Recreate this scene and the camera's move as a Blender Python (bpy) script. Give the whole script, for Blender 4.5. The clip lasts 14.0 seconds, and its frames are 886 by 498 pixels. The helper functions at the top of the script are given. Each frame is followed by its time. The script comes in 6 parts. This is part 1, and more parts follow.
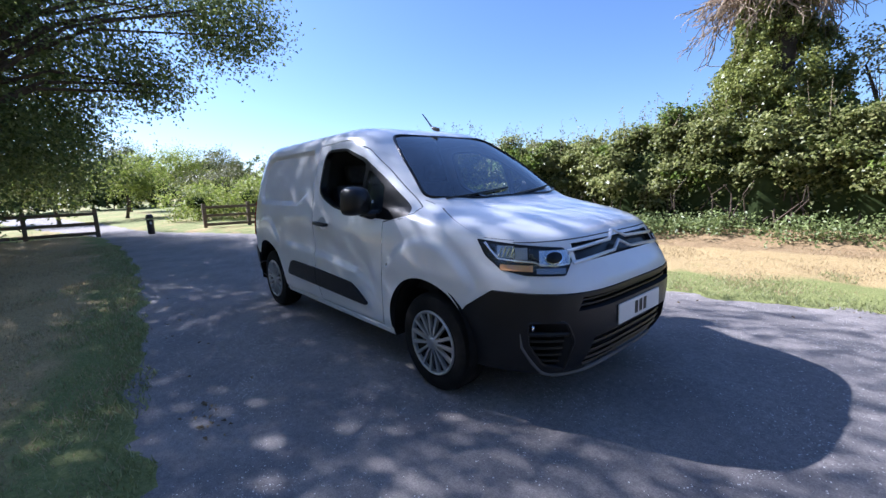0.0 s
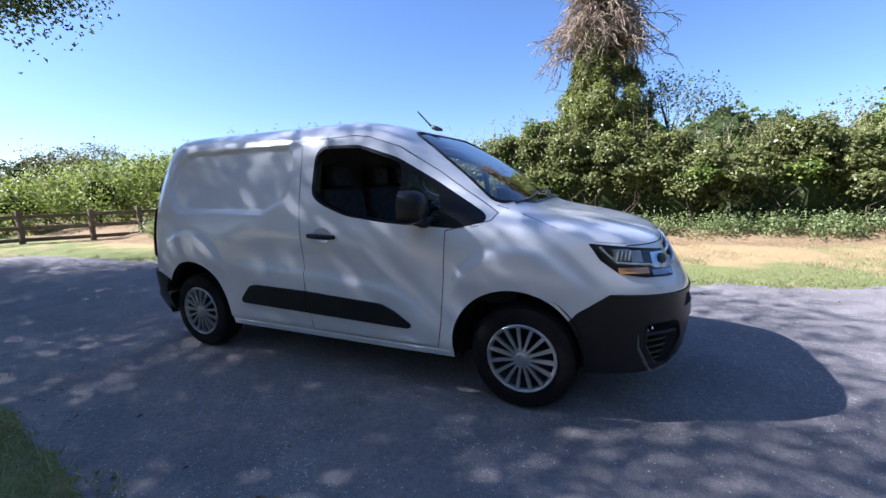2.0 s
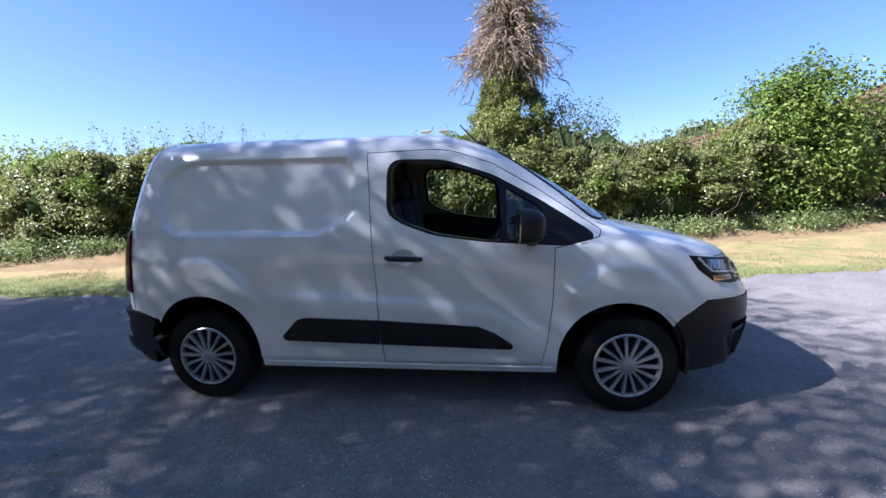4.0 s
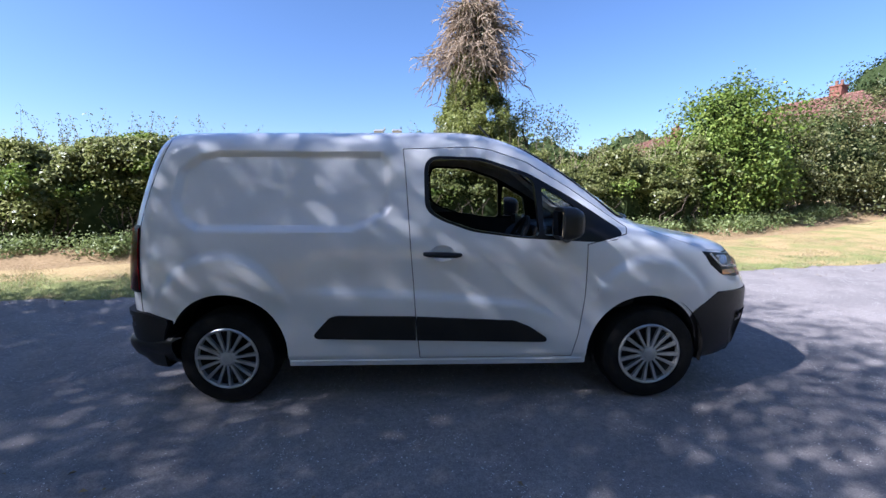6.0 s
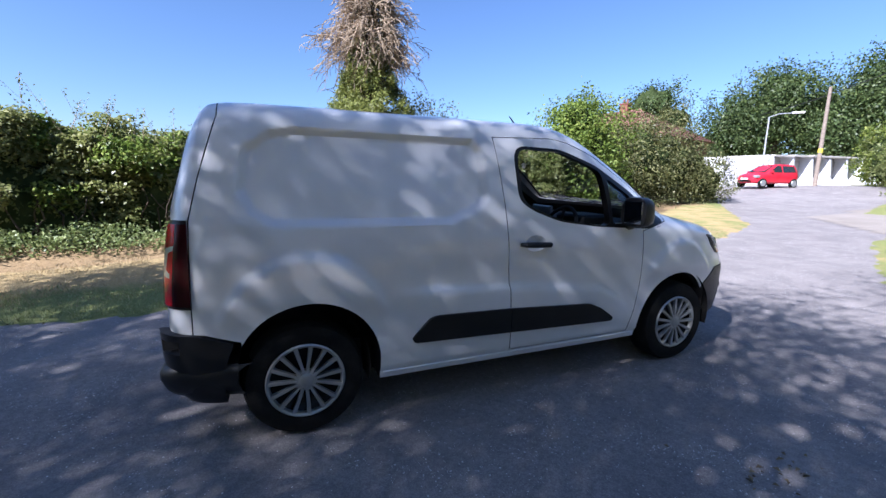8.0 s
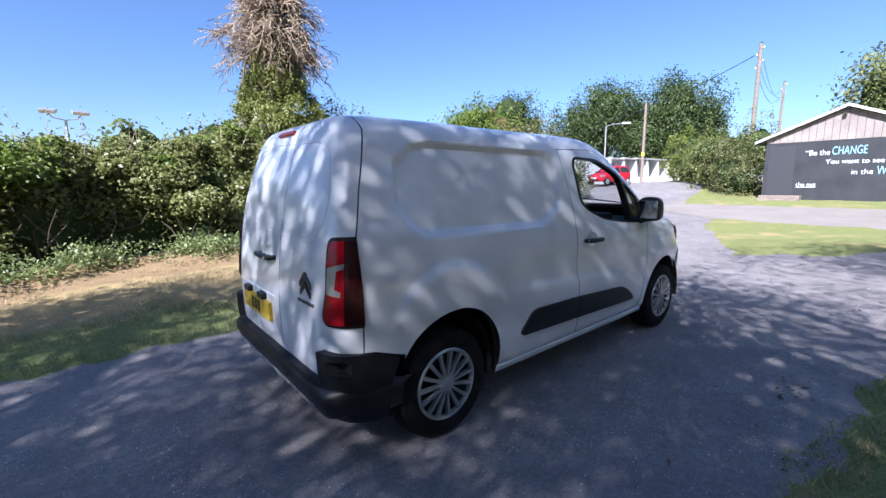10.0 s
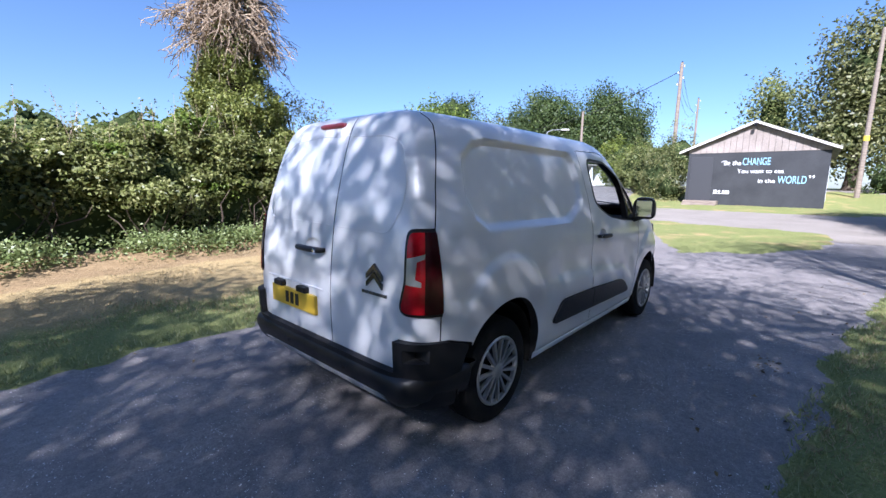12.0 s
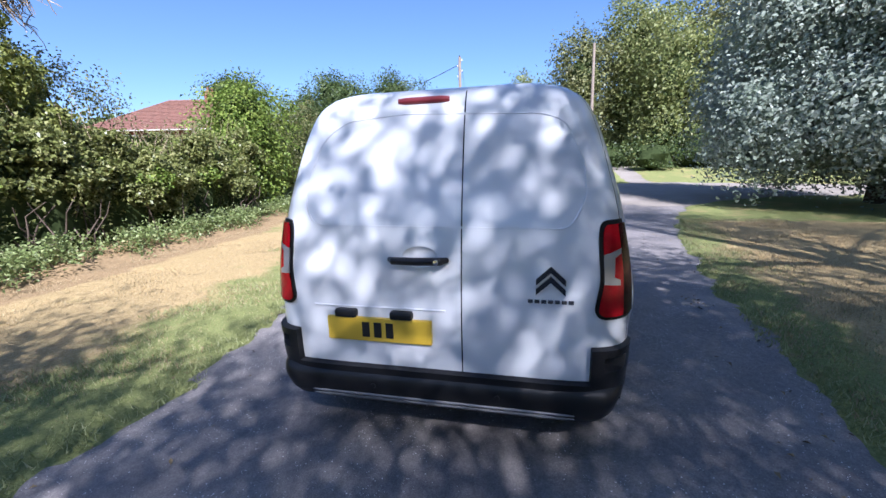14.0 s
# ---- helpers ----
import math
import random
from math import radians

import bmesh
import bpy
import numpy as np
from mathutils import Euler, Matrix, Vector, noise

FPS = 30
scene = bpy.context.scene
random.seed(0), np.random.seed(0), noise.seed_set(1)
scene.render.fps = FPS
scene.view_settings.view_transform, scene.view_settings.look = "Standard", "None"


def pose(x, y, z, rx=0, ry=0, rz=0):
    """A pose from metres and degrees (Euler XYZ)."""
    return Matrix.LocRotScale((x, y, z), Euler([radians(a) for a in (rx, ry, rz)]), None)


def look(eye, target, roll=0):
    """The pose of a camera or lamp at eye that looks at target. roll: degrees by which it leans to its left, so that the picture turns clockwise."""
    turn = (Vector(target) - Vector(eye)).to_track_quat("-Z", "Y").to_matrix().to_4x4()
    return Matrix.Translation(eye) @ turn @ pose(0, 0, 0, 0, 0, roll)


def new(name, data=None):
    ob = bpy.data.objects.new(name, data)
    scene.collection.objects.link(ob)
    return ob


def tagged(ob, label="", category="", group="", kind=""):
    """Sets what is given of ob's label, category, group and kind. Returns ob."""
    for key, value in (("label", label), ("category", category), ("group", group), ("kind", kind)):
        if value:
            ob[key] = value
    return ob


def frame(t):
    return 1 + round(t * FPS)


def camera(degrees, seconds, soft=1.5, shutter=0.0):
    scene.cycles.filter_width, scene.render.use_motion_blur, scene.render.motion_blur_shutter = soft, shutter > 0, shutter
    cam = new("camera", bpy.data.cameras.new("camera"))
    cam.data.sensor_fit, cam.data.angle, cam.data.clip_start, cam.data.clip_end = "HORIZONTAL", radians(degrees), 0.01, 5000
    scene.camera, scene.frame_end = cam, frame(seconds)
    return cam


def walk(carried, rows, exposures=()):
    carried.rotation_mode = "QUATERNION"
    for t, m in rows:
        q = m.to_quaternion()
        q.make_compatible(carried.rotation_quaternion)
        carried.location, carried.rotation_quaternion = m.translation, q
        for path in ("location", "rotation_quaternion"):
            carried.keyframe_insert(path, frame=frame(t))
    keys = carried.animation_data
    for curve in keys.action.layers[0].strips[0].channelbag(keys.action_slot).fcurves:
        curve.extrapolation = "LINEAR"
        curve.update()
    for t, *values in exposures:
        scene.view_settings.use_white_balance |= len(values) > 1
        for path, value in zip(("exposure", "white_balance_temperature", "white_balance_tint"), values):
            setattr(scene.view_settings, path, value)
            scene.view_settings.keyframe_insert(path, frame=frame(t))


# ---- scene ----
cam = camera(93.7, 14.0)
PATH = [
    (0, (4.731, -2.422, 1.308), (3.235, -1.134, 0.991), -2.3),
    (0.5, (4.418, -2.63, 1.275), (3.026, -1.231, 0.95), -2.3),
    (1, (4.102, -2.869, 1.303), (2.872, -1.326, 0.975), -2.3),
    (1.5, (3.758, -3.083, 1.337), (2.725, -1.401, 1.014), -2.1),
    (2, (3.347, -3.119, 1.347), (2.519, -1.328, 1.026), -1.8),
    (2.5, (2.922, -3.276, 1.366), (2.283, -1.408, 1.045), -1.5),
    (3, (2.553, -3.316, 1.373), (2.089, -1.397, 1.054), -1.1),
    (3.5, (2.214, -3.301, 1.42), (1.889, -1.353, 1.106), -1.2),
    (4, (1.942, -3.403, 1.45), (1.719, -1.439, 1.144), -1.4),
    (6.5, (1.099, -3.472, 1.43), (1.266, -1.502, 1.126), 0.2),
    (7, (0.695, -3.352, 1.435), (1.043, -1.408, 1.119), 0.5),
    (7.5, (0.204, -3.288, 1.432), (0.76, -1.394, 1.109), 0.9),
    (8, (-0.129, -3.079, 1.404), (0.625, -1.257, 1.069), 1.0),
    (8.2, (-0.277, -2.987, 1.422), (0.562, -1.205, 1.077), 1.0),
    (10.3, (-1.511, -2.523, 1.432), (-0.209, -1.036, 1.126), -0.4),
    (10.5, (-1.546, -2.542, 1.438), (-0.227, -1.069, 1.134), -0.2),
    (11, (-1.579, -2.589, 1.452), (-0.223, -1.15, 1.151), 0.4),
    (11.5, (-1.683, -2.471, 1.422), (-0.281, -1.076, 1.123), 0.8),
    (12, (-1.954, -2.15, 1.4), (-0.475, -0.84, 1.088), 0.9),
    (12.5, (-2.109, -1.698, 1.374), (-0.514, -0.538, 1.042), 0.6),
    (13, (-2.358, -1.25, 1.387), (-0.632, -0.302, 1.04), -0.1),
    (13.5, (-2.392, -0.835, 1.403), (-0.573, -0.138, 1.021), -0.85),
    (14, (-2.415, -0.482, 1.415), (-0.540, -0.030, 1.041), -1.4),
]
walk(cam, [(t, look(eye, target, roll)) for t, eye, target, roll in PATH],
     exposures=[(0, 1.72, 5400, 20), (8, 1.70, 5450, 20), (12, 1.66, 5450, 20), (14, 1.62, 5450, 20)])

# ---- light ----
SUN_WAY = Vector((-1.1, -0.45, 1.0)).normalized()   # towards the sun
sun_el = math.asin(SUN_WAY.z)
world = bpy.data.worlds.new("sky")
scene.world = world
world.use_nodes = True
wn = world.node_tree.nodes
sky = wn.new("ShaderNodeTexSky")
sky.sky_type = "NISHITA"
sky.sun_disc = False
sky.sun_elevation = sun_el
sky.sun_rotation = math.atan2(SUN_WAY.x, SUN_WAY.y)
sky.air_density, sky.dust_density, sky.ozone_density = 1.0, 0.6, 4.8
wn["Background"].inputs["Strength"].default_value = 0.0575
world.node_tree.links.new(sky.outputs[0], wn["Background"].inputs["Color"])
sun_data = bpy.data.lights.new("sun", "SUN")
sun_data.energy, sun_data.angle, sun_data.color = 4.3, radians(0.53), (1.0, 0.945, 0.86)
sun = new("sun", sun_data)
sun.matrix_world = look(SUN_WAY * 60, (0, 0, 0))


# ---- materials ----
class Mat:
    """A small builder for node materials."""

    def __init__(self, name, rough=0.6, metal=0.0, spec=0.5):
        self.m = bpy.data.materials.new(name)
        self.m.use_nodes = True
        self.t = self.m.node_tree
        self.b = self.t.nodes["Principled BSDF"]
        self.b.inputs["Roughness"].default_value = rough
        self.b.inputs["Metallic"].default_value = metal
        self.b.inputs["Specular IOR Level"].default_value = spec
        self.pos = None

    def node(self, kind):
        return self.t.nodes.new(kind)

    def link(self, a, b):
        self.t.links.new(a, b)

    def coords(self, scale=1.0, world_space=True):
        if world_space:
            g = self.node("ShaderNodeNewGeometry")
            out = g.outputs["Position"]
        else:
            out = self.node("ShaderNodeTexCoord").outputs["Object"]
        mp = self.node("ShaderNodeMapping")
        mp.inputs["Scale"].default_value = (scale, scale, scale) if isinstance(scale, (int, float)) else scale
        self.link(out, mp.inputs["Vector"])
        return mp.outputs[0]

    def noise(self, scale, detail=4, rough=0.55, vec=None):
        n = self.node("ShaderNodeTexNoise")
        n.inputs["Scale"].default_value = scale
        n.inputs["Detail"].default_value = detail
        n.inputs["Roughness"].default_value = rough
        self.link(vec if vec is not None else self.coords(), n.inputs["Vector"])
        return n.outputs["Fac"]

    def voronoi(self, scale, feature="F1", vec=None):
        n = self.node("ShaderNodeTexVoronoi")
        n.feature = feature
        n.inputs["Scale"].default_value = scale
        self.link(vec if vec is not None else self.coords(), n.inputs["Vector"])
        return n.outputs["Distance"]

    def ramp(self, fac, stops):
        r = self.node("ShaderNodeValToRGB")
        e = r.color_ramp.elements
        while len(e) < len(stops):
            e.new(0.5)
        for el, (p, c) in zip(e, stops):
            el.position = p
            el.color = (*c, 1) if len(c) == 3 else c
        self.link(fac, r.inputs["Fac"])
        return r.outputs["Color"]

    def mix(self, fac, a, b, blend="MIX"):
        n = self.node("ShaderNodeMix")
        n.data_type, n.blend_type = "RGBA", blend
        for sock, v in ((0, fac), (6, a), (7, b)):
            if isinstance(v, bpy.types.NodeSocket):
                self.link(v, n.inputs[sock])
            elif isinstance(v, (int, float)):
                n.inputs[sock].default_value = v
            else:
                n.inputs[sock].default_value = (*v, 1)
        return n.outputs[2]

    def math(self, op, a, b=0.0):
        n = self.node("ShaderNodeMath")
        n.operation = op
        for i, v in enumerate((a, b)):
            if isinstance(v, bpy.types.NodeSocket):
                self.link(v, n.inputs[i])
            else:
                n.inputs[i].default_value = v
        return n.outputs[0]

    def color(self, c):
        if isinstance(c, bpy.types.NodeSocket):
            self.link(c, self.b.inputs["Base Color"])
        else:
            self.b.inputs["Base Color"].default_value = (*c, 1)
        return self

    def rough(self, r):
        self.link(r, self.b.inputs["Roughness"])
        return self

    def bump(self, h, strength=0.3, dist=0.01):
        n = self.node("ShaderNodeBump")
        n.inputs["Strength"].default_value = strength
        n.inputs["Distance"].default_value = dist
        self.link(h, n.inputs["Height"])
        self.link(n.outputs[0], self.b.inputs["Normal"])
        return self

    def island(self):
        return self.node("ShaderNodeNewGeometry").outputs["Random Per Island"]

    def rand(self):
        return self.node("ShaderNodeObjectInfo").outputs["Random"]


def leaf_mat(name, dark, mid, light, rough=0.45, trans=0.25, spec=0.5):
    q = Mat(name, rough=rough, spec=spec)
    c = q.ramp(q.island(), [(0.0, dark), (0.55, mid), (1.0, light)])
    big = q.noise(0.9, 3)
    c = q.mix(q.math("MULTIPLY", big, 0.38), c, dark)
    q.color(c)
    tr = q.node("ShaderNodeBsdfTranslucent")
    q.link(c, tr.inputs["Color"])
    ms = q.node("ShaderNodeMixShader")
    ms.inputs[0].default_value = trans
    q.link(q.b.outputs[0], ms.inputs[1])
    q.link(tr.outputs[0], ms.inputs[2])
    q.link(ms.outputs[0], q.t.nodes["Material Output"].inputs["Surface"])
    return q.m


def asphalt_mat():
    """Worn drive: reddish grey binder, fine grit, pale chips, darker tracks and tar patches."""
    q = Mat("asphalt", rough=0.88, spec=0.25)
    base = q.ramp(q.noise(0.55, 5), [(0.3, (0.258, 0.236, 0.224)), (0.7, (0.338, 0.311, 0.292))])
    agg = q.ramp(q.noise(130, 3), [(0.35, (0.09, 0.08, 0.079)), (0.5, (0.22, 0.198, 0.192)), (0.72, (0.40, 0.37, 0.35))])
    c = q.mix(0.42, base, agg)
    grit = q.ramp(q.noise(26, 4, 0.7), [(0.36, (0.72, 0.72, 0.73)), (0.62, (1.06, 1.06, 1.05))])
    c = q.mix(0.75, c, grit, "MULTIPLY")
    stain = q.ramp(q.noise(1.7, 6, 0.65), [(0.42, (0.80, 0.80, 0.81)), (0.60, (1.04, 1.03, 1.02))])
    c = q.mix(0.8, c, stain, "MULTIPLY")
    # pale chips scattered thinly
    for sc, size, thin in ((34, 0.14, 0.53), (70, 0.18, 0.55)):
        chip = q.math("LESS_THAN", q.voronoi(sc), size)
        keep = q.math("GREATER_THAN", q.math("ADD", q.math("MULTIPLY", q.noise(sc * 0.31, 3), 0.6), q.math("MULTIPLY", q.noise(1.9, 4), 0.4)), thin)
        c = q.mix(q.math("MULTIPLY", chip, keep), c, (0.70, 0.68, 0.64))
    q.color(c)
    q.bump(q.noise(150, 3), 0.5, 0.006)
    return q.m


def gravel_mat():
    q = Mat("pale gravel", rough=0.9, spec=0.2)
    base = q.ramp(q.noise(0.8, 5), [(0.3, (0.225, 0.195, 0.162)), (0.7, (0.32, 0.285, 0.245))])
    c = q.mix(0.35, base, q.ramp(q.noise(60, 3), [(0.3, (0.12, 0.105, 0.09)), (0.7, (0.42, 0.375, 0.325))]))
    q.color(c).bump(q.noise(60, 3), 0.5, 0.01)
    return q.m


def ground_mat():
    """Worn verge: green by the road, straw-dry further in, bare soil under the hedge."""
    q = Mat("worn grass", rough=0.9, spec=0.15)
    at, so = q.node("ShaderNodeAttribute"), q.node("ShaderNodeAttribute")
    at.attribute_name, so.attribute_name = "dry", "soil"
    fine = q.noise(45, 4, 0.7)
    green = q.ramp(fine, [(0.25, (0.11, 0.125, 0.042)), (0.5, (0.21, 0.23, 0.078)), (0.75, (0.33, 0.33, 0.135))])
    straw = q.ramp(q.noise(38, 4, 0.7), [(0.25, (0.235, 0.165, 0.078)), (0.5, (0.405, 0.300, 0.142)), (0.78, (0.545, 0.425, 0.225))])
    soil = q.ramp(q.noise(25, 5, 0.7), [(0.25, (0.17, 0.115, 0.06)), (0.55, (0.32, 0.225, 0.118)), (0.8, (0.43, 0.32, 0.185))])
    patch = q.math("ADD", at.outputs["Fac"], q.math("MULTIPLY", q.math("SUBTRACT", q.noise(1.6, 5), 0.5), 1.6))
    c = q.mix(q.ramp(patch, [(0.3, (0, 0, 0)), (0.7, (1, 1, 1))]), green, straw)
    sp = q.math("ADD", so.outputs["Fac"], q.math("MULTIPLY", q.math("SUBTRACT", q.noise(2.3, 5), 0.5), 1.2))
    c = q.mix(q.ramp(sp, [(0.4, (0, 0, 0)), (0.65, (1, 1, 1))]), c, soil)
    q.color(c).bump(q.noise(50, 4, 0.7), 0.8, 0.02)
    return q.m


def simple(name, a, b, scale=6.0, rough=0.6, metal=0.0, spec=0.5, bump=0.0, fine=None):
    """Two-tone noise over a finer grain."""
    q = Mat(name, rough=rough, metal=metal, spec=spec)
    c = q.ramp(q.noise(scale, 4), [(0.3, a), (0.7, b)])
    if fine:
        g = q.ramp(q.noise(fine, 3), [(0.3, (0.75, 0.75, 0.75)), (0.7, (1.1, 1.1, 1.1))])
        c = q.mix(0.8, c, g, "MULTIPLY")
    q.color(c)
    if bump:
        q.bump(q.noise(fine or scale * 8, 3), bump, 0.004)
    return q.m


def paint_mat():
    q = Mat("white van paint", rough=0.28, spec=0.5)
    q.color(q.ramp(q.noise(3.0, 4), [(0.3, (0.72, 0.725, 0.73)), (0.7, (0.80, 0.805, 0.81))]))
    q.b.inputs["Coat Weight"].default_value = 0.6
    q.b.inputs["Coat Roughness"].default_value = 0.06
    return q.m


def glass_mat(name, tint=(0.9, 0.95, 0.95), rough=0.0, least=0.07):
    """Thin pane: clear through, with Fresnel gloss."""
    m = bpy.data.materials.new(name)
    m.use_nodes = True
    t = m.node_tree
    t.nodes.remove(t.nodes["Principled BSDF"])
    tr = t.nodes.new("ShaderNodeBsdfTransparent")
    tr.inputs[0].default_value = (*tint, 1)
    gl = t.nodes.new("ShaderNodeBsdfGlossy")
    gl.inputs["Roughness"].default_value = rough
    lw = t.nodes.new("ShaderNodeLayerWeight")
    lw.inputs[0].default_value = 0.5
    pw = t.nodes.new("ShaderNodeMath")
    pw.operation = "POWER"
    pw.inputs[1].default_value = 4.0
    t.links.new(lw.outputs["Facing"], pw.inputs[0])
    fr = t.nodes.new("ShaderNodeMath")
    fr.operation = "MULTIPLY_ADD"
    fr.inputs[1].default_value, fr.inputs[2].default_value = 0.85, least
    t.links.new(pw.outputs[0], fr.inputs[0])
    mx = t.nodes.new("ShaderNodeMixShader")
    t.links.new(fr.outputs[0], mx.inputs[0])
    t.links.new(tr.outputs[0], mx.inputs[1])
    t.links.new(gl.outputs[0], mx.inputs[2])
    t.links.new(mx.outputs[0], t.nodes["Material Output"].inputs["Surface"])
    return m


def plain(name, c, rough=0.5, metal=0.0, spec=0.5, emit=0.0):
    q = Mat(name, rough=rough, metal=metal, spec=spec)
    q.color(c)
    if emit:
        q.b.inputs["Emission Color"].default_value = (*c, 1)
        q.b.inputs["Emission Strength"].default_value = emit
    return q.m


def wood_mat(name, a, b):
    q = Mat(name, rough=0.8, spec=0.2)
    c = q.ramp(q.noise(9, 5, 0.6, q.coords((0.35, 0.35, 3.0))), [(0.3, a), (0.7, b)])
    q.color(c).bump(q.noise(60, 4, 0.6), 0.4, 0.004)
    return q.m


ASPHALT, GRAVEL, GROUND = asphalt_mat(), gravel_mat(), ground_mat()
PAINT = paint_mat()
PLASTIC = simple("black bumper plastic", (0.009, 0.009, 0.010), (0.016, 0.016, 0.017), 5, 0.38, 0, 0.35, 0.15, 400)
TRIM = simple("gloss black trim", (0.006, 0.006, 0.007), (0.010, 0.010, 0.011), 5, 0.28, 0, 0.25)
INNER = simple("dark cabin lining", (0.018, 0.018, 0.02), (0.03, 0.03, 0.033), 8, 0.75, 0, 0.3, 0.2, 90)
HEADLINER = simple("pale cab lining", (0.22, 0.22, 0.225), (0.30, 0.30, 0.305), 8, 0.85, 0, 0.2, 0.2, 120)
FABRIC = simple("grey seat fabric", (0.03, 0.03, 0.034), (0.06, 0.06, 0.066), 14, 0.9, 0, 0.2, 0.3, 160)
RUBBER = simple("tyre rubber", (0.007, 0.007, 0.007), (0.015, 0.0145, 0.014), 12, 0.85, 0, 0.2, 0.3, 80)
SILVER = simple("silver wheel trim", (0.36, 0.37, 0.37), (0.47, 0.48, 0.48), 14, 0.34, 0.6)
CHROME = plain("chrome", (0.75, 0.76, 0.78), 0.09, 1.0)
# metal colour darkened to stand for a dim reflection in the door mirrors
MIRROR = plain("darkened mirror glass", (0.34, 0.36, 0.40), 0.04, 1.0)
GLASS = glass_mat("clear glass", (0.80, 0.86, 0.86))
SCREEN = glass_mat("tinted windscreen glass", (0.86, 0.92, 0.93), least=0.22)
CHIP = simple("pale stone chip", (0.42, 0.40, 0.37), (0.66, 0.64, 0.60), 40, 0.8)
LITTER = leaf_mat("fallen leaves", (0.10, 0.07, 0.035), (0.20, 0.14, 0.07), (0.33, 0.25, 0.12), 0.7, 0.1)
LENS = glass_mat("lamp lens", (0.92, 0.94, 0.95))
RED_LENS = simple("red lamp plastic", (0.30, 0.003, 0.008), (0.42, 0.006, 0.012), 16, 0.12, 0, 0.35, 0.1, 260)
DARK_RED = plain("dark red lamp plastic", (0.030, 0.002, 0.004), 0.2, 0, 0.25)
CLEAR_PL = plain("pale lamp plastic", (0.40, 0.39, 0.39), 0.2, 0.4)
AMBER = plain("amber lamp plastic", (0.72, 0.36, 0.14), 0.2)
LAMP_SILVER = plain("bright lamp reflector", (0.62, 0.63, 0.64), 0.18, 0.75)
LAMP_GREY = plain("grey lamp bezel", (0.30, 0.31, 0.32), 0.14, 0.7)
SATIN = plain("satin chrome", (0.66, 0.67, 0.69), 0.3, 0.45)
PLATE_Y = simple("yellow number plate", (0.66, 0.43, 0.03), (0.72, 0.48, 0.05), 6, 0.35)
PLATE_W = simple("white number plate", (0.72, 0.72, 0.72), (0.78, 0.78, 0.78), 6, 0.35)
INK = plain("black ink", (0.01, 0.01, 0.01), 0.5)
WOOD = wood_mat("weathered fence wood", (0.10, 0.075, 0.055), (0.22, 0.175, 0.13))
POLE = wood_mat("weathered pole wood", (0.16, 0.125, 0.10), (0.30, 0.25, 0.20))
BARK = simple("bark", (0.05, 0.038, 0.028), (0.13, 0.10, 0.075), 5, 0.9, 0, 0.2, 0.8, 40)
TWIG = simple("dead twigs", (0.20, 0.145, 0.095), (0.46, 0.365, 0.255), 7, 0.9, 0, 0.2, 0.4, 60)
# dark green that paints the shade among leaves on solid core bodies
CORE = simple("painted foliage shade", (0.022, 0.032, 0.012), (0.050, 0.066, 0.026), 6, 1.0, 0, 0.0)
LEAF_HEDGE = leaf_mat("hedge leaves", (0.13, 0.155, 0.045), (0.27, 0.295, 0.095), (0.45, 0.445, 0.19), 0.36, 0.45, 0.45)
LEAF_IVY = leaf_mat("ivy leaves", (0.11, 0.14, 0.03), (0.26, 0.29, 0.07), (0.42, 0.43, 0.13), 0.42, 0.4)
LEAF_TREE = leaf_mat("tree leaves", (0.07, 0.10, 0.03), (0.16, 0.21, 0.06), (0.29, 0.33, 0.11), 0.5, 0.5)
LEAF_BRIGHT = leaf_mat("sunny shrub leaves", (0.08, 0.13, 0.02), (0.20, 0.28, 0.05), (0.34, 0.40, 0.09), 0.5, 0.35, 0.3)
LEAF_FIELD = leaf_mat("thin yellow-green leaves", (0.12, 0.17, 0.025), (0.27, 0.33, 0.06), (0.42, 0.44, 0.12), 0.5, 0.55)
LEAF_WOOD = leaf_mat("light wood leaves", (0.10, 0.13, 0.035), (0.22, 0.25, 0.075), (0.36, 0.36, 0.14), 0.5, 0.4)
LEAF_DARK = leaf_mat("sycamore leaves", (0.035, 0.06, 0.018), (0.085, 0.13, 0.035), (0.16, 0.20, 0.06), 0.5, 0.3)
LEAF_GREY = leaf_mat("silver leaves", (0.24, 0.29, 0.22), (0.36, 0.42, 0.33), (0.55, 0.585, 0.51), 0.6, 0.45)
# paler core colour, painting softer shade in the gaps of the silver tree
CORE_GREY = simple("painted silver foliage shade", (0.11, 0.145, 0.10), (0.22, 0.27, 0.20), 9, 1.0, 0, 0.0)
LEAF_OLIVE = leaf_mat("olive leaves", (0.07, 0.085, 0.025), (0.17, 0.18, 0.06), (0.30, 0.29, 0.12), 0.5, 0.3)
LEAF_NETTLE = leaf_mat("nettle leaves", (0.13, 0.18, 0.055), (0.27, 0.34, 0.12), (0.45, 0.50, 0.24), 0.45, 0.4)
BLADE = leaf_mat("grass blades", (0.20, 0.23, 0.085), (0.35, 0.375, 0.155), (0.52, 0.52, 0.28), 0.6, 0.45)
STRAW = leaf_mat("straw blades", (0.29, 0.22, 0.12), (0.46, 0.365, 0.20), (0.62, 0.51, 0.31), 0.7, 0.4)
TILE = simple("red roof tiles", (0.15, 0.080, 0.060), (0.25, 0.130, 0.098), 3, 0.8, 0, 0.2, 0.4, 30)
BRICK = simple("red brick", (0.15, 0.060, 0.042), (0.26, 0.115, 0.082), 9, 0.85, 0, 0.2, 0.4, 40)
RENDER_W = simple("pale wall", (0.55, 0.53, 0.50), (0.66, 0.64, 0.60), 2, 0.85, 0, 0.2, 0.3, 30)
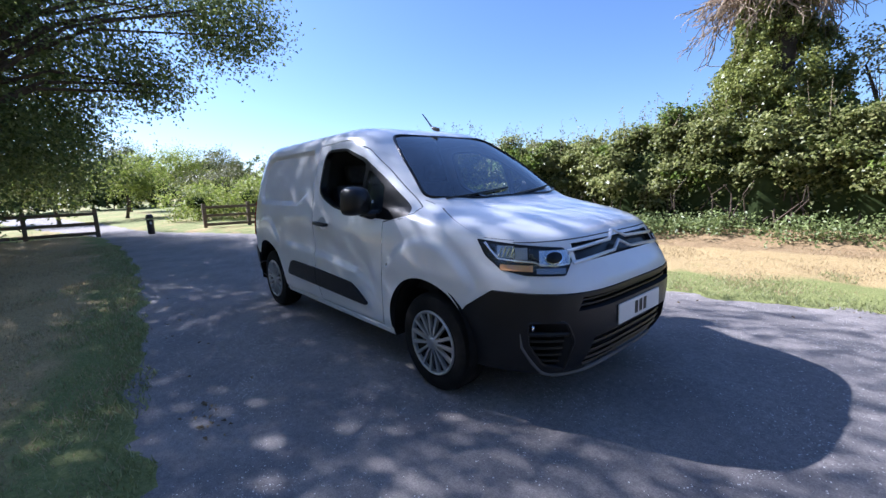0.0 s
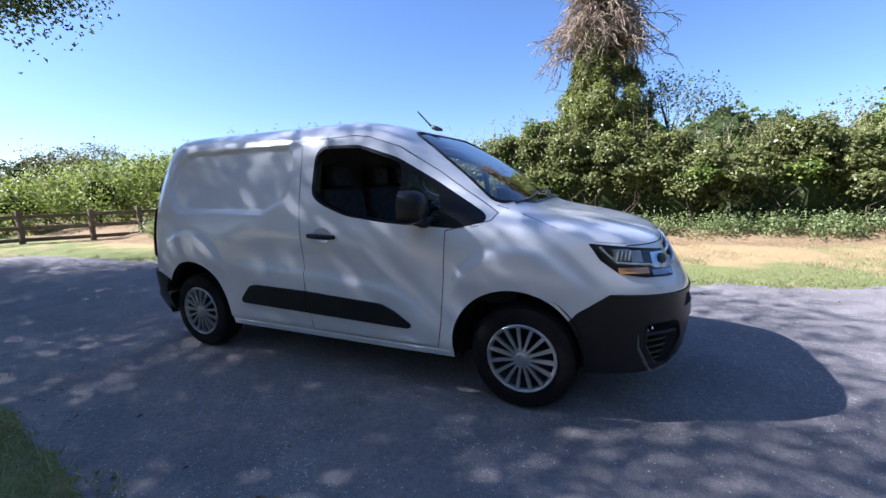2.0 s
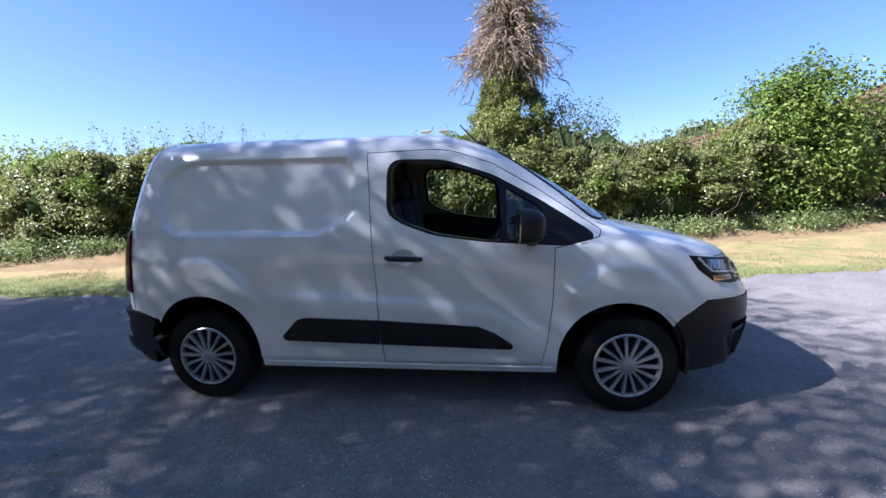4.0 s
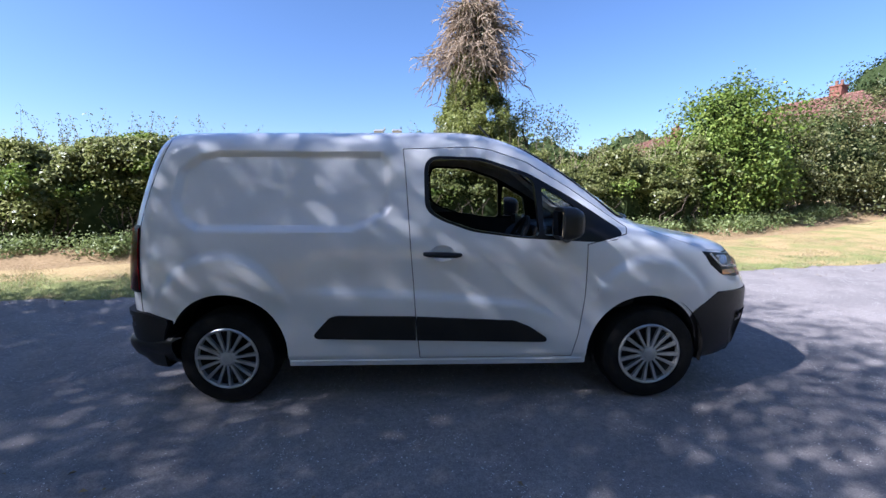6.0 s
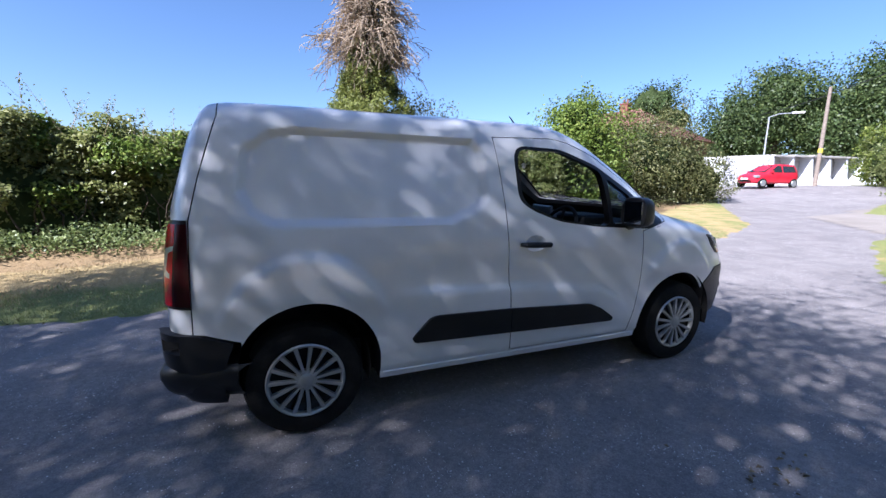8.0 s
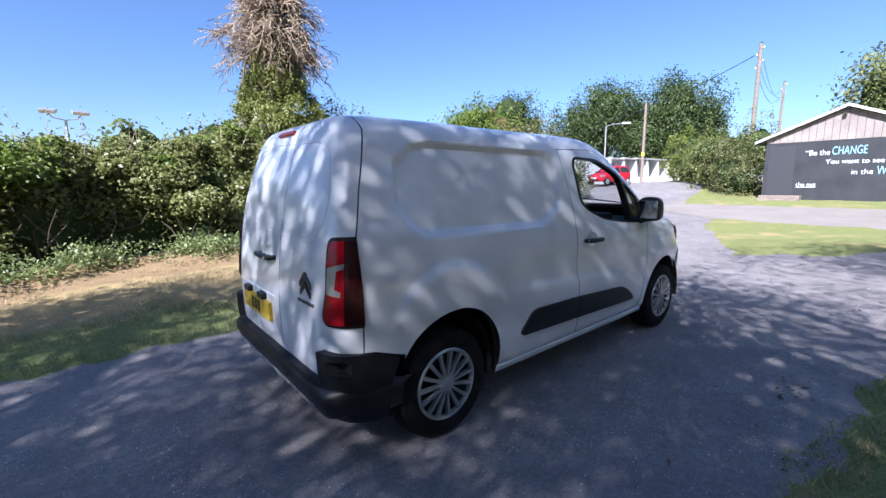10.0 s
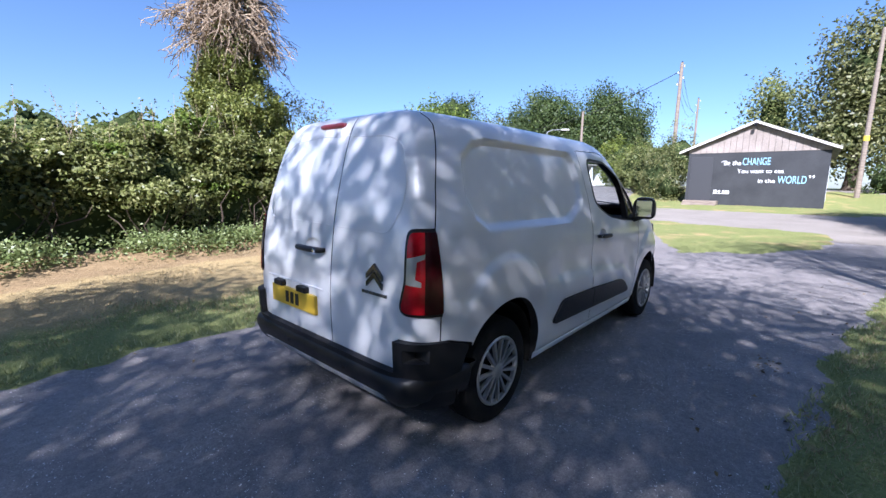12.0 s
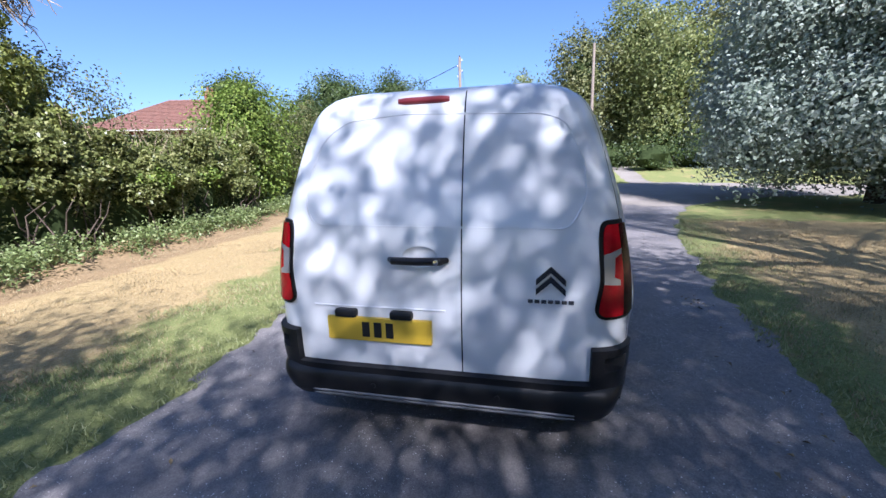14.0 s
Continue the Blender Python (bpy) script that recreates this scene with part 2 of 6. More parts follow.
CONCRETE = simple("pale concrete", (0.48, 0.47, 0.45), (0.66, 0.65, 0.62), 1.5, 0.9, 0, 0.2, 0.4, 20)
HUT_BLACK = simple("black mural paint", (0.030, 0.032, 0.035), (0.048, 0.050, 0.054), 1.2, 0.7, 0, 0.3, 0.2, 25)
CLADDING = simple("weathered grey boards", (0.235, 0.20, 0.175), (0.355, 0.305, 0.27), 1.3, 0.85, 0, 0.2, 0.4, 18)
FASCIA = simple("pale fascia", (0.42, 0.385, 0.35), (0.54, 0.50, 0.46), 2, 0.7)
ROOFING = simple("dark roofing felt", (0.06, 0.06, 0.06), (0.11, 0.105, 0.10), 2, 0.9)
WHITE_P = simple("white lettering paint", (0.72, 0.72, 0.72), (0.8, 0.8, 0.8), 5, 0.7)
BLUE_P = simple("pale blue lettering paint", (0.26, 0.50, 0.66), (0.33, 0.58, 0.74), 5, 0.7)
RED_CAR = simple("red car paint", (0.50, 0.015, 0.03), (0.56, 0.022, 0.04), 2, 0.25)
STEEL = simple("galvanised steel", (0.34, 0.35, 0.36), (0.46, 0.47, 0.48), 6, 0.5, 0.6)
BIN_BLACK = simple("black bin plastic", (0.012, 0.012, 0.013), (0.02, 0.02, 0.021), 8, 0.45)
WIRE = plain("black cable", (0.015, 0.015, 0.016), 0.6)


# ---- mesh helpers ----
class M:
    """Collects vertices and faces for one mesh."""

    def __init__(self):
        self.v, self.f, self.mi = [], [], []

    def add(self, verts, faces, mi=0):
        o = len(self.v)
        self.v += [tuple(p) for p in verts]
        self.f += [tuple(i + o for i in q) for q in faces]
        self.mi += [mi] * len(faces)
        return self

    def box(self, a, b, m=None, mi=0):
        (x0, y0, z0), (x1, y1, z1) = a, b
        vs = [Vector(p) for p in ((x0, y0, z0), (x1, y0, z0), (x1, y1, z0), (x0, y1, z0), (x0, y0, z1), (x1, y0, z1), (x1, y1, z1), (x0, y1, z1))]
        if m is not None:
            vs = [m @ p for p in vs]
        return self.add(vs, [(0, 3, 2, 1), (4, 5, 6, 7), (0, 1, 5, 4), (1, 2, 6, 5), (2, 3, 7, 6), (3, 0, 4, 7)], mi)

    def bev(self, a, b, r=0.02, m=None, segs=2, mi=0):
        bm = bmesh.new()
        bmesh.ops.create_cube(bm, size=1)
        for p in bm.verts:
            p.co = Vector([(lo + hi) / 2 + c * (hi - lo) for c, lo, hi in zip(p.co, a, b)])
        bmesh.ops.bevel(bm, geom=bm.edges[:], offset=r, segments=segs, profile=0.6, affect="EDGES")
        bm.verts.index_update()
        vs = [(m @ p.co) if m is not None else p.co.copy() for p in bm.verts]
        fs = [[p.index for p in f.verts] for f in bm.faces]
        bm.free()
        return self.add(vs, fs, mi)

    def tube(self, pts, radii, n=8, caps=True, mi=0):
        pts = [Vector(p) for p in pts]
        if isinstance(radii, (int, float)):
            radii = [radii] * len(pts)
        vs, fs = [], []
        ref = None
        for i, p in enumerate(pts):
            d = (pts[min(i + 1, len(pts) - 1)] - pts[max(i - 1, 0)]).normalized()
            if ref is None:
                ref = d.orthogonal().normalized()
            ref = (ref - d * ref.dot(d)).normalized()
            e = d.cross(ref)
            for k in range(n):
                a = 2 * math.pi * k / n
                vs.append(p + (ref * math.cos(a) + e * math.sin(a)) * radii[i])
        for i in range(len(pts) - 1):
            for k in range(n):
                fs.append((i * n + k, i * n + (k + 1) % n, (i + 1) * n + (k + 1) % n, (i + 1) * n + k))
        if caps:
            fs.append(tuple(range(n))[::-1])
            fs.append(tuple((len(pts) - 1) * n + k for k in range(n)))
        return self.add(vs, fs, mi)

    def lathe(self, prof, n=32, m=None, mi=0):
        """prof: (radius, height) along the axis z."""
        vs, fs = [], []
        for r, h in prof:
            for k in range(n):
                a = 2 * math.pi * k / n
                p = Vector((r * math.cos(a), r * math.sin(a), h))
                vs.append(m @ p if m is not None else p)
        for i in range(len(prof) - 1):
            for k in range(n):
                fs.append((i * n + k, i * n + (k + 1) % n, (i + 1) * n + (k + 1) % n, (i + 1) * n + k))
        return self.add(vs, fs, mi)

    def prism(self, poly, a, b, place, mi=0):
        """poly in two coordinates, between depths a and b; place(u, v, d) gives the point."""
        n = len(poly)
        vs = [place(u, v, a) for u, v in poly] + [place(u, v, b) for u, v in poly]
        fs = [tuple(range(n))[::-1], tuple(range(n, 2 * n))] + [(i, (i + 1) % n, n + (i + 1) % n, n + i) for i in range(n)]
        return self.add(vs, fs, mi)

    def grid(self, rows, close=False, mi=0):
        n = len(rows[0])
        vs = [p for r in rows for p in r]
        fs = [(i * n + k, i * n + (k + 1) % n, (i + 1) * n + (k + 1) % n, (i + 1) * n + k) for i in range(len(rows) - 1) for k in range(n if close else n - 1)]
        return self.add(vs, fs, mi)

    def mesh(self, name, mats, smooth=False):
        me = bpy.data.meshes.new(name)
        me.from_pydata([tuple(p) for p in self.v], [], self.f)
        for m in mats if isinstance(mats, (list, tuple)) else [mats]:
            me.materials.append(m)
        if any(self.mi):
            me.polygons.foreach_set("material_index", self.mi)
        finish(me, smooth)
        return me


def finish(me, smooth):
    if smooth:
        me.polygons.foreach_set("use_smooth", [True] * len(me.polygons))
        me.set_sharp_from_angle(angle=smooth if isinstance(smooth, float) else 0.6)
    me.update()


def fix_normals(me):
    bm = bmesh.new()
    bm.from_mesh(me)
    bmesh.ops.recalc_face_normals(bm, faces=bm.faces[:])
    bm.to_mesh(me)
    bm.free()


def part(name, m, mats, parent=None, label="", smooth=False, at=None, fix=False):
    """One mesh object, under a thing or a part where parent is given."""
    me = m.mesh(name, mats, smooth) if isinstance(m, M) else m
    if fix:
        fix_normals(me)
    ob = new(name, me)
    if parent is not None:
        ob.parent = parent
    if at is not None:
        ob.matrix_basis = at
    if label:
        ob["label"] = label
    return ob


def thing(name, label, category, group="", at=None, kind=""):
    ob = new(name)
    ob.empty_display_size = 0.2
    if at is not None:
        ob.matrix_basis = at
    return tagged(ob, label, category, group, kind)


def quads_mesh(name, v, mats, mat_idx=None, smooth=False, k=4):
    """v: (n, k, 3) corners of n separate faces."""
    n = len(v)
    me = bpy.data.meshes.new(name)
    me.vertices.add(n * k)
    me.vertices.foreach_set("co", np.ascontiguousarray(v, dtype=np.float32).ravel())
    me.loops.add(n * k)
    me.loops.foreach_set("vertex_index", np.arange(n * k, dtype=np.int32))
    me.polygons.add(n)
    me.polygons.foreach_set("loop_start", np.arange(0, n * k, k, dtype=np.int32))
    if mat_idx is not None:
        me.polygons.foreach_set("material_index", np.asarray(mat_idx, dtype=np.int32))
    for m in mats if isinstance(mats, (list, tuple)) else [mats]:
        me.materials.append(m)
    me.update(calc_edges=True)
    return me


def unit(v):
    return v / np.maximum(np.linalg.norm(v, axis=-1, keepdims=True), 1e-9)


def leaves(rng, pts, size, up=0.5, out=None, wide=0.55):
    """Leaf-shaped quads (stem, side, tip, side) at pts, facing loosely outwards and upwards."""
    n = len(pts)
    nrm = rng.normal(size=(n, 3)) * 0.8
    nrm[:, 2] += up
    if out is not None:
        nrm += out
    nrm = unit(nrm)
    d = unit(np.cross(nrm, rng.normal(size=(n, 3))))
    e = np.cross(nrm, d)
    s = (size * rng.uniform(0.6, 1.35, n))[:, None]
    bend = nrm * s * 0.18
    return np.stack([pts - d * s * 0.5 - bend, pts + e * s * wide * 0.5 + bend * 0.5, pts + d * s * 0.5 - bend, pts - e * s * wide * 0.5 + bend * 0.5], axis=1)


# ---- ground, road and path ----
def gz(x, y):
    """Height of the land: level round the van, rising beyond the fork."""
    x = np.asarray(x, dtype=float) + 5 * np.clip((np.asarray(y, dtype=float) - 8) / 4, 0, 1)
    return np.interp(x, [-900, 7, 9, 12, 18, 25, 29.5, 34.5, 40, 52, 120, 900], [0, 0, 0.01, 0.06, 0.22, 0.46, 0.78, 1.18, 1.34, 1.45, 1.6, 1.6])


def gzf(x, y):
    return float(gz(x, y))


LX = [-40, -25, -18, -14, -12, -10, -8.3, -5.6, -3.8, 0, 1.5, 3, 5, 7, 8.8, 10.5, 14, 17, 22, 28, 40]
LY = [-5, -2.6, -1.4, -0.9, -0.3, 0.7, 1.4, 1.65, 1.80, 1.88, 2.15, 2.45, 2.8, 3.35, 3.6, 3.9, 5.4, 7.9, 12.3, 17.5, 28]
RX = [-40, -25, -16, -12, -9, -4.8, -1.3, 0.9, 2.2, 3.6, 5, 7, 9.5, 12.2, 13.6, 14.6, 15.2]
RY = [-8.5, -5.2, -3.0, -2.0, -1.8, -1.76, -2.0, -2.22, -2.36, -2.55, -2.8, -3.25, -3.9, -5.0, -6.4, -8.5, -12]


def road_side(x, y):
    """Metres inside the drive (positive) or outside it."""
    x, y = np.asarray(x, float), np.asarray(y, float)
    left = np.interp(x, LX, LY) - y
    right = y - np.where(x < 15.2, np.interp(x, RX, RY), -60)
    d = np.minimum(left, right)
    # the fork's far side: gravel begins, the drive bends off to the garages
    return d


ISLAND = [(8.1, -0.05), (9.2, -1.4), (10.8, -2.35), (12.9, -2.75), (14.2, -2.5), (14.5, -1.2), (14.5, 0.6), (15.0, 2.4), (13.2, 2.1), (10.6, 1.05)]


def poly_side(poly, x, y):
    """Signed distance to a polygon, positive inside."""
    x, y = np.asarray(x, float), np.asarray(y, float)
    best = np.full(np.broadcast(x, y).shape, 1e9)
    inside = np.zeros(best.shape, bool)
    for (ax, ay), (bx, by) in zip(poly, poly[1:] + poly[:1]):
        t = np.clip(((x - ax) * (bx - ax) + (y - ay) * (by - ay)) / ((bx - ax) ** 2 + (by - ay) ** 2), 0, 1)
        best = np.minimum(best, np.hypot(x - ax - t * (bx - ax), y - ay - t * (by - ay)))
        cross = ((ay > y) != (by > y)) & (x < (bx - ax) * (y - ay) / ((by - ay) if by != ay else 1e-9) + ax)
        inside ^= cross
    return np.where(inside, best, -best)


HUT_GREEN = [(21.0, 5.6), (20.9, 3), (21.0, -3), (22.5, -5.2), (36, -6), (39, 9.8), (33, 8.4), (24, 6.6)]
FAR_GREEN = [(22.8, -6.3), (19, -16), (20, -40), (60, -60), (60, -9)]


def hard(x, y):
    """Metres inside any hard surface."""
    d = road_side(x, y)
    for poly in (ISLAND, HUT_GREEN, FAR_GREEN):
        d = np.minimum(d, -poly_side(poly, x, y))
    return np.where(np.asarray(x) > 46, -5, d)


def wob(x, y, s=1.0):
    """Cheap smooth noise, about -1 to 1."""
    return (np.sin(x * 2.1 * s + 1.3 * np.sin(y * 1.7 * s)) + np.sin(y * 2.9 * s + 1.1 * np.sin(x * 3.3 * s + 2)) + np.sin((x + y) * 5.7 * s + np.sin(y * 4.1 * s)) * 0.6) / 2.6


def hedge_y(x):
    return np.interp(x, [-14, -9, -6, -4, -1, 2, 6, 10, 14, 18, 24], [4.4, 4.3, 4.7, 5.4, 6.45, 6.75, 7.2, 8.4, 10.2, 12.2, 16.5])


def build_ground():
    xs = np.concatenate([-15 - np.geomspace(0.2, 900, 40)[::-1], np.arange(-15, 17, 0.1), 17 + np.geomspace(0.15, 900, 60)])
    ys = np.concatenate([-9 - np.geomspace(0.2, 900, 40)[::-1], np.arange(-9, 9.5, 0.1), 9.5 + np.geomspace(0.15, 900, 45)])
    X, Y = np.meshgrid(xs, ys, indexing="ij")
    d = hard(X, Y) + 0.10 * wob(X, Y, 2.2) + 0.05 * wob(X, Y, 7)
    near = np.exp(-np.maximum(np.hypot(X, Y) - 25, 0) / 30)
    Z = gz(X, Y) + 0.035 * np.clip(-d / 0.22, -0.6, 1) + (0.018 * wob(X, Y, 1.3) + 0.008 * wob(X, Y, 6)) * (d < 0) * near
    # soil bank under the hedge
    back = Y - (hedge_y(X) - 0.75)
    Z += 0.16 * np.clip(back / 0.8, 0, 1) * (np.abs(X) < 24) * (Y < 22)
    nx, ny = X.shape
    verts = np.stack([X, Y, Z], -1).reshape(-1, 3)
    i = np.arange(nx * ny).reshape(nx, ny)
    faces = np.stack([i[:-1, :-1], i[1:, :-1], i[1:, 1:], i[:-1, 1:]], -1).reshape(-1, 4)
    me = bpy.data.meshes.new("ground")
    me.vertices.add(len(verts))
    me.vertices.foreach_set("co", verts.astype(np.float32).ravel())
    me.loops.add(faces.size)
    me.loops.foreach_set("vertex_index", faces.astype(np.int32).ravel())
    me.polygons.add(len(faces))
    me.polygons.foreach_set("loop_start", np.arange(0, faces.size, 4, dtype=np.int32))
    me.materials.append(GROUND)
    me.update(calc_edges=True)
    # dryness: greener by the road edge, straw between it and the hedge; the far side worn thin
    out = -d
    side = Y > 0
    dry = np.where(side, np.clip((out - 0.45) / 1.2, 0, 1) * 0.95, np.clip((out - 0.22) / 0.6, 0, 1) * 0.98)
    dry = np.where((X > 8.5) & (np.abs(Y) < 60), np.clip(0.25 + 0.2 * wob(X, Y, 0.6), 0, 1), dry)
    dry = np.where((X > 6) & (Y > 3.5) & (X < 19), 0.55, dry)
    dry = np.where((X < -9) & (Y > 0), 0.30 + 0.25 * wob(X, Y, 0.5), dry)
    dry = np.where((X < -13) & (Y <= 0), 0.35 + 0.25 * wob(X, Y, 0.5), dry)
    soil = np.clip((back + 0.8) / 0.5, 0, 1) * (np.abs(X) < 20) * (Y < 18) + (np.abs(out - 0.06) < 0.10) * 0.35
    for nm, a in (("dry", dry), ("soil", soil)):
        at = me.attributes.new(nm, "FLOAT", "POINT")
        at.data.foreach_set("value", a.astype(np.float32).ravel())
    me.polygons.foreach_set("use_smooth", [True] * len(me.polygons))
    return tagged(new("ground", me), "worn grass verges, green by the road and straw-dry beyond", "ground", kind="structure")


def sheet(name, xs, ys, keep, mat, lift, label, cat):
    X, Y = np.meshgrid(xs, ys, indexing="ij")
    Z = gz(X, Y) + lift + 0.006 * wob(X, Y, 0.8)
    vs = np.stack([X, Y, Z], -1).reshape(-1, 3)
    i = np.arange(X.size).reshape(X.shape)
    ok = keep((X[:-1, :-1] + X[1:, 1:]) / 2, (Y[:-1, :-1] + Y[1:, 1:]) / 2)
    fs = np.stack([i[:-1, :-1], i[1:, :-1], i[1:, 1:], i[:-1, 1:]], -1)[ok].tolist()
    used = sorted({k for f in fs for k in f})
    mp = {k: j for j, k in enumerate(used)}
    m = M().add([tuple(vs[k]) for k in used], [tuple(mp[k] for k in f) for f in fs])
    return tagged(part(name, m, mat, smooth=True), label, cat, kind="structure")


def gravel_from(y):
    """x where the drive's dark surface gives way to pale gravel."""
    return np.interp(y, [-30, -9, -4, 0, 3, 6, 9], [11.0, 11.4, 12.4, 14.0, 15.4, 18.5, 60])


build_ground()
sheet("road", np.arange(-40, 46, 0.4), np.arange(-12, 26, 0.4), lambda x, y: (hard(x, y) > -0.6) & (x < gravel_from(y) + 0.4), ASPHALT, 0.0,
      "dark grey worn asphalt drive with scattered pale chips", "road")
sheet("gravel_path", np.arange(10, 46, 0.5), np.arange(-44, 16, 0.5), lambda x, y: (hard(x, y) > -0.7) & (x > gravel_from(y) - 0.3), GRAVEL, 0.008,
      "pale sandy gravel track in the sun", "path")


def blades(rng, n, area, keep, h, mat, name, label):
    """Grass as thin upright triangles."""
    (x0, x1), (y0, y1) = area
    P = np.stack([rng.uniform(x0, x1, n), rng.uniform(y0, y1, n)], -1)
    P = P[keep(P[:, 0], P[:, 1])]
    n = len(P)
    z = gz(P[:, 0], P[:, 1]) + 0.02
    b = np.column_stack([P, z])
    a = rng.uniform(0, 2 * np.pi, n)
    w = np.column_stack([np.cos(a), np.sin(a), np.zeros(n)]) * (0.0035 + 0.003 * rng.random(n))[:, None]
    lean = rng.normal(size=(n, 3)) * 0.5
    hh = h * rng.uniform(0.4, 1.3, n)
    tip = b + np.column_stack([lean[:, 0] * hh, lean[:, 1] * hh, hh])
    v = np.stack([b - w, b + w, tip], 1)
    me = quads_mesh(name, v, mat, k=3)
    return tagged(new(name, me), label, "grass", kind="stuff")


rng = np.random.default_rng(5)
edge = lambda x, y: hard(x, y) + 0.10 * wob(x, y, 2.2) + 0.05 * wob(x, y, 7)
blades(rng, 150000, ((-9, 9), (-6, -1.6)), lambda x, y: (edge(x, y) < 0.0) & (wob(x, y, 1.1) + rng.normal(size=len(x)) * 0.5 > -0.6 + 2.4 * np.clip(-edge(x, y) - 0.40, 0, 2)), 0.046, BLADE, "verge_grass", "short shaded green grass at the verge")
blades(rng, 110000, ((-9, 9), (-6, -1.9)), lambda x, y: (edge(x, y) < -0.12), 0.04, STRAW, "dry_verge_grass", "thin dry grass among the green")
blades(rng, 60000, ((-6, 11), (1.6, 4.4)), lambda x, y: (edge(x, y) < 0.03) & (edge(x, y) > -1.1 + 0.7 * wob(x, y, 1.3)), 0.045, BLADE, "verge_grass", "bright green grass strip along the road edge")
blades(rng, 115000, ((-6, 12), (2.0, 8)), lambda x, y: (edge(x, y) < -0.25 + 0.3 * wob(x, y, 2.0)) & (y < hedge_y(x) - 0.3), 0.035, STRAW, "dry_verge_grass", "straw-coloured dry grass before the hedge")


def litter(rng):
    """Loose pale chips and a few fallen leaves on the drive."""
    n = 3400
    P = np.stack([rng.uniform(-3.2, 8.5, n), rng.uniform(-3.6, 3.6, n)], -1)
    P = P[(hard(P[:, 0], P[:, 1]) > 0.03) & (wob(P[:, 0], P[:, 1], 0.7) + rng.normal(size=n) * 0.5 > -0.2)]
    n = len(P)
    s = (0.0025 + 0.0045 * rng.random(n) ** 2)[:, None]
    b = np.column_stack([P, gz(P[:, 0], P[:, 1]) + 0.006 * wob(P[:, 0], P[:, 1], 0.8) + 0.003])
    a = rng.uniform(0, 2 * np.pi, n)
    tri = [b + np.column_stack([np.cos(a + k), np.sin(a + k), 0 * a]) * s for k in (0.0, 2.1, 4.2)]
    top = b + np.column_stack([0 * a, 0 * a, 0 * a + 1]) * s * 0.9
    V = np.concatenate([np.stack([tri[i], tri[(i + 1) % 3], top], 1) for i in range(3)])
    tagged(new("stone_chips", quads_mesh("stone_chips", V, CHIP, k=3)), "small pale stone chips scattered on the drive", "gravel", kind="stuff")
    n = 420
    x = rng.uniform(-4, 9, n)
    side = rng.random(n) < 0.5
    y = np.where(side, np.interp(x, LX, LY), np.interp(x, RX, RY)) + np.where(side, -1, 1) * (rng.random(n) ** 3 * 0.9 - 0.15)
    x, y = np.append(x, 2.1 + rng.normal(size=22) * 0.14), np.append(y, -2.05 + rng.normal(size=22) * 0.07)
    p = np.column_stack([x, y, gz(x, y) + 0.018])
    tagged(new("leaf_litter", quads_mesh("leaf_litter", leaves(rng, p, 0.032, 2.5), LITTER)), "dry brown leaf litter along the drive's edges", "leaf litter", kind="stuff")


litter(rng)


# ---- hedge, shrubs and trees ----
def clump_points(rng, centers, per, spread):
    c = np.repeat(centers, per, axis=0)
    return c + rng.normal(size=c.shape) * spread


def blob_mesh(rng, c, r, n=18, amp=0.18):
    """A lumpy closed body as a list of rows."""
    rows = []
    ph = rng.uniform(0, 6, 6)
    for i in range(n // 2 + 1):
        th = math.pi * i / (n // 2)
        row = []
        for k in range(n):
            a = 2 * math.pi * k / n
            q = 1 + amp * (math.sin(3 * a + ph[0] + 2 * th) + math.sin(5 * th + ph[1] + 2 * a) + math.sin(4 * a - 3 * th + ph[2])) / 2
            row.append((c[0] + r[0] * q * math.sin(th) * math.cos(a), c[1] + r[1] * q * math.sin(th) * math.sin(a), c[2] + r[2] * q * math.cos(th)))
        rows.append(row)
    return rows


def shell_points(rng, n, c, r, inner=0.75, lump=0.2):
    """Points in the outer layer of an uneven ellipsoid."""
    d = unit(rng.normal(size=(n, 3)))
    q = 1 + lump * (np.sin(d[:, 0] * 4.1 + c[1]) + np.sin(d[:, 1] * 5.3 + c[0]) + np.sin(d[:, 2] * 4.7 + c[0] * 2)) / 2
    s = rng.uniform(inner, 1.05, n) * q
    return np.array(c) + d * np.array(r) * s[:, None], d


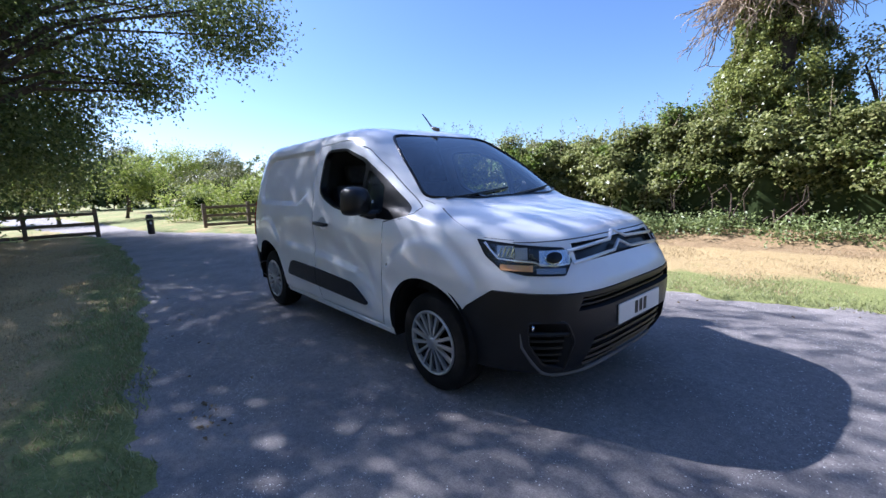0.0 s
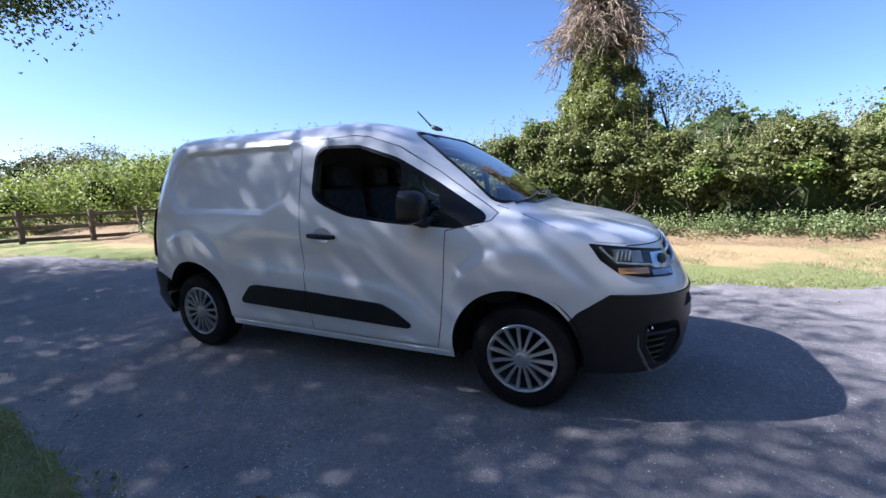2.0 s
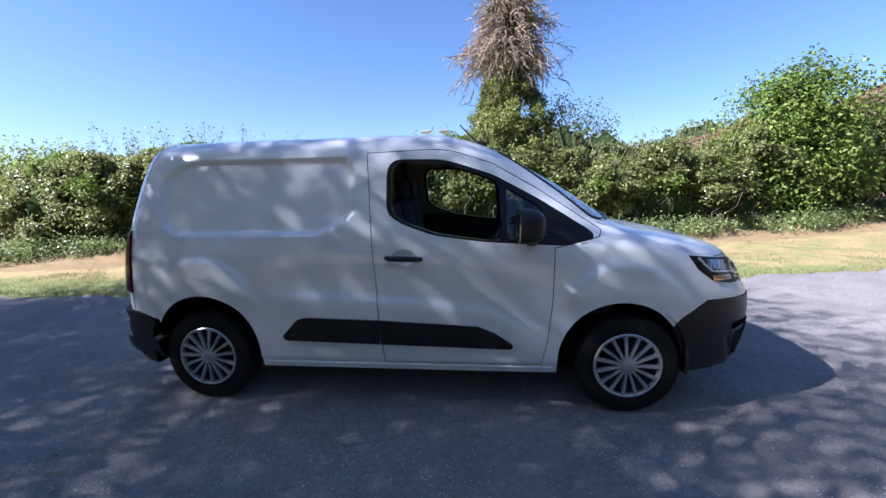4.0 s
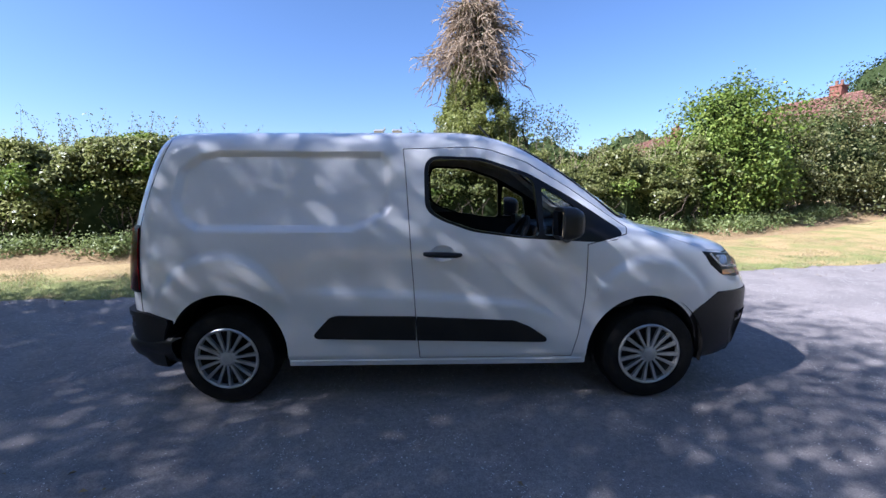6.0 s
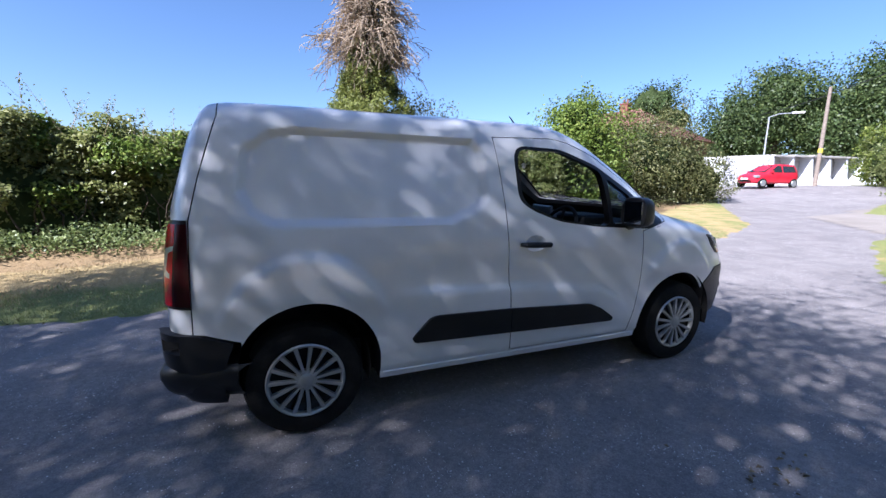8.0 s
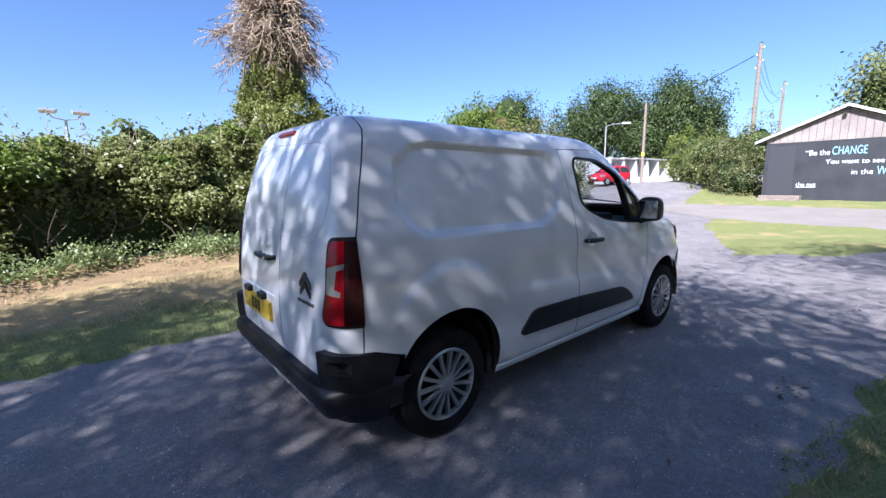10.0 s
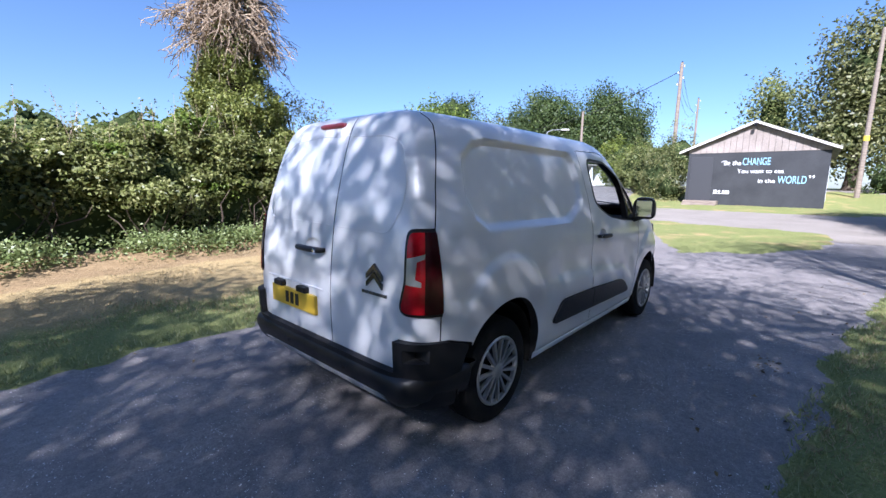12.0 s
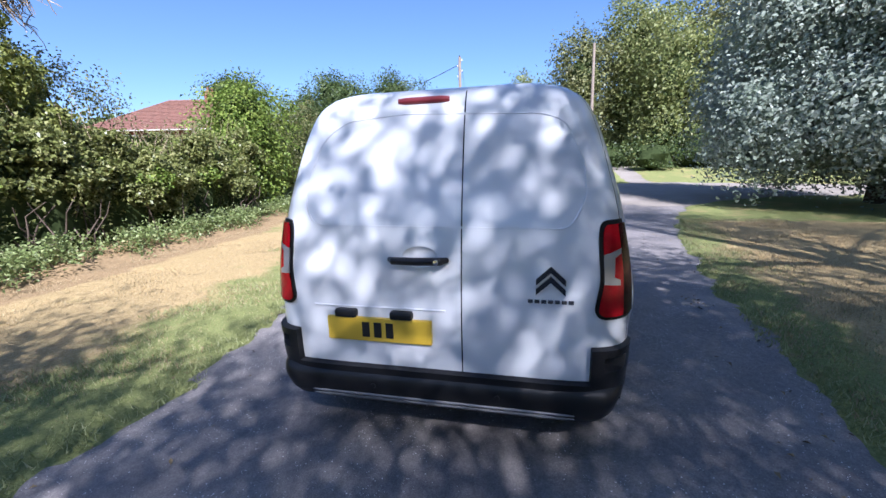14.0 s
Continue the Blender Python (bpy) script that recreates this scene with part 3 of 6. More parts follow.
def tree(name, base, blobs, trunk_r, leaf, n_per, size, mat, label, cat="tree", trunk_h=None, seed=1, per=26, spread=0.22, core=0.0, bark=None, inner=0.55, limbs=3, group="", core_mat=None, face=0.9):
    """Tapered trunk, limbs into every clump of crown, crown of leaf clumps round uneven ellipsoids."""
    r = np.random.default_rng(seed)
    bx, by = base
    z0 = gzf(bx, by) - 0.05
    ob = thing(name, label, cat, group=group, at=pose(bx, by, z0))
    top = np.array(max(blobs, key=lambda b: b[0][2])[0], float) - (bx, by, z0)
    th = trunk_h or top[2] * 0.9
    pts, rad = [], []
    for i in range(9):
        f = i / 8
        pts.append((top[0] * f * f + 0.12 * math.sin(3 * f + seed) * trunk_r * 6, top[1] * f * f + 0.1 * math.sin(4 * f + seed), th * f))
        rad.append(trunk_r * (1.25 - 1.0 * f) * (1.35 if i == 0 else 1))
    part("trunk", M().tube(pts, rad, 10), bark or BARK, ob, smooth=True)
    for j, (c, rr) in enumerate(blobs):
        c = np.array(c, float) - (bx, by, z0)
        for q in range(limbs):
            i = int(r.integers(3, 7))
            p0 = np.array(pts[i])
            tgt = c + unit(r.normal(size=3)) * np.array(rr) * 0.6
            mid = (p0 + tgt) / 2 + (0, 0, 0.12 * np.linalg.norm(tgt - p0))
            rr0 = rad[i] * 0.30
            part("limb", M().tube([p0, p0 * 0.6 + mid * 0.4, mid, tgt], [rr0, rr0 * 0.8, rr0 * 0.5, rr0 * 0.15], 6), bark or BARK, ob, smooth=True)
    V = []
    for c, rr in blobs:
        c = np.array(c, float) - (bx, by, z0)
        vol = rr[0] * rr[1] + rr[1] * rr[2] + rr[0] * rr[2]
        n = int(n_per * vol / per) + 3
        cp, d = shell_points(r, n, c, rr, inner, 0.35)
        P = clump_points(r, cp, per, spread)
        V.append(leaves(r, P, size, 0.5, np.repeat(d, per, axis=0) * face))
    part("crown", quads_mesh("crown", np.concatenate(V), mat), None, ob)
    # solid blobs added inside the crown, coloured as the shade between leaves
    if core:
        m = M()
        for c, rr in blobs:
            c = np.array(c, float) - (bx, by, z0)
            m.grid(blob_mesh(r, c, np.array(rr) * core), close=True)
        part("crown_shade_core", m, core_mat or CORE, ob, "solid core coloured as the shade inside the crown", smooth=True)
    return ob


def shrub(name, base, blobs, n_per, size, mat, label, seed=1, cat="shrub", core=0.62, group=""):
    return tree(name, base, blobs, 0.05, None, n_per, size, mat, label, cat, trunk_h=0.9, seed=seed, per=18, spread=0.16, core=core, inner=0.72, limbs=2, group=group)


def build_hedge():
    r = np.random.default_rng(11)
    ob = thing("hedge", "tall unclipped mixed hedge with dark glossy leaves", "hedge", at=pose(0, 0, 0))
    # the uneven inner body, its dark colour painting the shade behind the leaves
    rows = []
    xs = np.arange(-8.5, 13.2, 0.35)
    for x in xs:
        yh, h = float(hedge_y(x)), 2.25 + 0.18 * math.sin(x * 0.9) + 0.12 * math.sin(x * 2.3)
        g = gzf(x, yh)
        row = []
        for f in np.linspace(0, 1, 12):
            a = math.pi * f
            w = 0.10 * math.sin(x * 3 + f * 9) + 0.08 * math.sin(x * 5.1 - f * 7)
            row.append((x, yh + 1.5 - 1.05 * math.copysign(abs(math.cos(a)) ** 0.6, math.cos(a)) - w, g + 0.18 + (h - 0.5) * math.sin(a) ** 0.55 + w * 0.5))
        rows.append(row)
    part("hedge_shade_core", M().grid(rows), CORE, ob, "solid core coloured as the shade behind the hedge leaves", smooth=True)
    # leafy boughs over the front and the top, the shade-coloured body showing between them
    n = 900
    x = r.uniform(-9, 13.6, n)
    f = r.beta(1.25, 1.05, n)
    a = f * math.pi * 0.62
    h = 2.3 + 0.2 * np.sin(x * 0.9) + 0.13 * np.sin(x * 2.3) + 0.08 * np.sin(x * 6.1)
    bulge = 0.18 * np.sin(x * 2.7 + 5 * f) + 0.12 * np.sin(x * 6.3 - 8 * f) + 0.12 * r.normal(size=n)
    yh = hedge_y(x)
    depth = r.uniform(0.0, 0.40, n)
    c = np.column_stack([x, yh + 1.5 - (1.22 + bulge - depth) * np.sign(np.cos(a)) * np.abs(np.cos(a)) ** 0.6, gz(x, yh) + 0.42 + (h - 0.62 + bulge * 0.5 - depth * 0.5) * np.sin(a) ** 0.55])
    keep = r.random(n) < np.interp(f, [0.0, 0.22, 0.42, 1.0], [0.60, 0.75, 0.92, 1.0])
    V, mi = [], []
    for (bx, by, bz), ff in zip(c[keep], f[keep]):
        size = r.uniform(0.20, 0.40)
        k = int(1350 * size)
        d = unit(r.normal(size=(k, 3)) + np.array([0.0, -0.5, 0.55]))
        lump = 1 + 0.25 * np.sin(d[:, 0] * 5 + bx * 3) + 0.2 * np.sin(d[:, 2] * 6 + bz * 5)
        P = np.array([bx, by, bz]) + d * np.array([1.25, 0.85, 0.8]) * size * (lump * r.uniform(0.45, 1.08, k))[:, None]
        V.append(leaves(r, P, 0.080, 0.75, d * 0.75 + np.array(SUN_WAY) * 0.2))
        mi += [1 if r.random() < 0.12 + 0.3 * (ff > 0.62) else 0] * k
    # thinner leaves deep between the boughs
    n = 26000
    x = r.uniform(-9, 13.6, n)
    a = r.random(n) * math.pi * 0.62
    yh, depth = hedge_y(x), r.uniform(0.12, 0.42, n)
    P = np.column_stack([x, yh + 1.5 - (1.30 - depth) * np.sign(np.cos(a)) * np.abs(np.cos(a)) ** 0.6, gz(x, yh) + 0.3 + (1.85 + 0.2 * np.sin(x * 0.9) - depth * 0.5) * np.sin(a) ** 0.55])
    V.append(leaves(r, P, 0.085, 0.6, np.column_stack([0 * a, -np.cos(a), np.sin(a)]) * 0.6))
    mi += [0] * n
    part("foliage", quads_mesh("foliage", np.concatenate(V), [LEAF_HEDGE, LEAF_BRIGHT], mi), None, ob)
    # thin shoots that stand up along the top
    V = []
    for k in range(290):
        x0 = r.uniform(-9, 12)
        y0 = float(hedge_y(x0)) + r.uniform(0.4, 1.8)
        z0 = gzf(x0, y0) + 2.05 + 0.2 * math.sin(x0 * 0.9)
        L = r.uniform(0.3, 0.9)
        d = np.array([r.normal() * 0.3, r.normal() * 0.3, 1.0]) * L
        part("shoot", M().tube([(x0, y0, z0), tuple(np.array((x0, y0, z0)) + d)], [0.005, 0.002], 3, False), TWIG, ob)
        q = np.linspace(0.1, 1, 18)[:, None]
        V.append(np.array((x0, y0, z0)) + d * q + r.normal(size=(18, 3)) * 0.04)
    part("shoot_leaves", quads_mesh("shoot_leaves", leaves(r, np.concatenate(V), 0.05, 0.4), LEAF_OLIVE), None, ob)
    # bare stems in the shade
    for k in range(150):
        x0 = r.uniform(-8.5, 13)
        y0 = float(hedge_y(x0)) + r.uniform(0.1, 0.6)
        g = gzf(x0, y0) + 0.1
        p = [(x0, y0, g)]
        for j in range(4):
            p.append((p[-1][0] + r.normal() * 0.14, p[-1][1] + r.normal() * 0.08, p[-1][2] + r.uniform(0.12, 0.32)))
        part("stem", M().tube(p, [0.022, 0.018, 0.014, 0.01, 0.006], 5), BARK, ob, smooth=True)
    # nettles and creeping growth at the foot
    n = 1700
    x = r.uniform(-9, 15, n)
    y = hedge_y(x) - 0.18 + r.normal(size=n) * 0.26 - 0.12 * np.sin(x * 2.1)
    keep = np.sin(x * 1.3) + np.sin(x * 3.7 + 1) * 0.6 + r.normal(size=n) * 0.6 > -0.9
    c = np.column_stack([x, y, gz(x, y) + r.uniform(0.12, 0.45, n)])[keep]
    P = clump_points(r, c, 26, 0.085)
    tagged(part("nettles", quads_mesh("nettles", leaves(r, P, 0.06, 0.9), LEAF_NETTLE), None), "low nettles and bramble at the hedge foot", "undergrowth", kind="stuff")


def build_ivy_tree():
    r = np.random.default_rng(21)
    bx, by = 2.5, 8.55
    ob = thing("ivy_tree", "dead topped trunk wrapped in ivy with hanging brown twigs", "tree", at=pose(bx, by, 0))
    pts = [(0, 0, 0), (0.03, 0, 1.2), (-0.04, 0.05, 2.6), (0.02, 0, 4.0), (-0.02, 0, 5.2), (-0.04, 0, 6.3)]
    part("trunk", M().tube(pts, [0.42, 0.36, 0.34, 0.32, 0.27, 0.12], 12), BARK, ob, smooth=True)
    # ivy in tufts: a wide skirt at hedge height, thinning to single sprays above
    V = []
    for k in range(330):
        z = 0.9 + 3.9 * r.beta(1.3, 1.25)
        a = r.uniform(0, 2 * np.pi)
        if z > 3.3 and math.cos(a - 5.5) > 0.75 and r.random() < 0.8:
            continue
        rad = float(np.interp(z, [0.9, 2.2, 3.0, 3.6, 4.2, 5.0], [0.95, 1.15, 0.95, 0.78, 0.52, 0.36])) * r.uniform(0.65, 1.15)
        size = r.uniform(0.14, 0.30)
        n = int(900 * size)
        d = unit(r.normal(size=(n, 3)) + np.array([math.cos(a), math.sin(a), 0.3]) * 0.8)
        P = np.array([rad * math.cos(a), rad * math.sin(a), z]) + d * np.array([1, 1, 1.15]) * size * r.uniform(0.4, 1.1, n)[:, None]
        V.append(leaves(r, P, 0.068, 0.45, d * 0.8))
    part("ivy", quads_mesh("ivy", np.concatenate(V), LEAF_IVY), None, ob, "green ivy leaves")

    def wander(p, d, L, steps, pull, jit):
        row = [tuple(p)]
        for j in range(steps):
            d = unit(d + r.normal(size=3) * jit + np.array([0, 0, -pull]))
            p = p + d * L / steps
            row.append(tuple(p))
        return row
    # thick dead ivy stems that hang down close to the trunk
    m = M()
    for k in range(420):
        z = 4.5 + 1.95 * r.random()
        a = r.uniform(0, 2 * np.pi)
        rad = float(np.interp(z, [4.4, 5.2, 5.9, 6.5], [0.46, 0.50, 0.30, 0.18])) * r.uniform(0.7, 1.15)
        p = np.array([rad * math.cos(a), rad * math.sin(a), z])
        d = np.array([0.5 * math.cos(a), 0.5 * math.sin(a), r.uniform(-0.4, 0.5)])
        row = wander(p, unit(d), r.uniform(0.5, 1.15), 8, 0.30, 0.30)
        w = r.uniform(0.010, 0.022)
        m.tube(row, [w * (1 - 0.085 * i) for i in range(9)], 4, False)
    # side branches that spread, droop and fork into fine twigs
    for k in range(210):
        z = 4.45 + 1.8 * r.random()
        a = r.uniform(0, 2 * np.pi)
        L = r.uniform(0.5, 1.15) * (1.45 if math.sin(2 * a + 0.8) > 0.3 else 0.9) * float(np.interp(z, [4.5, 5.1, 5.8, 6.3], [0.9, 1.05, 0.55, 0.35]))
        p = np.array([0.30 * math.cos(a), 0.30 * math.sin(a), z])
        row = wander(p, unit(np.array([math.cos(a), math.sin(a), r.uniform(-0.1, 0.5)])), L, 7, 0.17, 0.20)
        m.tube(row, [0.017, 0.015, 0.014, 0.012, 0.011, 0.010, 0.009, 0.007], 4, False)
        for i in range(2, 8):
            for q in range(2):
                d0 = unit(np.array(row[i]) - np.array(row[i - 1]))
                tw = wander(np.array(row[i]), unit(d0 + r.normal(size=3) * 0.6), r.uniform(0.15, 0.42), 4, 0.16, 0.25)
                m.tube(tw, [0.009, 0.008, 0.0075, 0.007, 0.005], 3, False)
    # the ragged top
    for k in range(60):
        a = r.uniform(0, 2 * np.pi)
        row = wander(np.array([0.14 * math.cos(a), 0.14 * math.sin(a), 6.1]), unit(np.array([0.5 * math.cos(a), 0.5 * math.sin(a), 1.0])), r.uniform(0.3, 0.65), 5, 0.12, 0.3)
        m.tube(row, [0.010, 0.009, 0.008, 0.007, 0.006, 0.004], 4, False)
    tagged(part("twig_mass", m, TWIG, ob, "hanging brown dead ivy stems"), kind="stuff")
    n = 260
    z = 4.3 + 1.9 * r.random(n) ** 1.2
    a = r.uniform(0, 2 * np.pi, n)
    rad = r.uniform(0.25, 0.52, n)
    c = np.column_stack([np.cos(a) * rad, np.sin(a) * rad, z])
    part("dry_leaves", quads_mesh("dry_leaves", leaves(r, clump_points(r, c, 16, 0.09), 0.05, 0.2), LEAF_OLIVE), None, ob, "sparse olive leaves")
    n = 70
    a = r.uniform(0, 2 * np.pi, n)
    c = np.column_stack([np.cos(a) * 0.34, np.sin(a) * 0.34, r.uniform(5.5, 6.3, n)])
    part("dead_leaves", quads_mesh("dead_leaves", leaves(r, clump_points(r, c, 16, 0.08), 0.05, 0.0), LITTER), None, ob, "rust-brown dead ivy leaves")
    # side growth
    tree("hedge_tree", (4.3, 8.7), [((4.15, 8.6, 3.1), (0.8, 0.6, 0.45)), ((4.95, 8.7, 2.95), (0.55, 0.5, 0.35)), ((3.8, 8.6, 3.45), (0.45, 0.4, 0.25))], 0.06, None, 620, 0.065, LEAF_OLIVE, "thin olive-leaved sapling in the hedge", seed=31, per=14, spread=0.14)


build_hedge()
build_ivy_tree()
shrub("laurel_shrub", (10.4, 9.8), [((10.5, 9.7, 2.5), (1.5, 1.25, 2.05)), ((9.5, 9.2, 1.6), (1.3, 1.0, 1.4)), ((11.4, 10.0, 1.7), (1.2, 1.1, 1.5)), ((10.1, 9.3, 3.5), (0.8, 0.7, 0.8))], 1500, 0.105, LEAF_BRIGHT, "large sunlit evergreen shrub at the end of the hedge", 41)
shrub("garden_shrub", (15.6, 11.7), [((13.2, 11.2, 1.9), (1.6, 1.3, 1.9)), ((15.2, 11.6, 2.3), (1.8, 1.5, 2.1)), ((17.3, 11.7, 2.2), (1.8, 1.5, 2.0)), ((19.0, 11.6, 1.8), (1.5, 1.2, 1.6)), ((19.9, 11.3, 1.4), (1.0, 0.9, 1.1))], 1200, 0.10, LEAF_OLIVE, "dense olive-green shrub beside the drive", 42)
# the tree that overhangs the drive and shades the van
tree("overhanging_tree", (-8.2, -5.6), [((-7.6, -4.8, 6.0), (3.2, 3.0, 1.9)), ((-9.6, -2.6, 5.2), (2.6, 2.0, 1.7)), ((-6.0, -6.4, 4.6), (2.8, 2.2, 2.0)), ((-9.5, -6.5, 3.6), (3.0, 2.4, 1.8)), ((-8.4, 0.4, 6.4), (1.8, 1.6, 0.9)), ((-7.1, 1.0, 5.3), (1.6, 1.2, 0.8)), ((-9.9, -2.2, 7.2), (2.2, 1.8, 0.9)), ((-6.4, -6.0, 7.2), (1.8, 1.4, 0.8)), ((-7.9, -0.7, 4.1), (1.3, 1.0, 0.8)), ((-9.4, -3.0, 3.0), (2.0, 1.5, 1.3)), ((-8.0, -4.2, 2.6), (1.8, 1.4, 1.1))], 0.32, None, 930, 0.092, LEAF_TREE, "big broadleaf tree leaning out over the drive", seed=51, per=40, spread=0.29, limbs=4)
tree("overhanging_tree", (-15.5, -6.5), [((-15, -5.5, 8.0), (3.5, 3.5, 3.2)), ((-14, -3.5, 5.4), (2.6, 2.2, 2.2)), ((-17, -6.5, 4.8), (3.0, 3.0, 2.6)), ((-12.5, -6.5, 4.6), (2.8, 2.4, 2.8)), ((-15.5, -3.4, 3.0), (2.2, 1.7, 1.7)), ((-14.5, -5.6, 2.4), (2.4, 1.8, 1.6)), ((-12.6, -3.0, 2.7), (2.2, 1.3, 1.2))], 0.36, None, 620, 0.10, LEAF_WOOD, "broadleaf tree behind the fence in shade", seed=52, per=24, spread=0.3, limbs=4)
# its neighbour, which throws the dappled shade over van and drive
tree("shade_tree", (-4.4, -8.4), [((-4.2, -4.8, 7.2), (2.2, 2.2, 1.3)), ((-5.4, -2.9, 7.7), (2.2, 1.9, 1.1)), ((-4.6, -7.4, 6.6), (1.7, 1.4, 1.0)), ((-9.4, -4.6, 8.6), (2.6, 2.4, 1.4)), ((-4.6, -4.0, 6.3), (2.0, 1.3, 0.8)), ((-5.8, -4.0, 6.9), (1.4, 0.9, 0.6)), ((-2.2, -9.0, 7.6), (2.6, 2.0, 1.3)), ((0.6, -10.2, 7.0), (2.4, 2.0, 1.3)), ((-1.0, -7.6, 8.2), (2.0, 1.6, 1.0)), ((-0.6, -6.0, 8.9), (2.0, 1.6, 0.9)), ((1.7, -6.7, 8.3), (1.8, 1.5, 0.8)), ((-2.0, -11.6, 7.4), (2.6, 2.2, 1.5)), ((2.6, -12.4, 6.6), (2.2, 2.0, 1.4))], 0.3, None, 630, 0.09, LEAF_TREE, "tall broadleaf tree over the near verge", seed=53, per=44, spread=0.32, limbs=4)


# ---- the van ----
XC = 1.4
TZ = [0.20, 0.26, 0.32, 0.45, 0.60, 0.68, 0.74, 0.80, 0.86, 0.92, 0.97, 1.00, 1.03, 1.07, 1.10, 1.13, 1.155, 1.18, 1.28, 1.41, 1.50, 1.59, 1.66, 1.71, 1.745, 1.778, 1.797, 1.808]
TW = [0.845, 0.875, 0.885, 0.905, 0.915, 0.918, 0.918, 0.917, 0.915, 0.912, 0.908, 0.904, 0.900, 0.894, 0.889, 0.884, 0.880, 0.875, 0.852, 0.815, 0.788, 0.757, 0.727, 0.695, 0.655, 0.57, 0.42, 0.12]
TF = [3.50, 3.59, 3.635, 3.665, 3.675, 3.672, 3.66, 3.625, 3.578, 3.542, 3.51, 3.475, 3.41, 3.27, 3.12, 2.97, 2.86, 2.80, 2.65, 2.46, 2.315, 2.16, 2.03, 1.92, 1.82, 1.66, 1.45, 0.95]
TB = [-0.52, -0.58, -0.62, -0.65, -0.66, -0.662, -0.662, -0.66, -0.657, -0.652, -0.648, -0.645, -0.642, -0.638, -0.634, -0.63, -0.627, -0.623, -0.605, -0.575, -0.553, -0.527, -0.503, -0.482, -0.460, -0.415, -0.32, -0.05]
PF, PR = 4.4, 10.5
TB = [b + 0.014 for b in TB]


def smooth_table(zs, vs, z):
    """Monotone-ish cubic through a table."""
    zs, vs = np.asarray(zs), np.asarray(vs)
    m = np.gradient(vs, zs)
    i = np.clip(np.searchsorted(zs, z) - 1, 0, len(zs) - 2)
    h = zs[i + 1] - zs[i]
    t = (np.clip(z, zs[0], zs[-1]) - zs[i]) / h
    return (2 * t**3 - 3 * t**2 + 1) * vs[i] + (t**3 - 2 * t**2 + t) * h * m[i] + (3 * t**2 - 2 * t**3) * vs[i + 1] + (t**3 - t**2) * h * m[i + 1]


def step(a, b, x):
    t = np.clip((x - a) / (b - a), 0, 1)
    return t * t * (3 - 2 * t)


PANEL = [(-0.27, 1.33), (-0.24, 1.53), (-0.13, 1.61), (-0.02, 1.635), (1.02, 1.625), (1.06, 1.57), (1.07, 1.30), (1.03, 1.25), (0.84, 1.16), (-0.13, 1.17), (-0.22, 1.23)]


def relief(x, z):
    """How far the flank stands out or in, in metres: pressed panel, arch swellings, a crease over the rub strip, the sill."""
    d = poly_side(PANEL, x, z)
    r = -0.034 * np.clip((d + 0.020) / 0.040, 0, 1)
    # swellings over both wheels
    for cx, cz, w in ((0.02, 0.36, 0.40), (2.75, 0.32, 0.42)):
        rho = np.hypot((x - cx) / 1.0, (z - cz) / 1.32)
        r = r + 0.022 * step(0.515, 0.465, rho) * step(0.64, 0.80, z)
    # crease falling to the front
    line = np.interp(x, [0.3, 0.7, 1.4, 1.95, 2.15, 2.3], [0.76, 0.745, 0.71, 0.65, 0.56, 0.40])
    fade = step(0.42, 0.75, x) * step(2.28, 2.1, x)
    r = r - 0.022 * fade * step(0.0, 0.05, z - line) * step(0.34, 0.10, z - line)
    r = r - 0.014 * step(0.325, 0.30, z)
    return r


def front_x(y, z, off=0.0):
    w, f = smooth_table(TZ, TW, z) + off, smooth_table(TZ, TF, z) + off
    return XC + (f - XC) * np.clip(1 - np.abs(np.asarray(y) / w) ** PF, 0, 1) ** (1 / PF)


def rear_x(y, z, off=0.0):
    w, b = smooth_table(TZ, TW, z) + off, smooth_table(TZ, TB, z) - off
    return XC + (b - XC) * np.clip(1 - np.abs(np.asarray(y) / w) ** PR, 0, 1) ** (1 / PR)


def side_y(x, z, off=0.0, rel=True):
    """Half width of the body at x, z."""
    x, z = np.asarray(x, float), np.asarray(z, float)
    w, f, b = smooth_table(TZ, TW, z), smooth_table(TZ, TF, z), smooth_table(TZ, TB, z)
    u = np.where(x > XC, (x - XC) / (f - XC), (XC - x) / (XC - b))
    p = np.where(x > XC, PF, PR)
    y = w * np.clip(1 - np.clip(u, 0, 1) ** p, 0, 1) ** (1 / p)
    return y + off + (relief(x, z) if rel else 0)


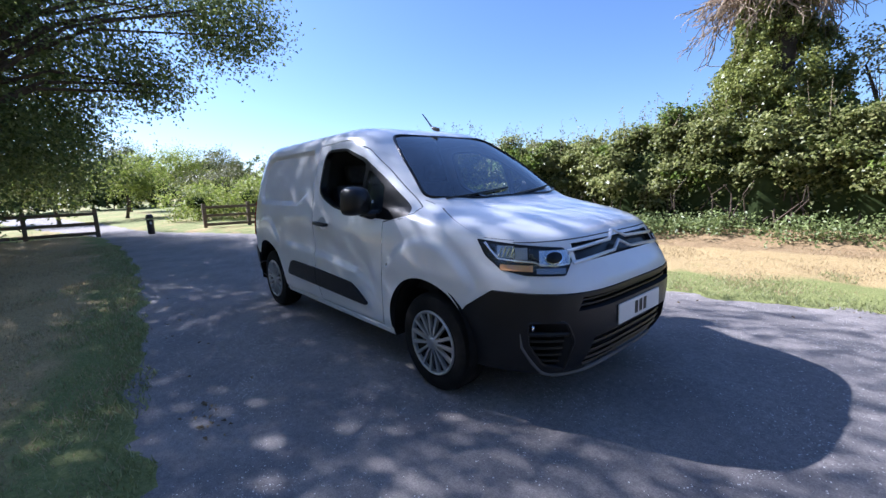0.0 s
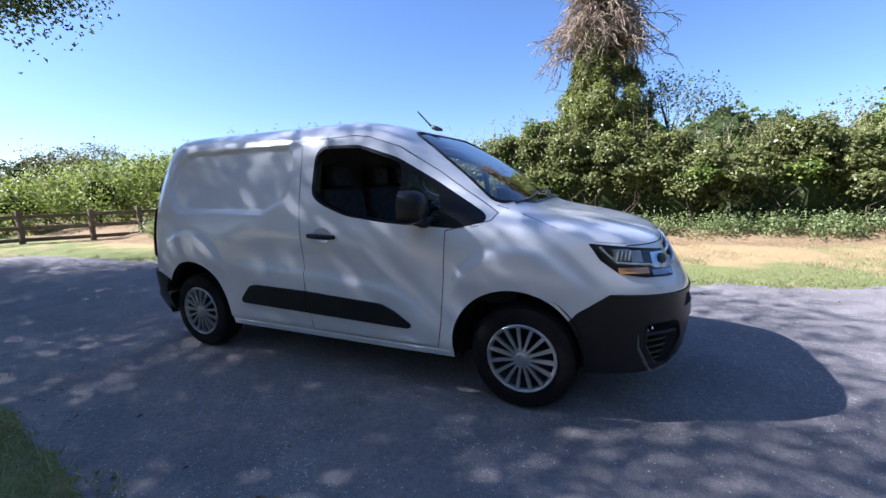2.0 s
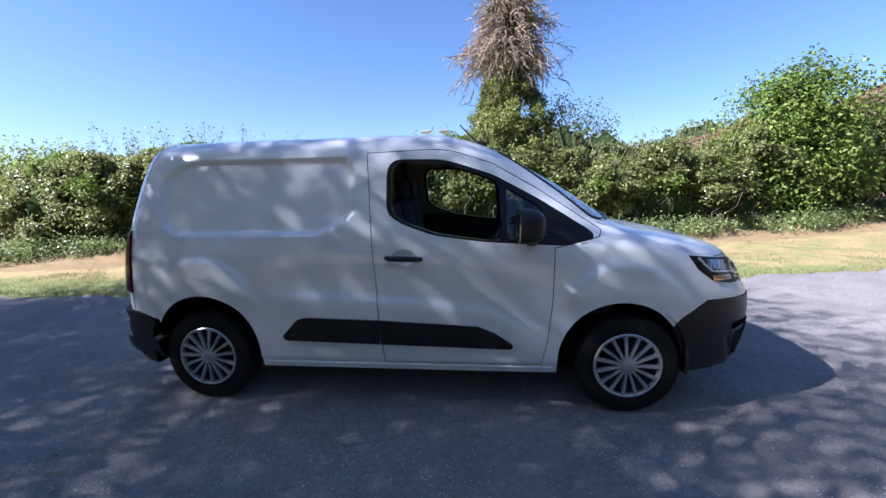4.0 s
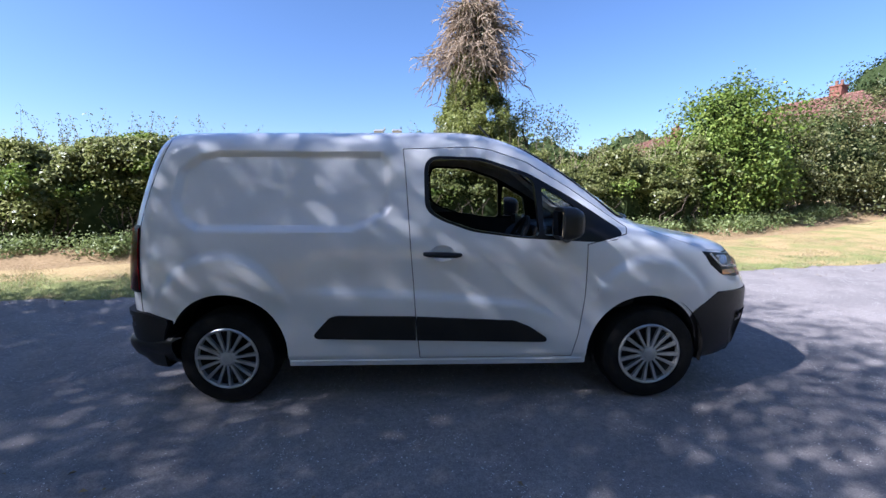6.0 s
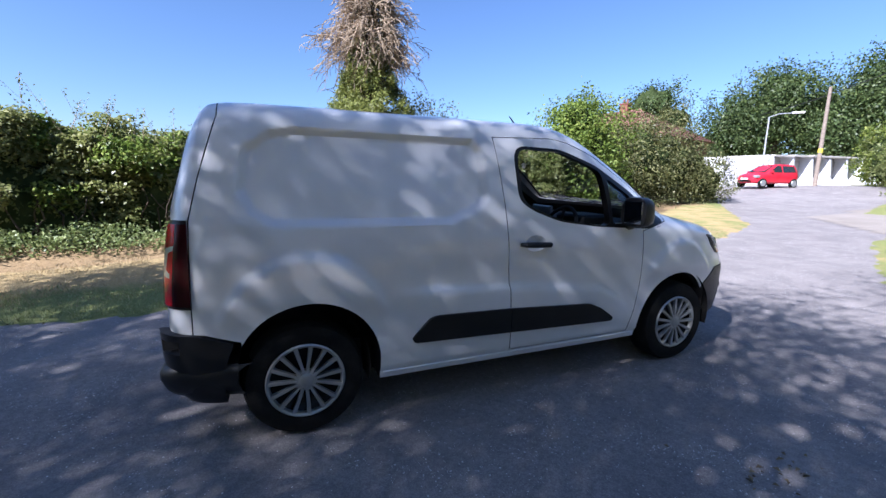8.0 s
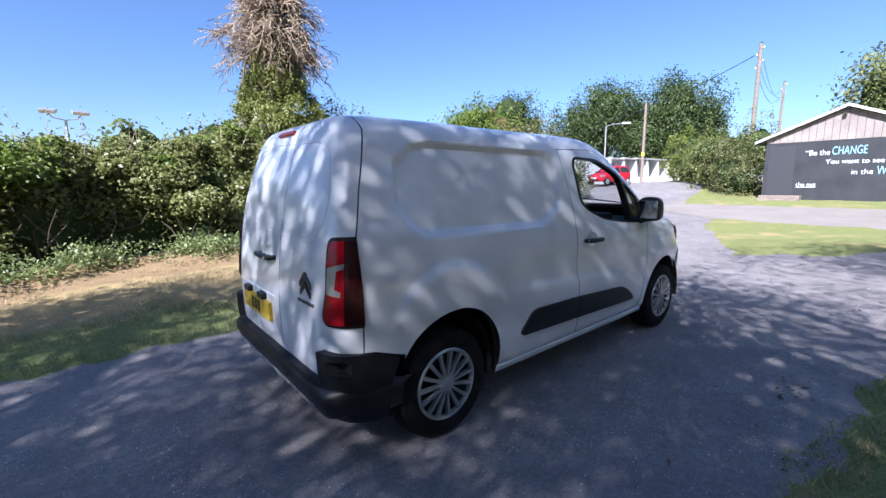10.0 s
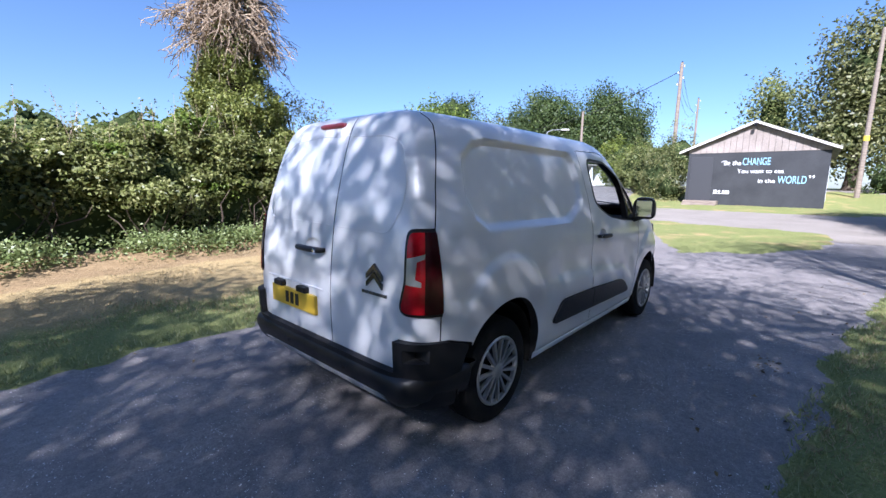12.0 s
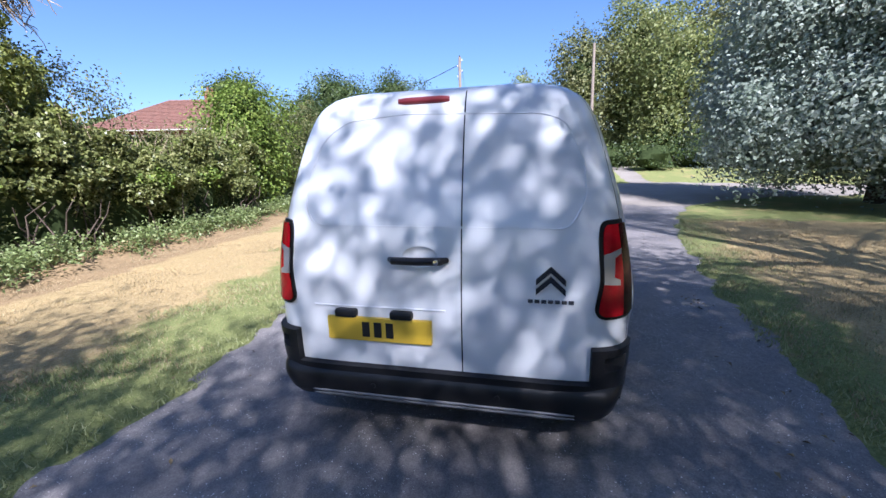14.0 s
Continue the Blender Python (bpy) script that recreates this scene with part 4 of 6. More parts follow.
def shell(zs, off=0.0, rel=True, ns=270, nf=26, nb=18):
    """Closed body of stacked outlines, one at each height."""
    m = M()
    rows = []
    for z in zs:
        w, f, b = (float(smooth_table(TZ, t, z)) for t in (TW, TF, TB))
        w, f, b = w + off, f + off, b - off
        # parameter along the quarter outlines: dense on the flank, enough round the corners
        tf = np.concatenate([np.linspace(0, 0.80, ns // 2), 0.80 + 0.2 * np.sin(np.linspace(0, 1, nf + 1)[1:] * math.pi / 2)])
        uf = tf
        xf = XC + (f - XC) * uf
        yf = w * np.clip(1 - uf**PF, 0, 1) ** (1 / PF)
        tb = np.concatenate([np.linspace(0, 0.90, ns // 2), 0.90 + 0.1 * np.sin(np.linspace(0, 1, nb + 1)[1:] * math.pi / 2)])
        xb = XC + (b - XC) * tb
        yb = w * np.clip(1 - tb**PR, 0, 1) ** (1 / PR)
        fx, fy = list(xf[:-1]), list(yf[:-1])
        if yf[-2] > 0:
            cy = yf[-2] * np.linspace(1, 0, 10)[1:]
            fx += list(XC + (f - XC) * np.clip(1 - (cy / w) ** PF, 0, 1) ** (1 / PF))
            fy += list(cy)
        bx, by_ = list(xb[:-1]), list(yb[:-1])
        cy = yb[-2] * np.linspace(1, 0, 14)[1:]
        bx += list(XC + (b - XC) * np.clip(1 - (cy / w) ** PR, 0, 1) ** (1 / PR))
        by_ += list(cy)
        # right half from rear middle to front middle, then back along the left half
        rx = bx[::-1] + fx[1:]
        ry = by_[::-1] + fy[1:]
        rx, ry = np.array(rx), np.array(ry)
        if rel:
            k = step(0.45, 0.62, ry)
            ry = ry + relief(rx, np.full_like(rx, z)) * k
        row = [(x, -y, z) for x, y in zip(rx, ry)] + [(x, y, z) for x, y in list(zip(rx, ry))[1:-1][::-1]]
        rows.append(row)
    m.grid(rows, close=True)
    n = len(rows[0])
    top = len(m.v) - n
    m.f.append(tuple(range(top, top + n)))
    m.mi.append(0)
    m.f.append(tuple(range(n))[::-1])
    m.mi.append(0)
    return m


def bool_mesh(me, cutters, op="DIFFERENCE"):
    """The mesh after cutting with each closed M."""
    for c in cutters:
        a = bpy.data.objects.new("cut_a", me)
        b = bpy.data.objects.new("cut_b", c if isinstance(c, bpy.types.Mesh) else c.mesh("cut", [INNER]))
        fix_normals(b.data)
        scene.collection.objects.link(a)
        scene.collection.objects.link(b)
        mod = a.modifiers.new("cut", "BOOLEAN")
        mod.operation, mod.object, mod.solver = op, b, "EXACT"
        out = bpy.data.meshes.new_from_object(a.evaluated_get(bpy.context.evaluated_depsgraph_get()))
        bpy.data.objects.remove(a)
        bpy.data.objects.remove(b)
        me = out
    return me


def xz(u, v, d):
    return (u, d, v)


def yz(u, v, d):
    return (d, u, v)


def xy(u, v, d):
    return (u, v, d)


def dark(m):
    m.mi = [1] * len(m.mi)
    return m


def prism_xz(poly, y0, y1):
    return dark(M().prism(poly, y0, y1, xz))


def prism_yz(poly, x0, x1):
    return dark(M().prism(poly, x0, x1, yz))


def grow(poly, d):
    """The polygon moved outwards by d."""
    n = len(poly)
    area = sum(poly[i][0] * poly[(i + 1) % n][1] - poly[(i + 1) % n][0] * poly[i][1] for i in range(n))
    s = 1 if area > 0 else -1
    out = []
    for i in range(n):
        (ax, ay), (bx, by), (cx, cy) = poly[i - 1], poly[i], poly[(i + 1) % n]
        n1 = Vector((by - ay, ax - bx)).normalized() * s
        n2 = Vector((cy - by, bx - cx)).normalized() * s
        k = (n1 + n2) / max(0.35, 1 + n1.dot(n2))
        out.append((bx + k.x * d, by + k.y * d))
    return out


def rounded(poly, r, segs=4):
    """The polygon with its corners rounded."""
    out = []
    n = len(poly)
    for i in range(n):
        a, b, c = Vector(poly[i - 1]), Vector(poly[i]), Vector(poly[(i + 1) % n])
        p = b + (a - b).normalized() * min(r, (a - b).length * 0.45)
        q = b + (c - b).normalized() * min(r, (c - b).length * 0.45)
        for k in range(segs + 1):
            t = k / segs
            out.append(tuple(p * (1 - t) ** 2 + b * 2 * t * (1 - t) + q * t * t))
    return out


DOOR = [(1.165, 1.66), (1.185, 1.45), (1.20, 1.25), (1.24, 0.60), (1.262, 0.315), (2.255, 0.315), (2.29, 0.48), (2.318, 0.73), (2.33, 1.06), (2.60, 1.12), (2.62, 1.155), (2.24, 1.41), (1.96, 1.575), (1.72, 1.655), (1.60, 1.672)]
WINDOW = rounded([(1.30, 1.28), (1.295, 1.56), (1.345, 1.618), (1.66, 1.608), (1.96, 1.51), (2.24, 1.355), (2.585, 1.135), (2.53, 1.075), (2.36, 1.072), (1.90, 1.10), (1.60, 1.14), (1.39, 1.215)], 0.06)
PANE = rounded([(1.345, 1.29), (1.335, 1.545), (1.37, 1.585), (1.65, 1.575), (1.93, 1.48), (1.985, 1.45), (2.01, 1.115), (1.90, 1.125), (1.62, 1.165), (1.42, 1.235)], 0.04)
PANE = grow(PANE, 0.014)
QUARTER = rounded([(2.050, 1.115), (2.045, 1.425), (2.26, 1.300), (2.30, 1.115)], 0.03)
SCREEN_YZ = rounded([(-0.71, 1.215), (-0.62, 1.50), (-0.53, 1.66), (-0.46, 1.69), (0.46, 1.69), (0.53, 1.66), (0.62, 1.50), (0.71, 1.215), (0.40, 1.195), (-0.40, 1.195)], 0.05)


def arch_poly(cx, cz, r, z0, n=26):
    return [(cx + r, z0)] + [(cx + r * math.cos(a), cz + r * math.sin(a)) for a in np.linspace(0, math.pi, n)] + [(cx - r, z0)]


def patch(poly, fn, nu=14):
    """A surface patch inside a polygon: rows across at even heights; fn(u, v) gives the point."""
    vs = [p[1] for p in poly]
    rows = []
    for v in np.linspace(min(vs) + 1e-4, max(vs) - 1e-4, nu):
        cr = []
        for (ax, ay), (bx, by) in zip(poly, poly[1:] + poly[:1]):
            if (ay > v) != (by > v):
                cr.append(ax + (bx - ax) * (v - ay) / (by - ay))
        lo, hi = min(cr), max(cr)
        rows.append([fn(u, v) for u in np.linspace(lo, hi, 12)])
    return M().grid(rows)


def line_cab(me):
    """Pale lining on the inside faces above the waist of the cab."""
    me.materials.append(HEADLINER)
    for p in me.polygons:
        if p.material_index == 1 and p.center.z > 1.16 and p.center.x > 1.12:
            p.material_index = 2


GREY_LIP = simple("grey lip plastic", (0.10, 0.10, 0.105), (0.15, 0.15, 0.155), 6, 0.5)


def mirror_shell(m):
    """Rounded mirror housing: flat towards the glass, domed forwards, wider at the foot."""
    rows = []
    for x, k in ((-0.060, 0.94), (-0.056, 1.0), (-0.025, 1.03), (0.015, 1.0), (0.050, 0.90), (0.078, 0.70), (0.094, 0.40), (0.098, 0.02)):
        row = []
        for i in range(32):
            a = 2 * math.pi * i / 32
            c, d = math.cos(a), math.sin(a)
            row.append(m @ Vector((x, k * (0.094 - 0.010 * d) * math.copysign(abs(c) ** 0.55, c), 0.008 + k * 0.098 * math.copysign(abs(d) ** 0.6, d))))
        rows.append(row)
    body = M().grid(rows, close=True)
    body.f.append(tuple(range(32)))
    body.mi.append(0)
    return body


def build_van():
    van = thing("delivery_van", "small white panel van with black bumpers parked on the drive", "van", at=pose(0, 0, 0))
    zs = np.unique(np.round(np.concatenate([np.arange(0.255, 0.92, 0.023), np.arange(0.92, 1.13, 0.013), np.arange(1.13, 1.30, 0.011), np.arange(1.30, 1.57, 0.016), np.arange(1.57, 1.66, 0.011), np.arange(1.66, 1.74, 0.014), [1.75, 1.763, 1.775, 1.787, 1.796, 1.803, 1.808]]), 4))
    outer = shell(zs).mesh("body", [PAINT, INNER])
    fix_normals(outer)
    cavity = dark(shell(np.array([0.42, 0.6, 0.75, 0.9, 0.96, 0.99, 1.02, 1.05, 1.08, 1.1, 1.115, 1.13, 1.145, 1.16, 1.175, 1.2, 1.25, 1.3, 1.4, 1.5, 1.6, 1.68, 1.73, 1.755]), off=-0.05, rel=False, ns=40, nf=10, nb=8))
    # nothing ahead of the bulkhead below the bonnet
    shell_me = bool_mesh(outer, [cavity.mesh("cavity", [PAINT, INNER])])
    wells = []
    for cx, cz, r in ((0.03, 0.385, 0.375), (2.735, 0.35, 0.378)):
        for s in (-1, 1):
            wells.append(prism_xz(arch_poly(cx, cz, r, 0.05), s * 0.62, s * 1.2))
    hollow = bool_mesh(shell_me, [_join(wells)])
    solid_cut = bool_mesh(outer, [_join(wells)])
    bump_f = [(3.085, 0.615), (3.25, 0.725), (3.9, 0.715), (3.9, 0.0), (2.9, 0.0), (2.9, 0.4)]
    bump_r = [(-1.2, 0.655), (-0.46, 0.635), (-0.30, 0.585), (-0.30, 0.0), (-1.2, 0.0)]
    lower_rear = prism_xz(bump_r, -1.2, 1.2)
    rear_gap = dark(M().box((-1.2, -0.70, 0.475), (0.0, 0.70, 1.0)))
    rear_cut = bool_mesh(lower_rear.mesh("c", [PAINT, INNER]), [rear_gap.mesh("c", [PAINT, INNER])])
    doors = [prism_xz(DOOR, s * 0.45, s * 1.2) for s in (-1, 1)]
    doors_wide = [prism_xz(grow(DOOR, 0.005), s * 0.45, s * 1.2) for s in (-1, 1)]
    wins = [prism_xz(WINDOW, s * 0.45, s * 1.2) for s in (-1, 1)]
    screen = prism_yz(SCREEN_YZ, 1.72, 3.3)
    grille = prism_yz([(-0.47, 0.86), (-0.45, 0.955), (0.45, 0.955), (0.47, 0.86)], 3.42, 3.9)
    # thin cuts: bonnet edge, rear door split, fuel flap
    slots = []
    slots.append(dark(M().box((-1.0, -0.138, 0.40), (-0.40, -0.132, 1.765))))
    slots.append(dark(M().prism([(2.60, 1.2), (3.16, 1.002), (3.45, 0.975), (3.47, 0.972), (3.17, 0.9985), (2.60, 1.1965)], -1.2, -0.70, xz)))
    slots.append(dark(M().prism([(2.60, 1.2), (3.16, 1.002), (3.45, 0.975), (3.47, 0.972), (3.17, 0.9985), (2.60, 1.1965)], 0.70, 1.2, xz)))
    slots.append(dark(M().box((3.3, -0.71, 0.972), (3.8, 0.71, 0.977))))
    # rear door outlines on the flanks
    for s in (-1, 1):
        slots.append(dark(M().prism([(-0.513, 0.60), (-0.503, 1.18), (-0.455, 1.39), (-0.365, 1.70), (-0.359, 1.70), (-0.449, 1.39), (-0.497, 1.18), (-0.507, 0.60)], s * 0.62, s * 1.1, xz)))
    slots.append(dark(M().box((-0.366, -0.75, 1.69), (-0.360, 0.75, 1.86))))
    body = bool_mesh(hollow, [prism_xz(bump_f, -1.2, 1.2), rear_cut, _join(doors_wide), screen, grille])
    body = bool_mesh(body, [_join(slots[:1]), _join(slots[1:3]), slots[3], _join(slots[4:6]), slots[6]])
    rxh = float(rear_x(0.06, 1.01))
    body = bool_mesh(body, [M().grid(blob_mesh(np.random.default_rng(1), (rxh, 0.06, 1.02), (0.026, 0.085, 0.05), 24, 0.0), close=True).mesh("cup", [PAINT, INNER])])
    line_cab(body)
    finish(body, 0.5)
    part("body", body, None, van)
    # front doors
    for s, pr in zip((-1, 1), doors):
        d = bool_mesh(hollow, [pr.mesh("c", [PAINT, INNER])], "INTERSECT")
        cup = M().grid(blob_mesh(np.random.default_rng(1), (1.41, s * float(side_y(1.41, 1.006)), 1.008), (0.078, 0.028, 0.052), 24, 0.0), close=True)
        d = bool_mesh(d, [_join(wins), cup.mesh("cup", [PAINT, INNER])])
        line_cab(d)
        finish(d, 0.5)
        door = part("door", d, None, van, "white cab door with its window down" if s < 0 else "white cab door")
        w = bool_mesh(hollow, [prism_xz(WINDOW, s * 0.45, s * 1.2).mesh("c", [PAINT, INNER])], "INTERSECT")
        w = bool_mesh(w, [_join([prism_xz(PANE, s * 0.3, s * 1.3), prism_xz(QUARTER, s * 0.3, s * 1.3)])])
        w.materials.clear()
        w.materials.append(TRIM)
        w.polygons.foreach_set("material_index", [0] * len(w.polygons))
        finish(w, 0.5)
        part("window_surround", w, None, door, "black window surround")
        part("quarter_light", patch(QUARTER, lambda u, v: (u, s * (float(side_y(u, v)) - 0.012), v)), GLASS, door, "small fixed quarter window", smooth=True).visible_shadow = False
        if s > 0:
            part("window_pane", patch(PANE, lambda u, v: (u, s * (float(side_y(u, v)) - 0.015), v)), GLASS, door, smooth=True).visible_shadow = False
        hd = M()
        y0 = float(side_y(1.41, 1.0))
        pts = [(1.295, s * (y0 + 0.004), 1.006), (1.32, s * (y0 + 0.030), 1.006), (1.41, s * (y0 + 0.036), 1.004), (1.50, s * (y0 + 0.030), 1.000), (1.525, s * (y0 + 0.004), 0.998)]
        hd.tube(pts, [0.012, 0.017, 0.018, 0.017, 0.012], 10)
        part("door_handle", hd, PLASTIC, door, "black pull handle", smooth=True)
        lk = M().lathe([(0.0, 0.006), (0.011, 0.006), (0.012, 0.0)], 14, pose(1.315, s * (y0 + 0.038), 1.006, 90 * s, 0, 0))
        part("door_lock", lk, CHROME, door, smooth=True)
    # bumpers and strips, a little proud of the paint
    proud = shell(zs[zs < 0.95], off=0.006, rel=False, ns=90).mesh("proud", [PLASTIC, INNER])
    fix_normals(proud)
    proud = bool_mesh(proud, [_join([prism_xz(arch_poly(cx, cz, r, 0.05), s * 0.60, s * 1.2) for cx, cz, r in ((0.03, 0.385, 0.375), (2.735, 0.35, 0.378)) for s in (-1, 1)])])
    fb = bool_mesh(proud, [prism_xz(grow(bump_f, -0.003), -1.2, 1.2).mesh("c", [PLASTIC, INNER])], "INTERSECT")
    cuts = [prism_yz(rounded([(-0.50, 0.315), (-0.44, 0.475), (0.44, 0.475), (0.50, 0.315), (0.40, 0.245), (-0.40, 0.245)], 0.03), 3.55, 3.9),
            prism_yz([(-0.56, 0.625), (-0.53, 0.695), (0.53, 0.695), (0.56, 0.625)], 3.57, 3.9)]
    for s in (-1, 1):
        pk = rounded([(0.675, 0.325), (0.730, 0.43), (0.742, 0.565), (0.615, 0.572), (0.572, 0.47), (0.580, 0.290)], 0.02)
        cuts.append(prism_yz([(s * a, b) for a, b in pk], 3.28, 3.9))
    fb = bool_mesh(fb, [_join(cuts)])
    finish(fb, 0.5)
    front = part("front_bumper", fb, None, van, "black plastic front bumper")
    for z, w in ((0.645, 0.55), (0.672, 0.54)):
        part("bumper_slat", M().tube([(float(front_x(y, z)) - 0.028, y, z) for y in np.linspace(-w, w, 25)], 0.008, 6), PLASTIC, front, smooth=True)
    for z in (0.28, 0.325, 0.37, 0.415, 0.455):
        w = 0.43 + 0.06 * (z < 0.4)
        part("bumper_slat", M().tube([(float(front_x(y, z)) - 0.03, y, z) for y in np.linspace(-w, w, 25)], 0.012, 6), PLASTIC, front, smooth=True)
    part("bumper_lip", M().tube([(float(front_x(y, 0.245)) + 0.010, y, 0.243) for y in np.linspace(-0.60, 0.60, 41)], 0.012, 8), GREY_LIP, front, "grey lower lip", smooth=True)
    for s in (-1, 1):
        for z in (0.33, 0.37, 0.41, 0.45):
            part("pocket_slat", M().tube([(float(front_x(y, z)) - 0.05, y, z) for y in s * np.linspace(0.575, 0.72, 8)], 0.009, 6), PLASTIC, front, smooth=True)
        part("pocket_surround", M().tube([(float(front_x(s * a, b)) + 0.007, s * a, b) for a, b in pk] + [(float(front_x(s * pk[0][0], pk[0][1])) + 0.007, s * pk[0][0], pk[0][1])], 0.008, 6), PLASTIC, front, smooth=True)
        part("front_sensor", M().lathe([(0.0, 0.012), (0.018, 0.011), (0.022, 0.0)], 16, pose(float(front_x(s * 0.722, 0.535)) - 0.01, s * 0.722, 0.535, 0, 90, -40 * s)), CHROME, front, smooth=True)
        hook = [(0.60, 0.243), (0.645, 0.262), (0.70, 0.325), (0.745, 0.42), (0.757, 0.50)]
        part("pocket_lip", M().tube([(float(front_x(s * a, b)) + 0.008, s * a, b) for a, b in hook], [0.012, 0.012, 0.011, 0.009, 0.004], 8), GREY_LIP, front, "grey lip round the corner pocket", smooth=True)
        bar = [(0.735, 0.497), (0.66, 0.500), (0.585, 0.502)]
        part("fog_shelf", M().tube([(float(front_x(s * a, b)) - 0.012, s * a, b) for a, b in bar], 0.013, 8), PLASTIC, front, smooth=True)
    # number plates with plain bars
    plate = part("front_number_plate", M().bev((3.680, -0.26, 0.49), (3.690, 0.26, 0.605), 0.004), PLATE_W, van, "white number plate")
    for k in (-0.055, 0.0, 0.055):
        part("plate_mark", M().box((3.6905, k - 0.019, 0.512), (3.692, k + 0.019, 0.586)), INK, plate)
    # rub strips
    strip_shell = shell(np.arange(0.38, 0.70, 0.02), off=0.018, rel=False, ns=120).mesh("strip", [PLASTIC, INNER])
    fix_normals(strip_shell)
    STRIP = rounded([(0.585, 0.49), (0.60, 0.462), (2.075, 0.425), (2.085, 0.45), (1.97, 0.53), (1.87, 0.572), (1.23, 0.605), (0.74, 0.615), (0.69, 0.602)], 0.02)
    cut_gap = 1.236
    for s in (-1, 1):
        st = bool_mesh(strip_shell, [prism_xz(STRIP, s * 0.895, s * 1.2).mesh("c", [PLASTIC, INNER])], "INTERSECT")
        st = bool_mesh(st, [dark(M().box((cut_gap, -1.2, 0.3), (cut_gap + 0.007, 1.2, 0.8)))])
        finish(st, 0.6)
        part("rub_strip", st, None, van, "black side rub strip")
        rep = M().lathe([(0.0, 0.012), (0.016, 0.010), (0.024, 0.0)], 18, pose(2.425, s * (float(side_y(2.425, 0.775)) - 0.002), 0.775, 90 * s, 0, 0) @ Matrix.Diagonal((1.35, 0.7, 1, 1)))
        part("side_repeater", rep, CHROME, van, "small oval side lamp", smooth=True)
        sl = M().tube([(x, s * (float(side_y(x, 0.30)) + 0.002), 0.292) for x in np.linspace(0.42, 2.33, 20)], 0.008, 6)
        part("sill_trim", sl, PAINT, van, smooth=True)
    # rear bumper: a step that stands out behind the doors
    rows = []
    for z, out, w in ((0.280, -0.01, 0.80), (0.290, 0.038, 0.855), (0.325, 0.058, 0.885), (0.385, 0.076, 0.905), (0.418, 0.077, 0.91), (0.442, 0.066, 0.91), (0.458, 0.045, 0.908), (0.472, 0.005, 0.90)):
        row = []
        for t in np.linspace(-1, 1, 61):
            y = w * t
            x = -0.612 - out + 0.36 * max(0, (abs(t) - 0.80) / 0.20) ** 2.6
            row.append((x, math.copysign(min(abs(y), w - 0.0), y), z))
        row = [(-0.32, -w, z)] + row + [(-0.32, w, z)]
        rows.append(row)
    m = M().grid(rows)
    n = len(rows[0])
    m.f += [tuple(range(n)), tuple(range(len(m.v) - n, len(m.v)))[::-1]]
    m.mi += [0, 0]
    rb = part("rear_bumper", m, PLASTIC, van, "black plastic rear bumper step", smooth=0.9, fix=True)
    rc = bool_mesh(proud, [rear_cut], "INTERSECT")
    rc = bool_mesh(rc, [_join([M().box((-0.9, min(s * 0.755, s * 1.0), 0.538), (-0.535, max(s * 0.755, s * 1.0), 0.604)) for s in (-1, 1)])])
    finish(rc, 0.5)
    rc.transform(Matrix.Translation((-0.038, 0, 0)))
    part("bumper_corner", rc, None, rb)
    grey = simple("grey skid plastic", (0.16, 0.16, 0.165), (0.24, 0.24, 0.245), 6, 0.5)
    for z in (0.302, 0.327):
        part("bumper_strip", M().tube([(-0.652 - (z - 0.29) * 0.6, y, z) for y in np.linspace(-0.64, 0.64, 20)], [0.003] + [0.0065] * 18 + [0.003], 6), grey, rb, "grey line low on the bumper", smooth=True)
    for y, mt in ((-0.74, SILVER), (-0.30, PLASTIC), (0.30, PLASTIC), (0.74, SILVER)):
        part("parking_sensor", M().lathe([(0.0, 0.006), (0.011, 0.005), (0.013, 0.0)], 14, pose(-0.688 if abs(y) < 0.6 else -0.668, y, 0.385, 0, -90, 0)), mt, rb, smooth=True)
    # rear doors: pressed frame lines
    RP = rounded([(-0.60, 1.15), (-0.665, 1.28), (-0.655, 1.42), (-0.58, 1.60), (-0.48, 1.64), (0.15, 1.668), (0.44, 1.645), (0.56, 1.56), (0.635, 1.36), (0.645, 1.26), (0.60, 1.16)], 0.05)
    for poly in (RP,):
        loop = [(float(rear_x(y, z)) + 0.002, y, z) for y, z in poly + poly[:1]]
        part("door_pressing", M().tube(loop, 0.0055, 6), PAINT, van, smooth=True)
    # doors' handle and recess
    rx = float(rear_x(0.06, 1.01))
    hr = M().tube([(rx - 0.002, 0.205, 1.005), (rx - 0.034, 0.18, 1.006), (rx - 0.040, 0.06, 1.006), (rx - 0.034, -0.045, 1.008), (rx - 0.002, -0.07, 1.008)], [0.012, 0.018, 0.019, 0.019, 0.013], 10)
    part("rear_door_handle", hr, PLASTIC, van, "black rear door handle", smooth=True)
    part("door_lock", M().lathe([(0.0, 0.006), (0.012, 0.005), (0.013, 0.0)], 14, pose(rx - 0.055, -0.03, 1.007, 0, -90, 0)), CHROME, van, smooth=True)
    bz = 1.728
    part("high_brake_lamp", M().tube([(float(rear_x(y, bz)) - 0.006, y, bz) for y in np.linspace(-0.06, 0.185, 8)], [0.012] + [0.016] * 6 + [0.012], 10), plain("dusty red lamp plastic", (0.22, 0.03, 0.035), 0.3), van, "red high brake lamp", smooth=True)
    # rear plate
    rp = part("rear_number_plate", M().bev((-0.667, 0.005, 0.605), (-0.635, 0.53, 0.722), 0.004), PLATE_Y, van, "yellow number plate")
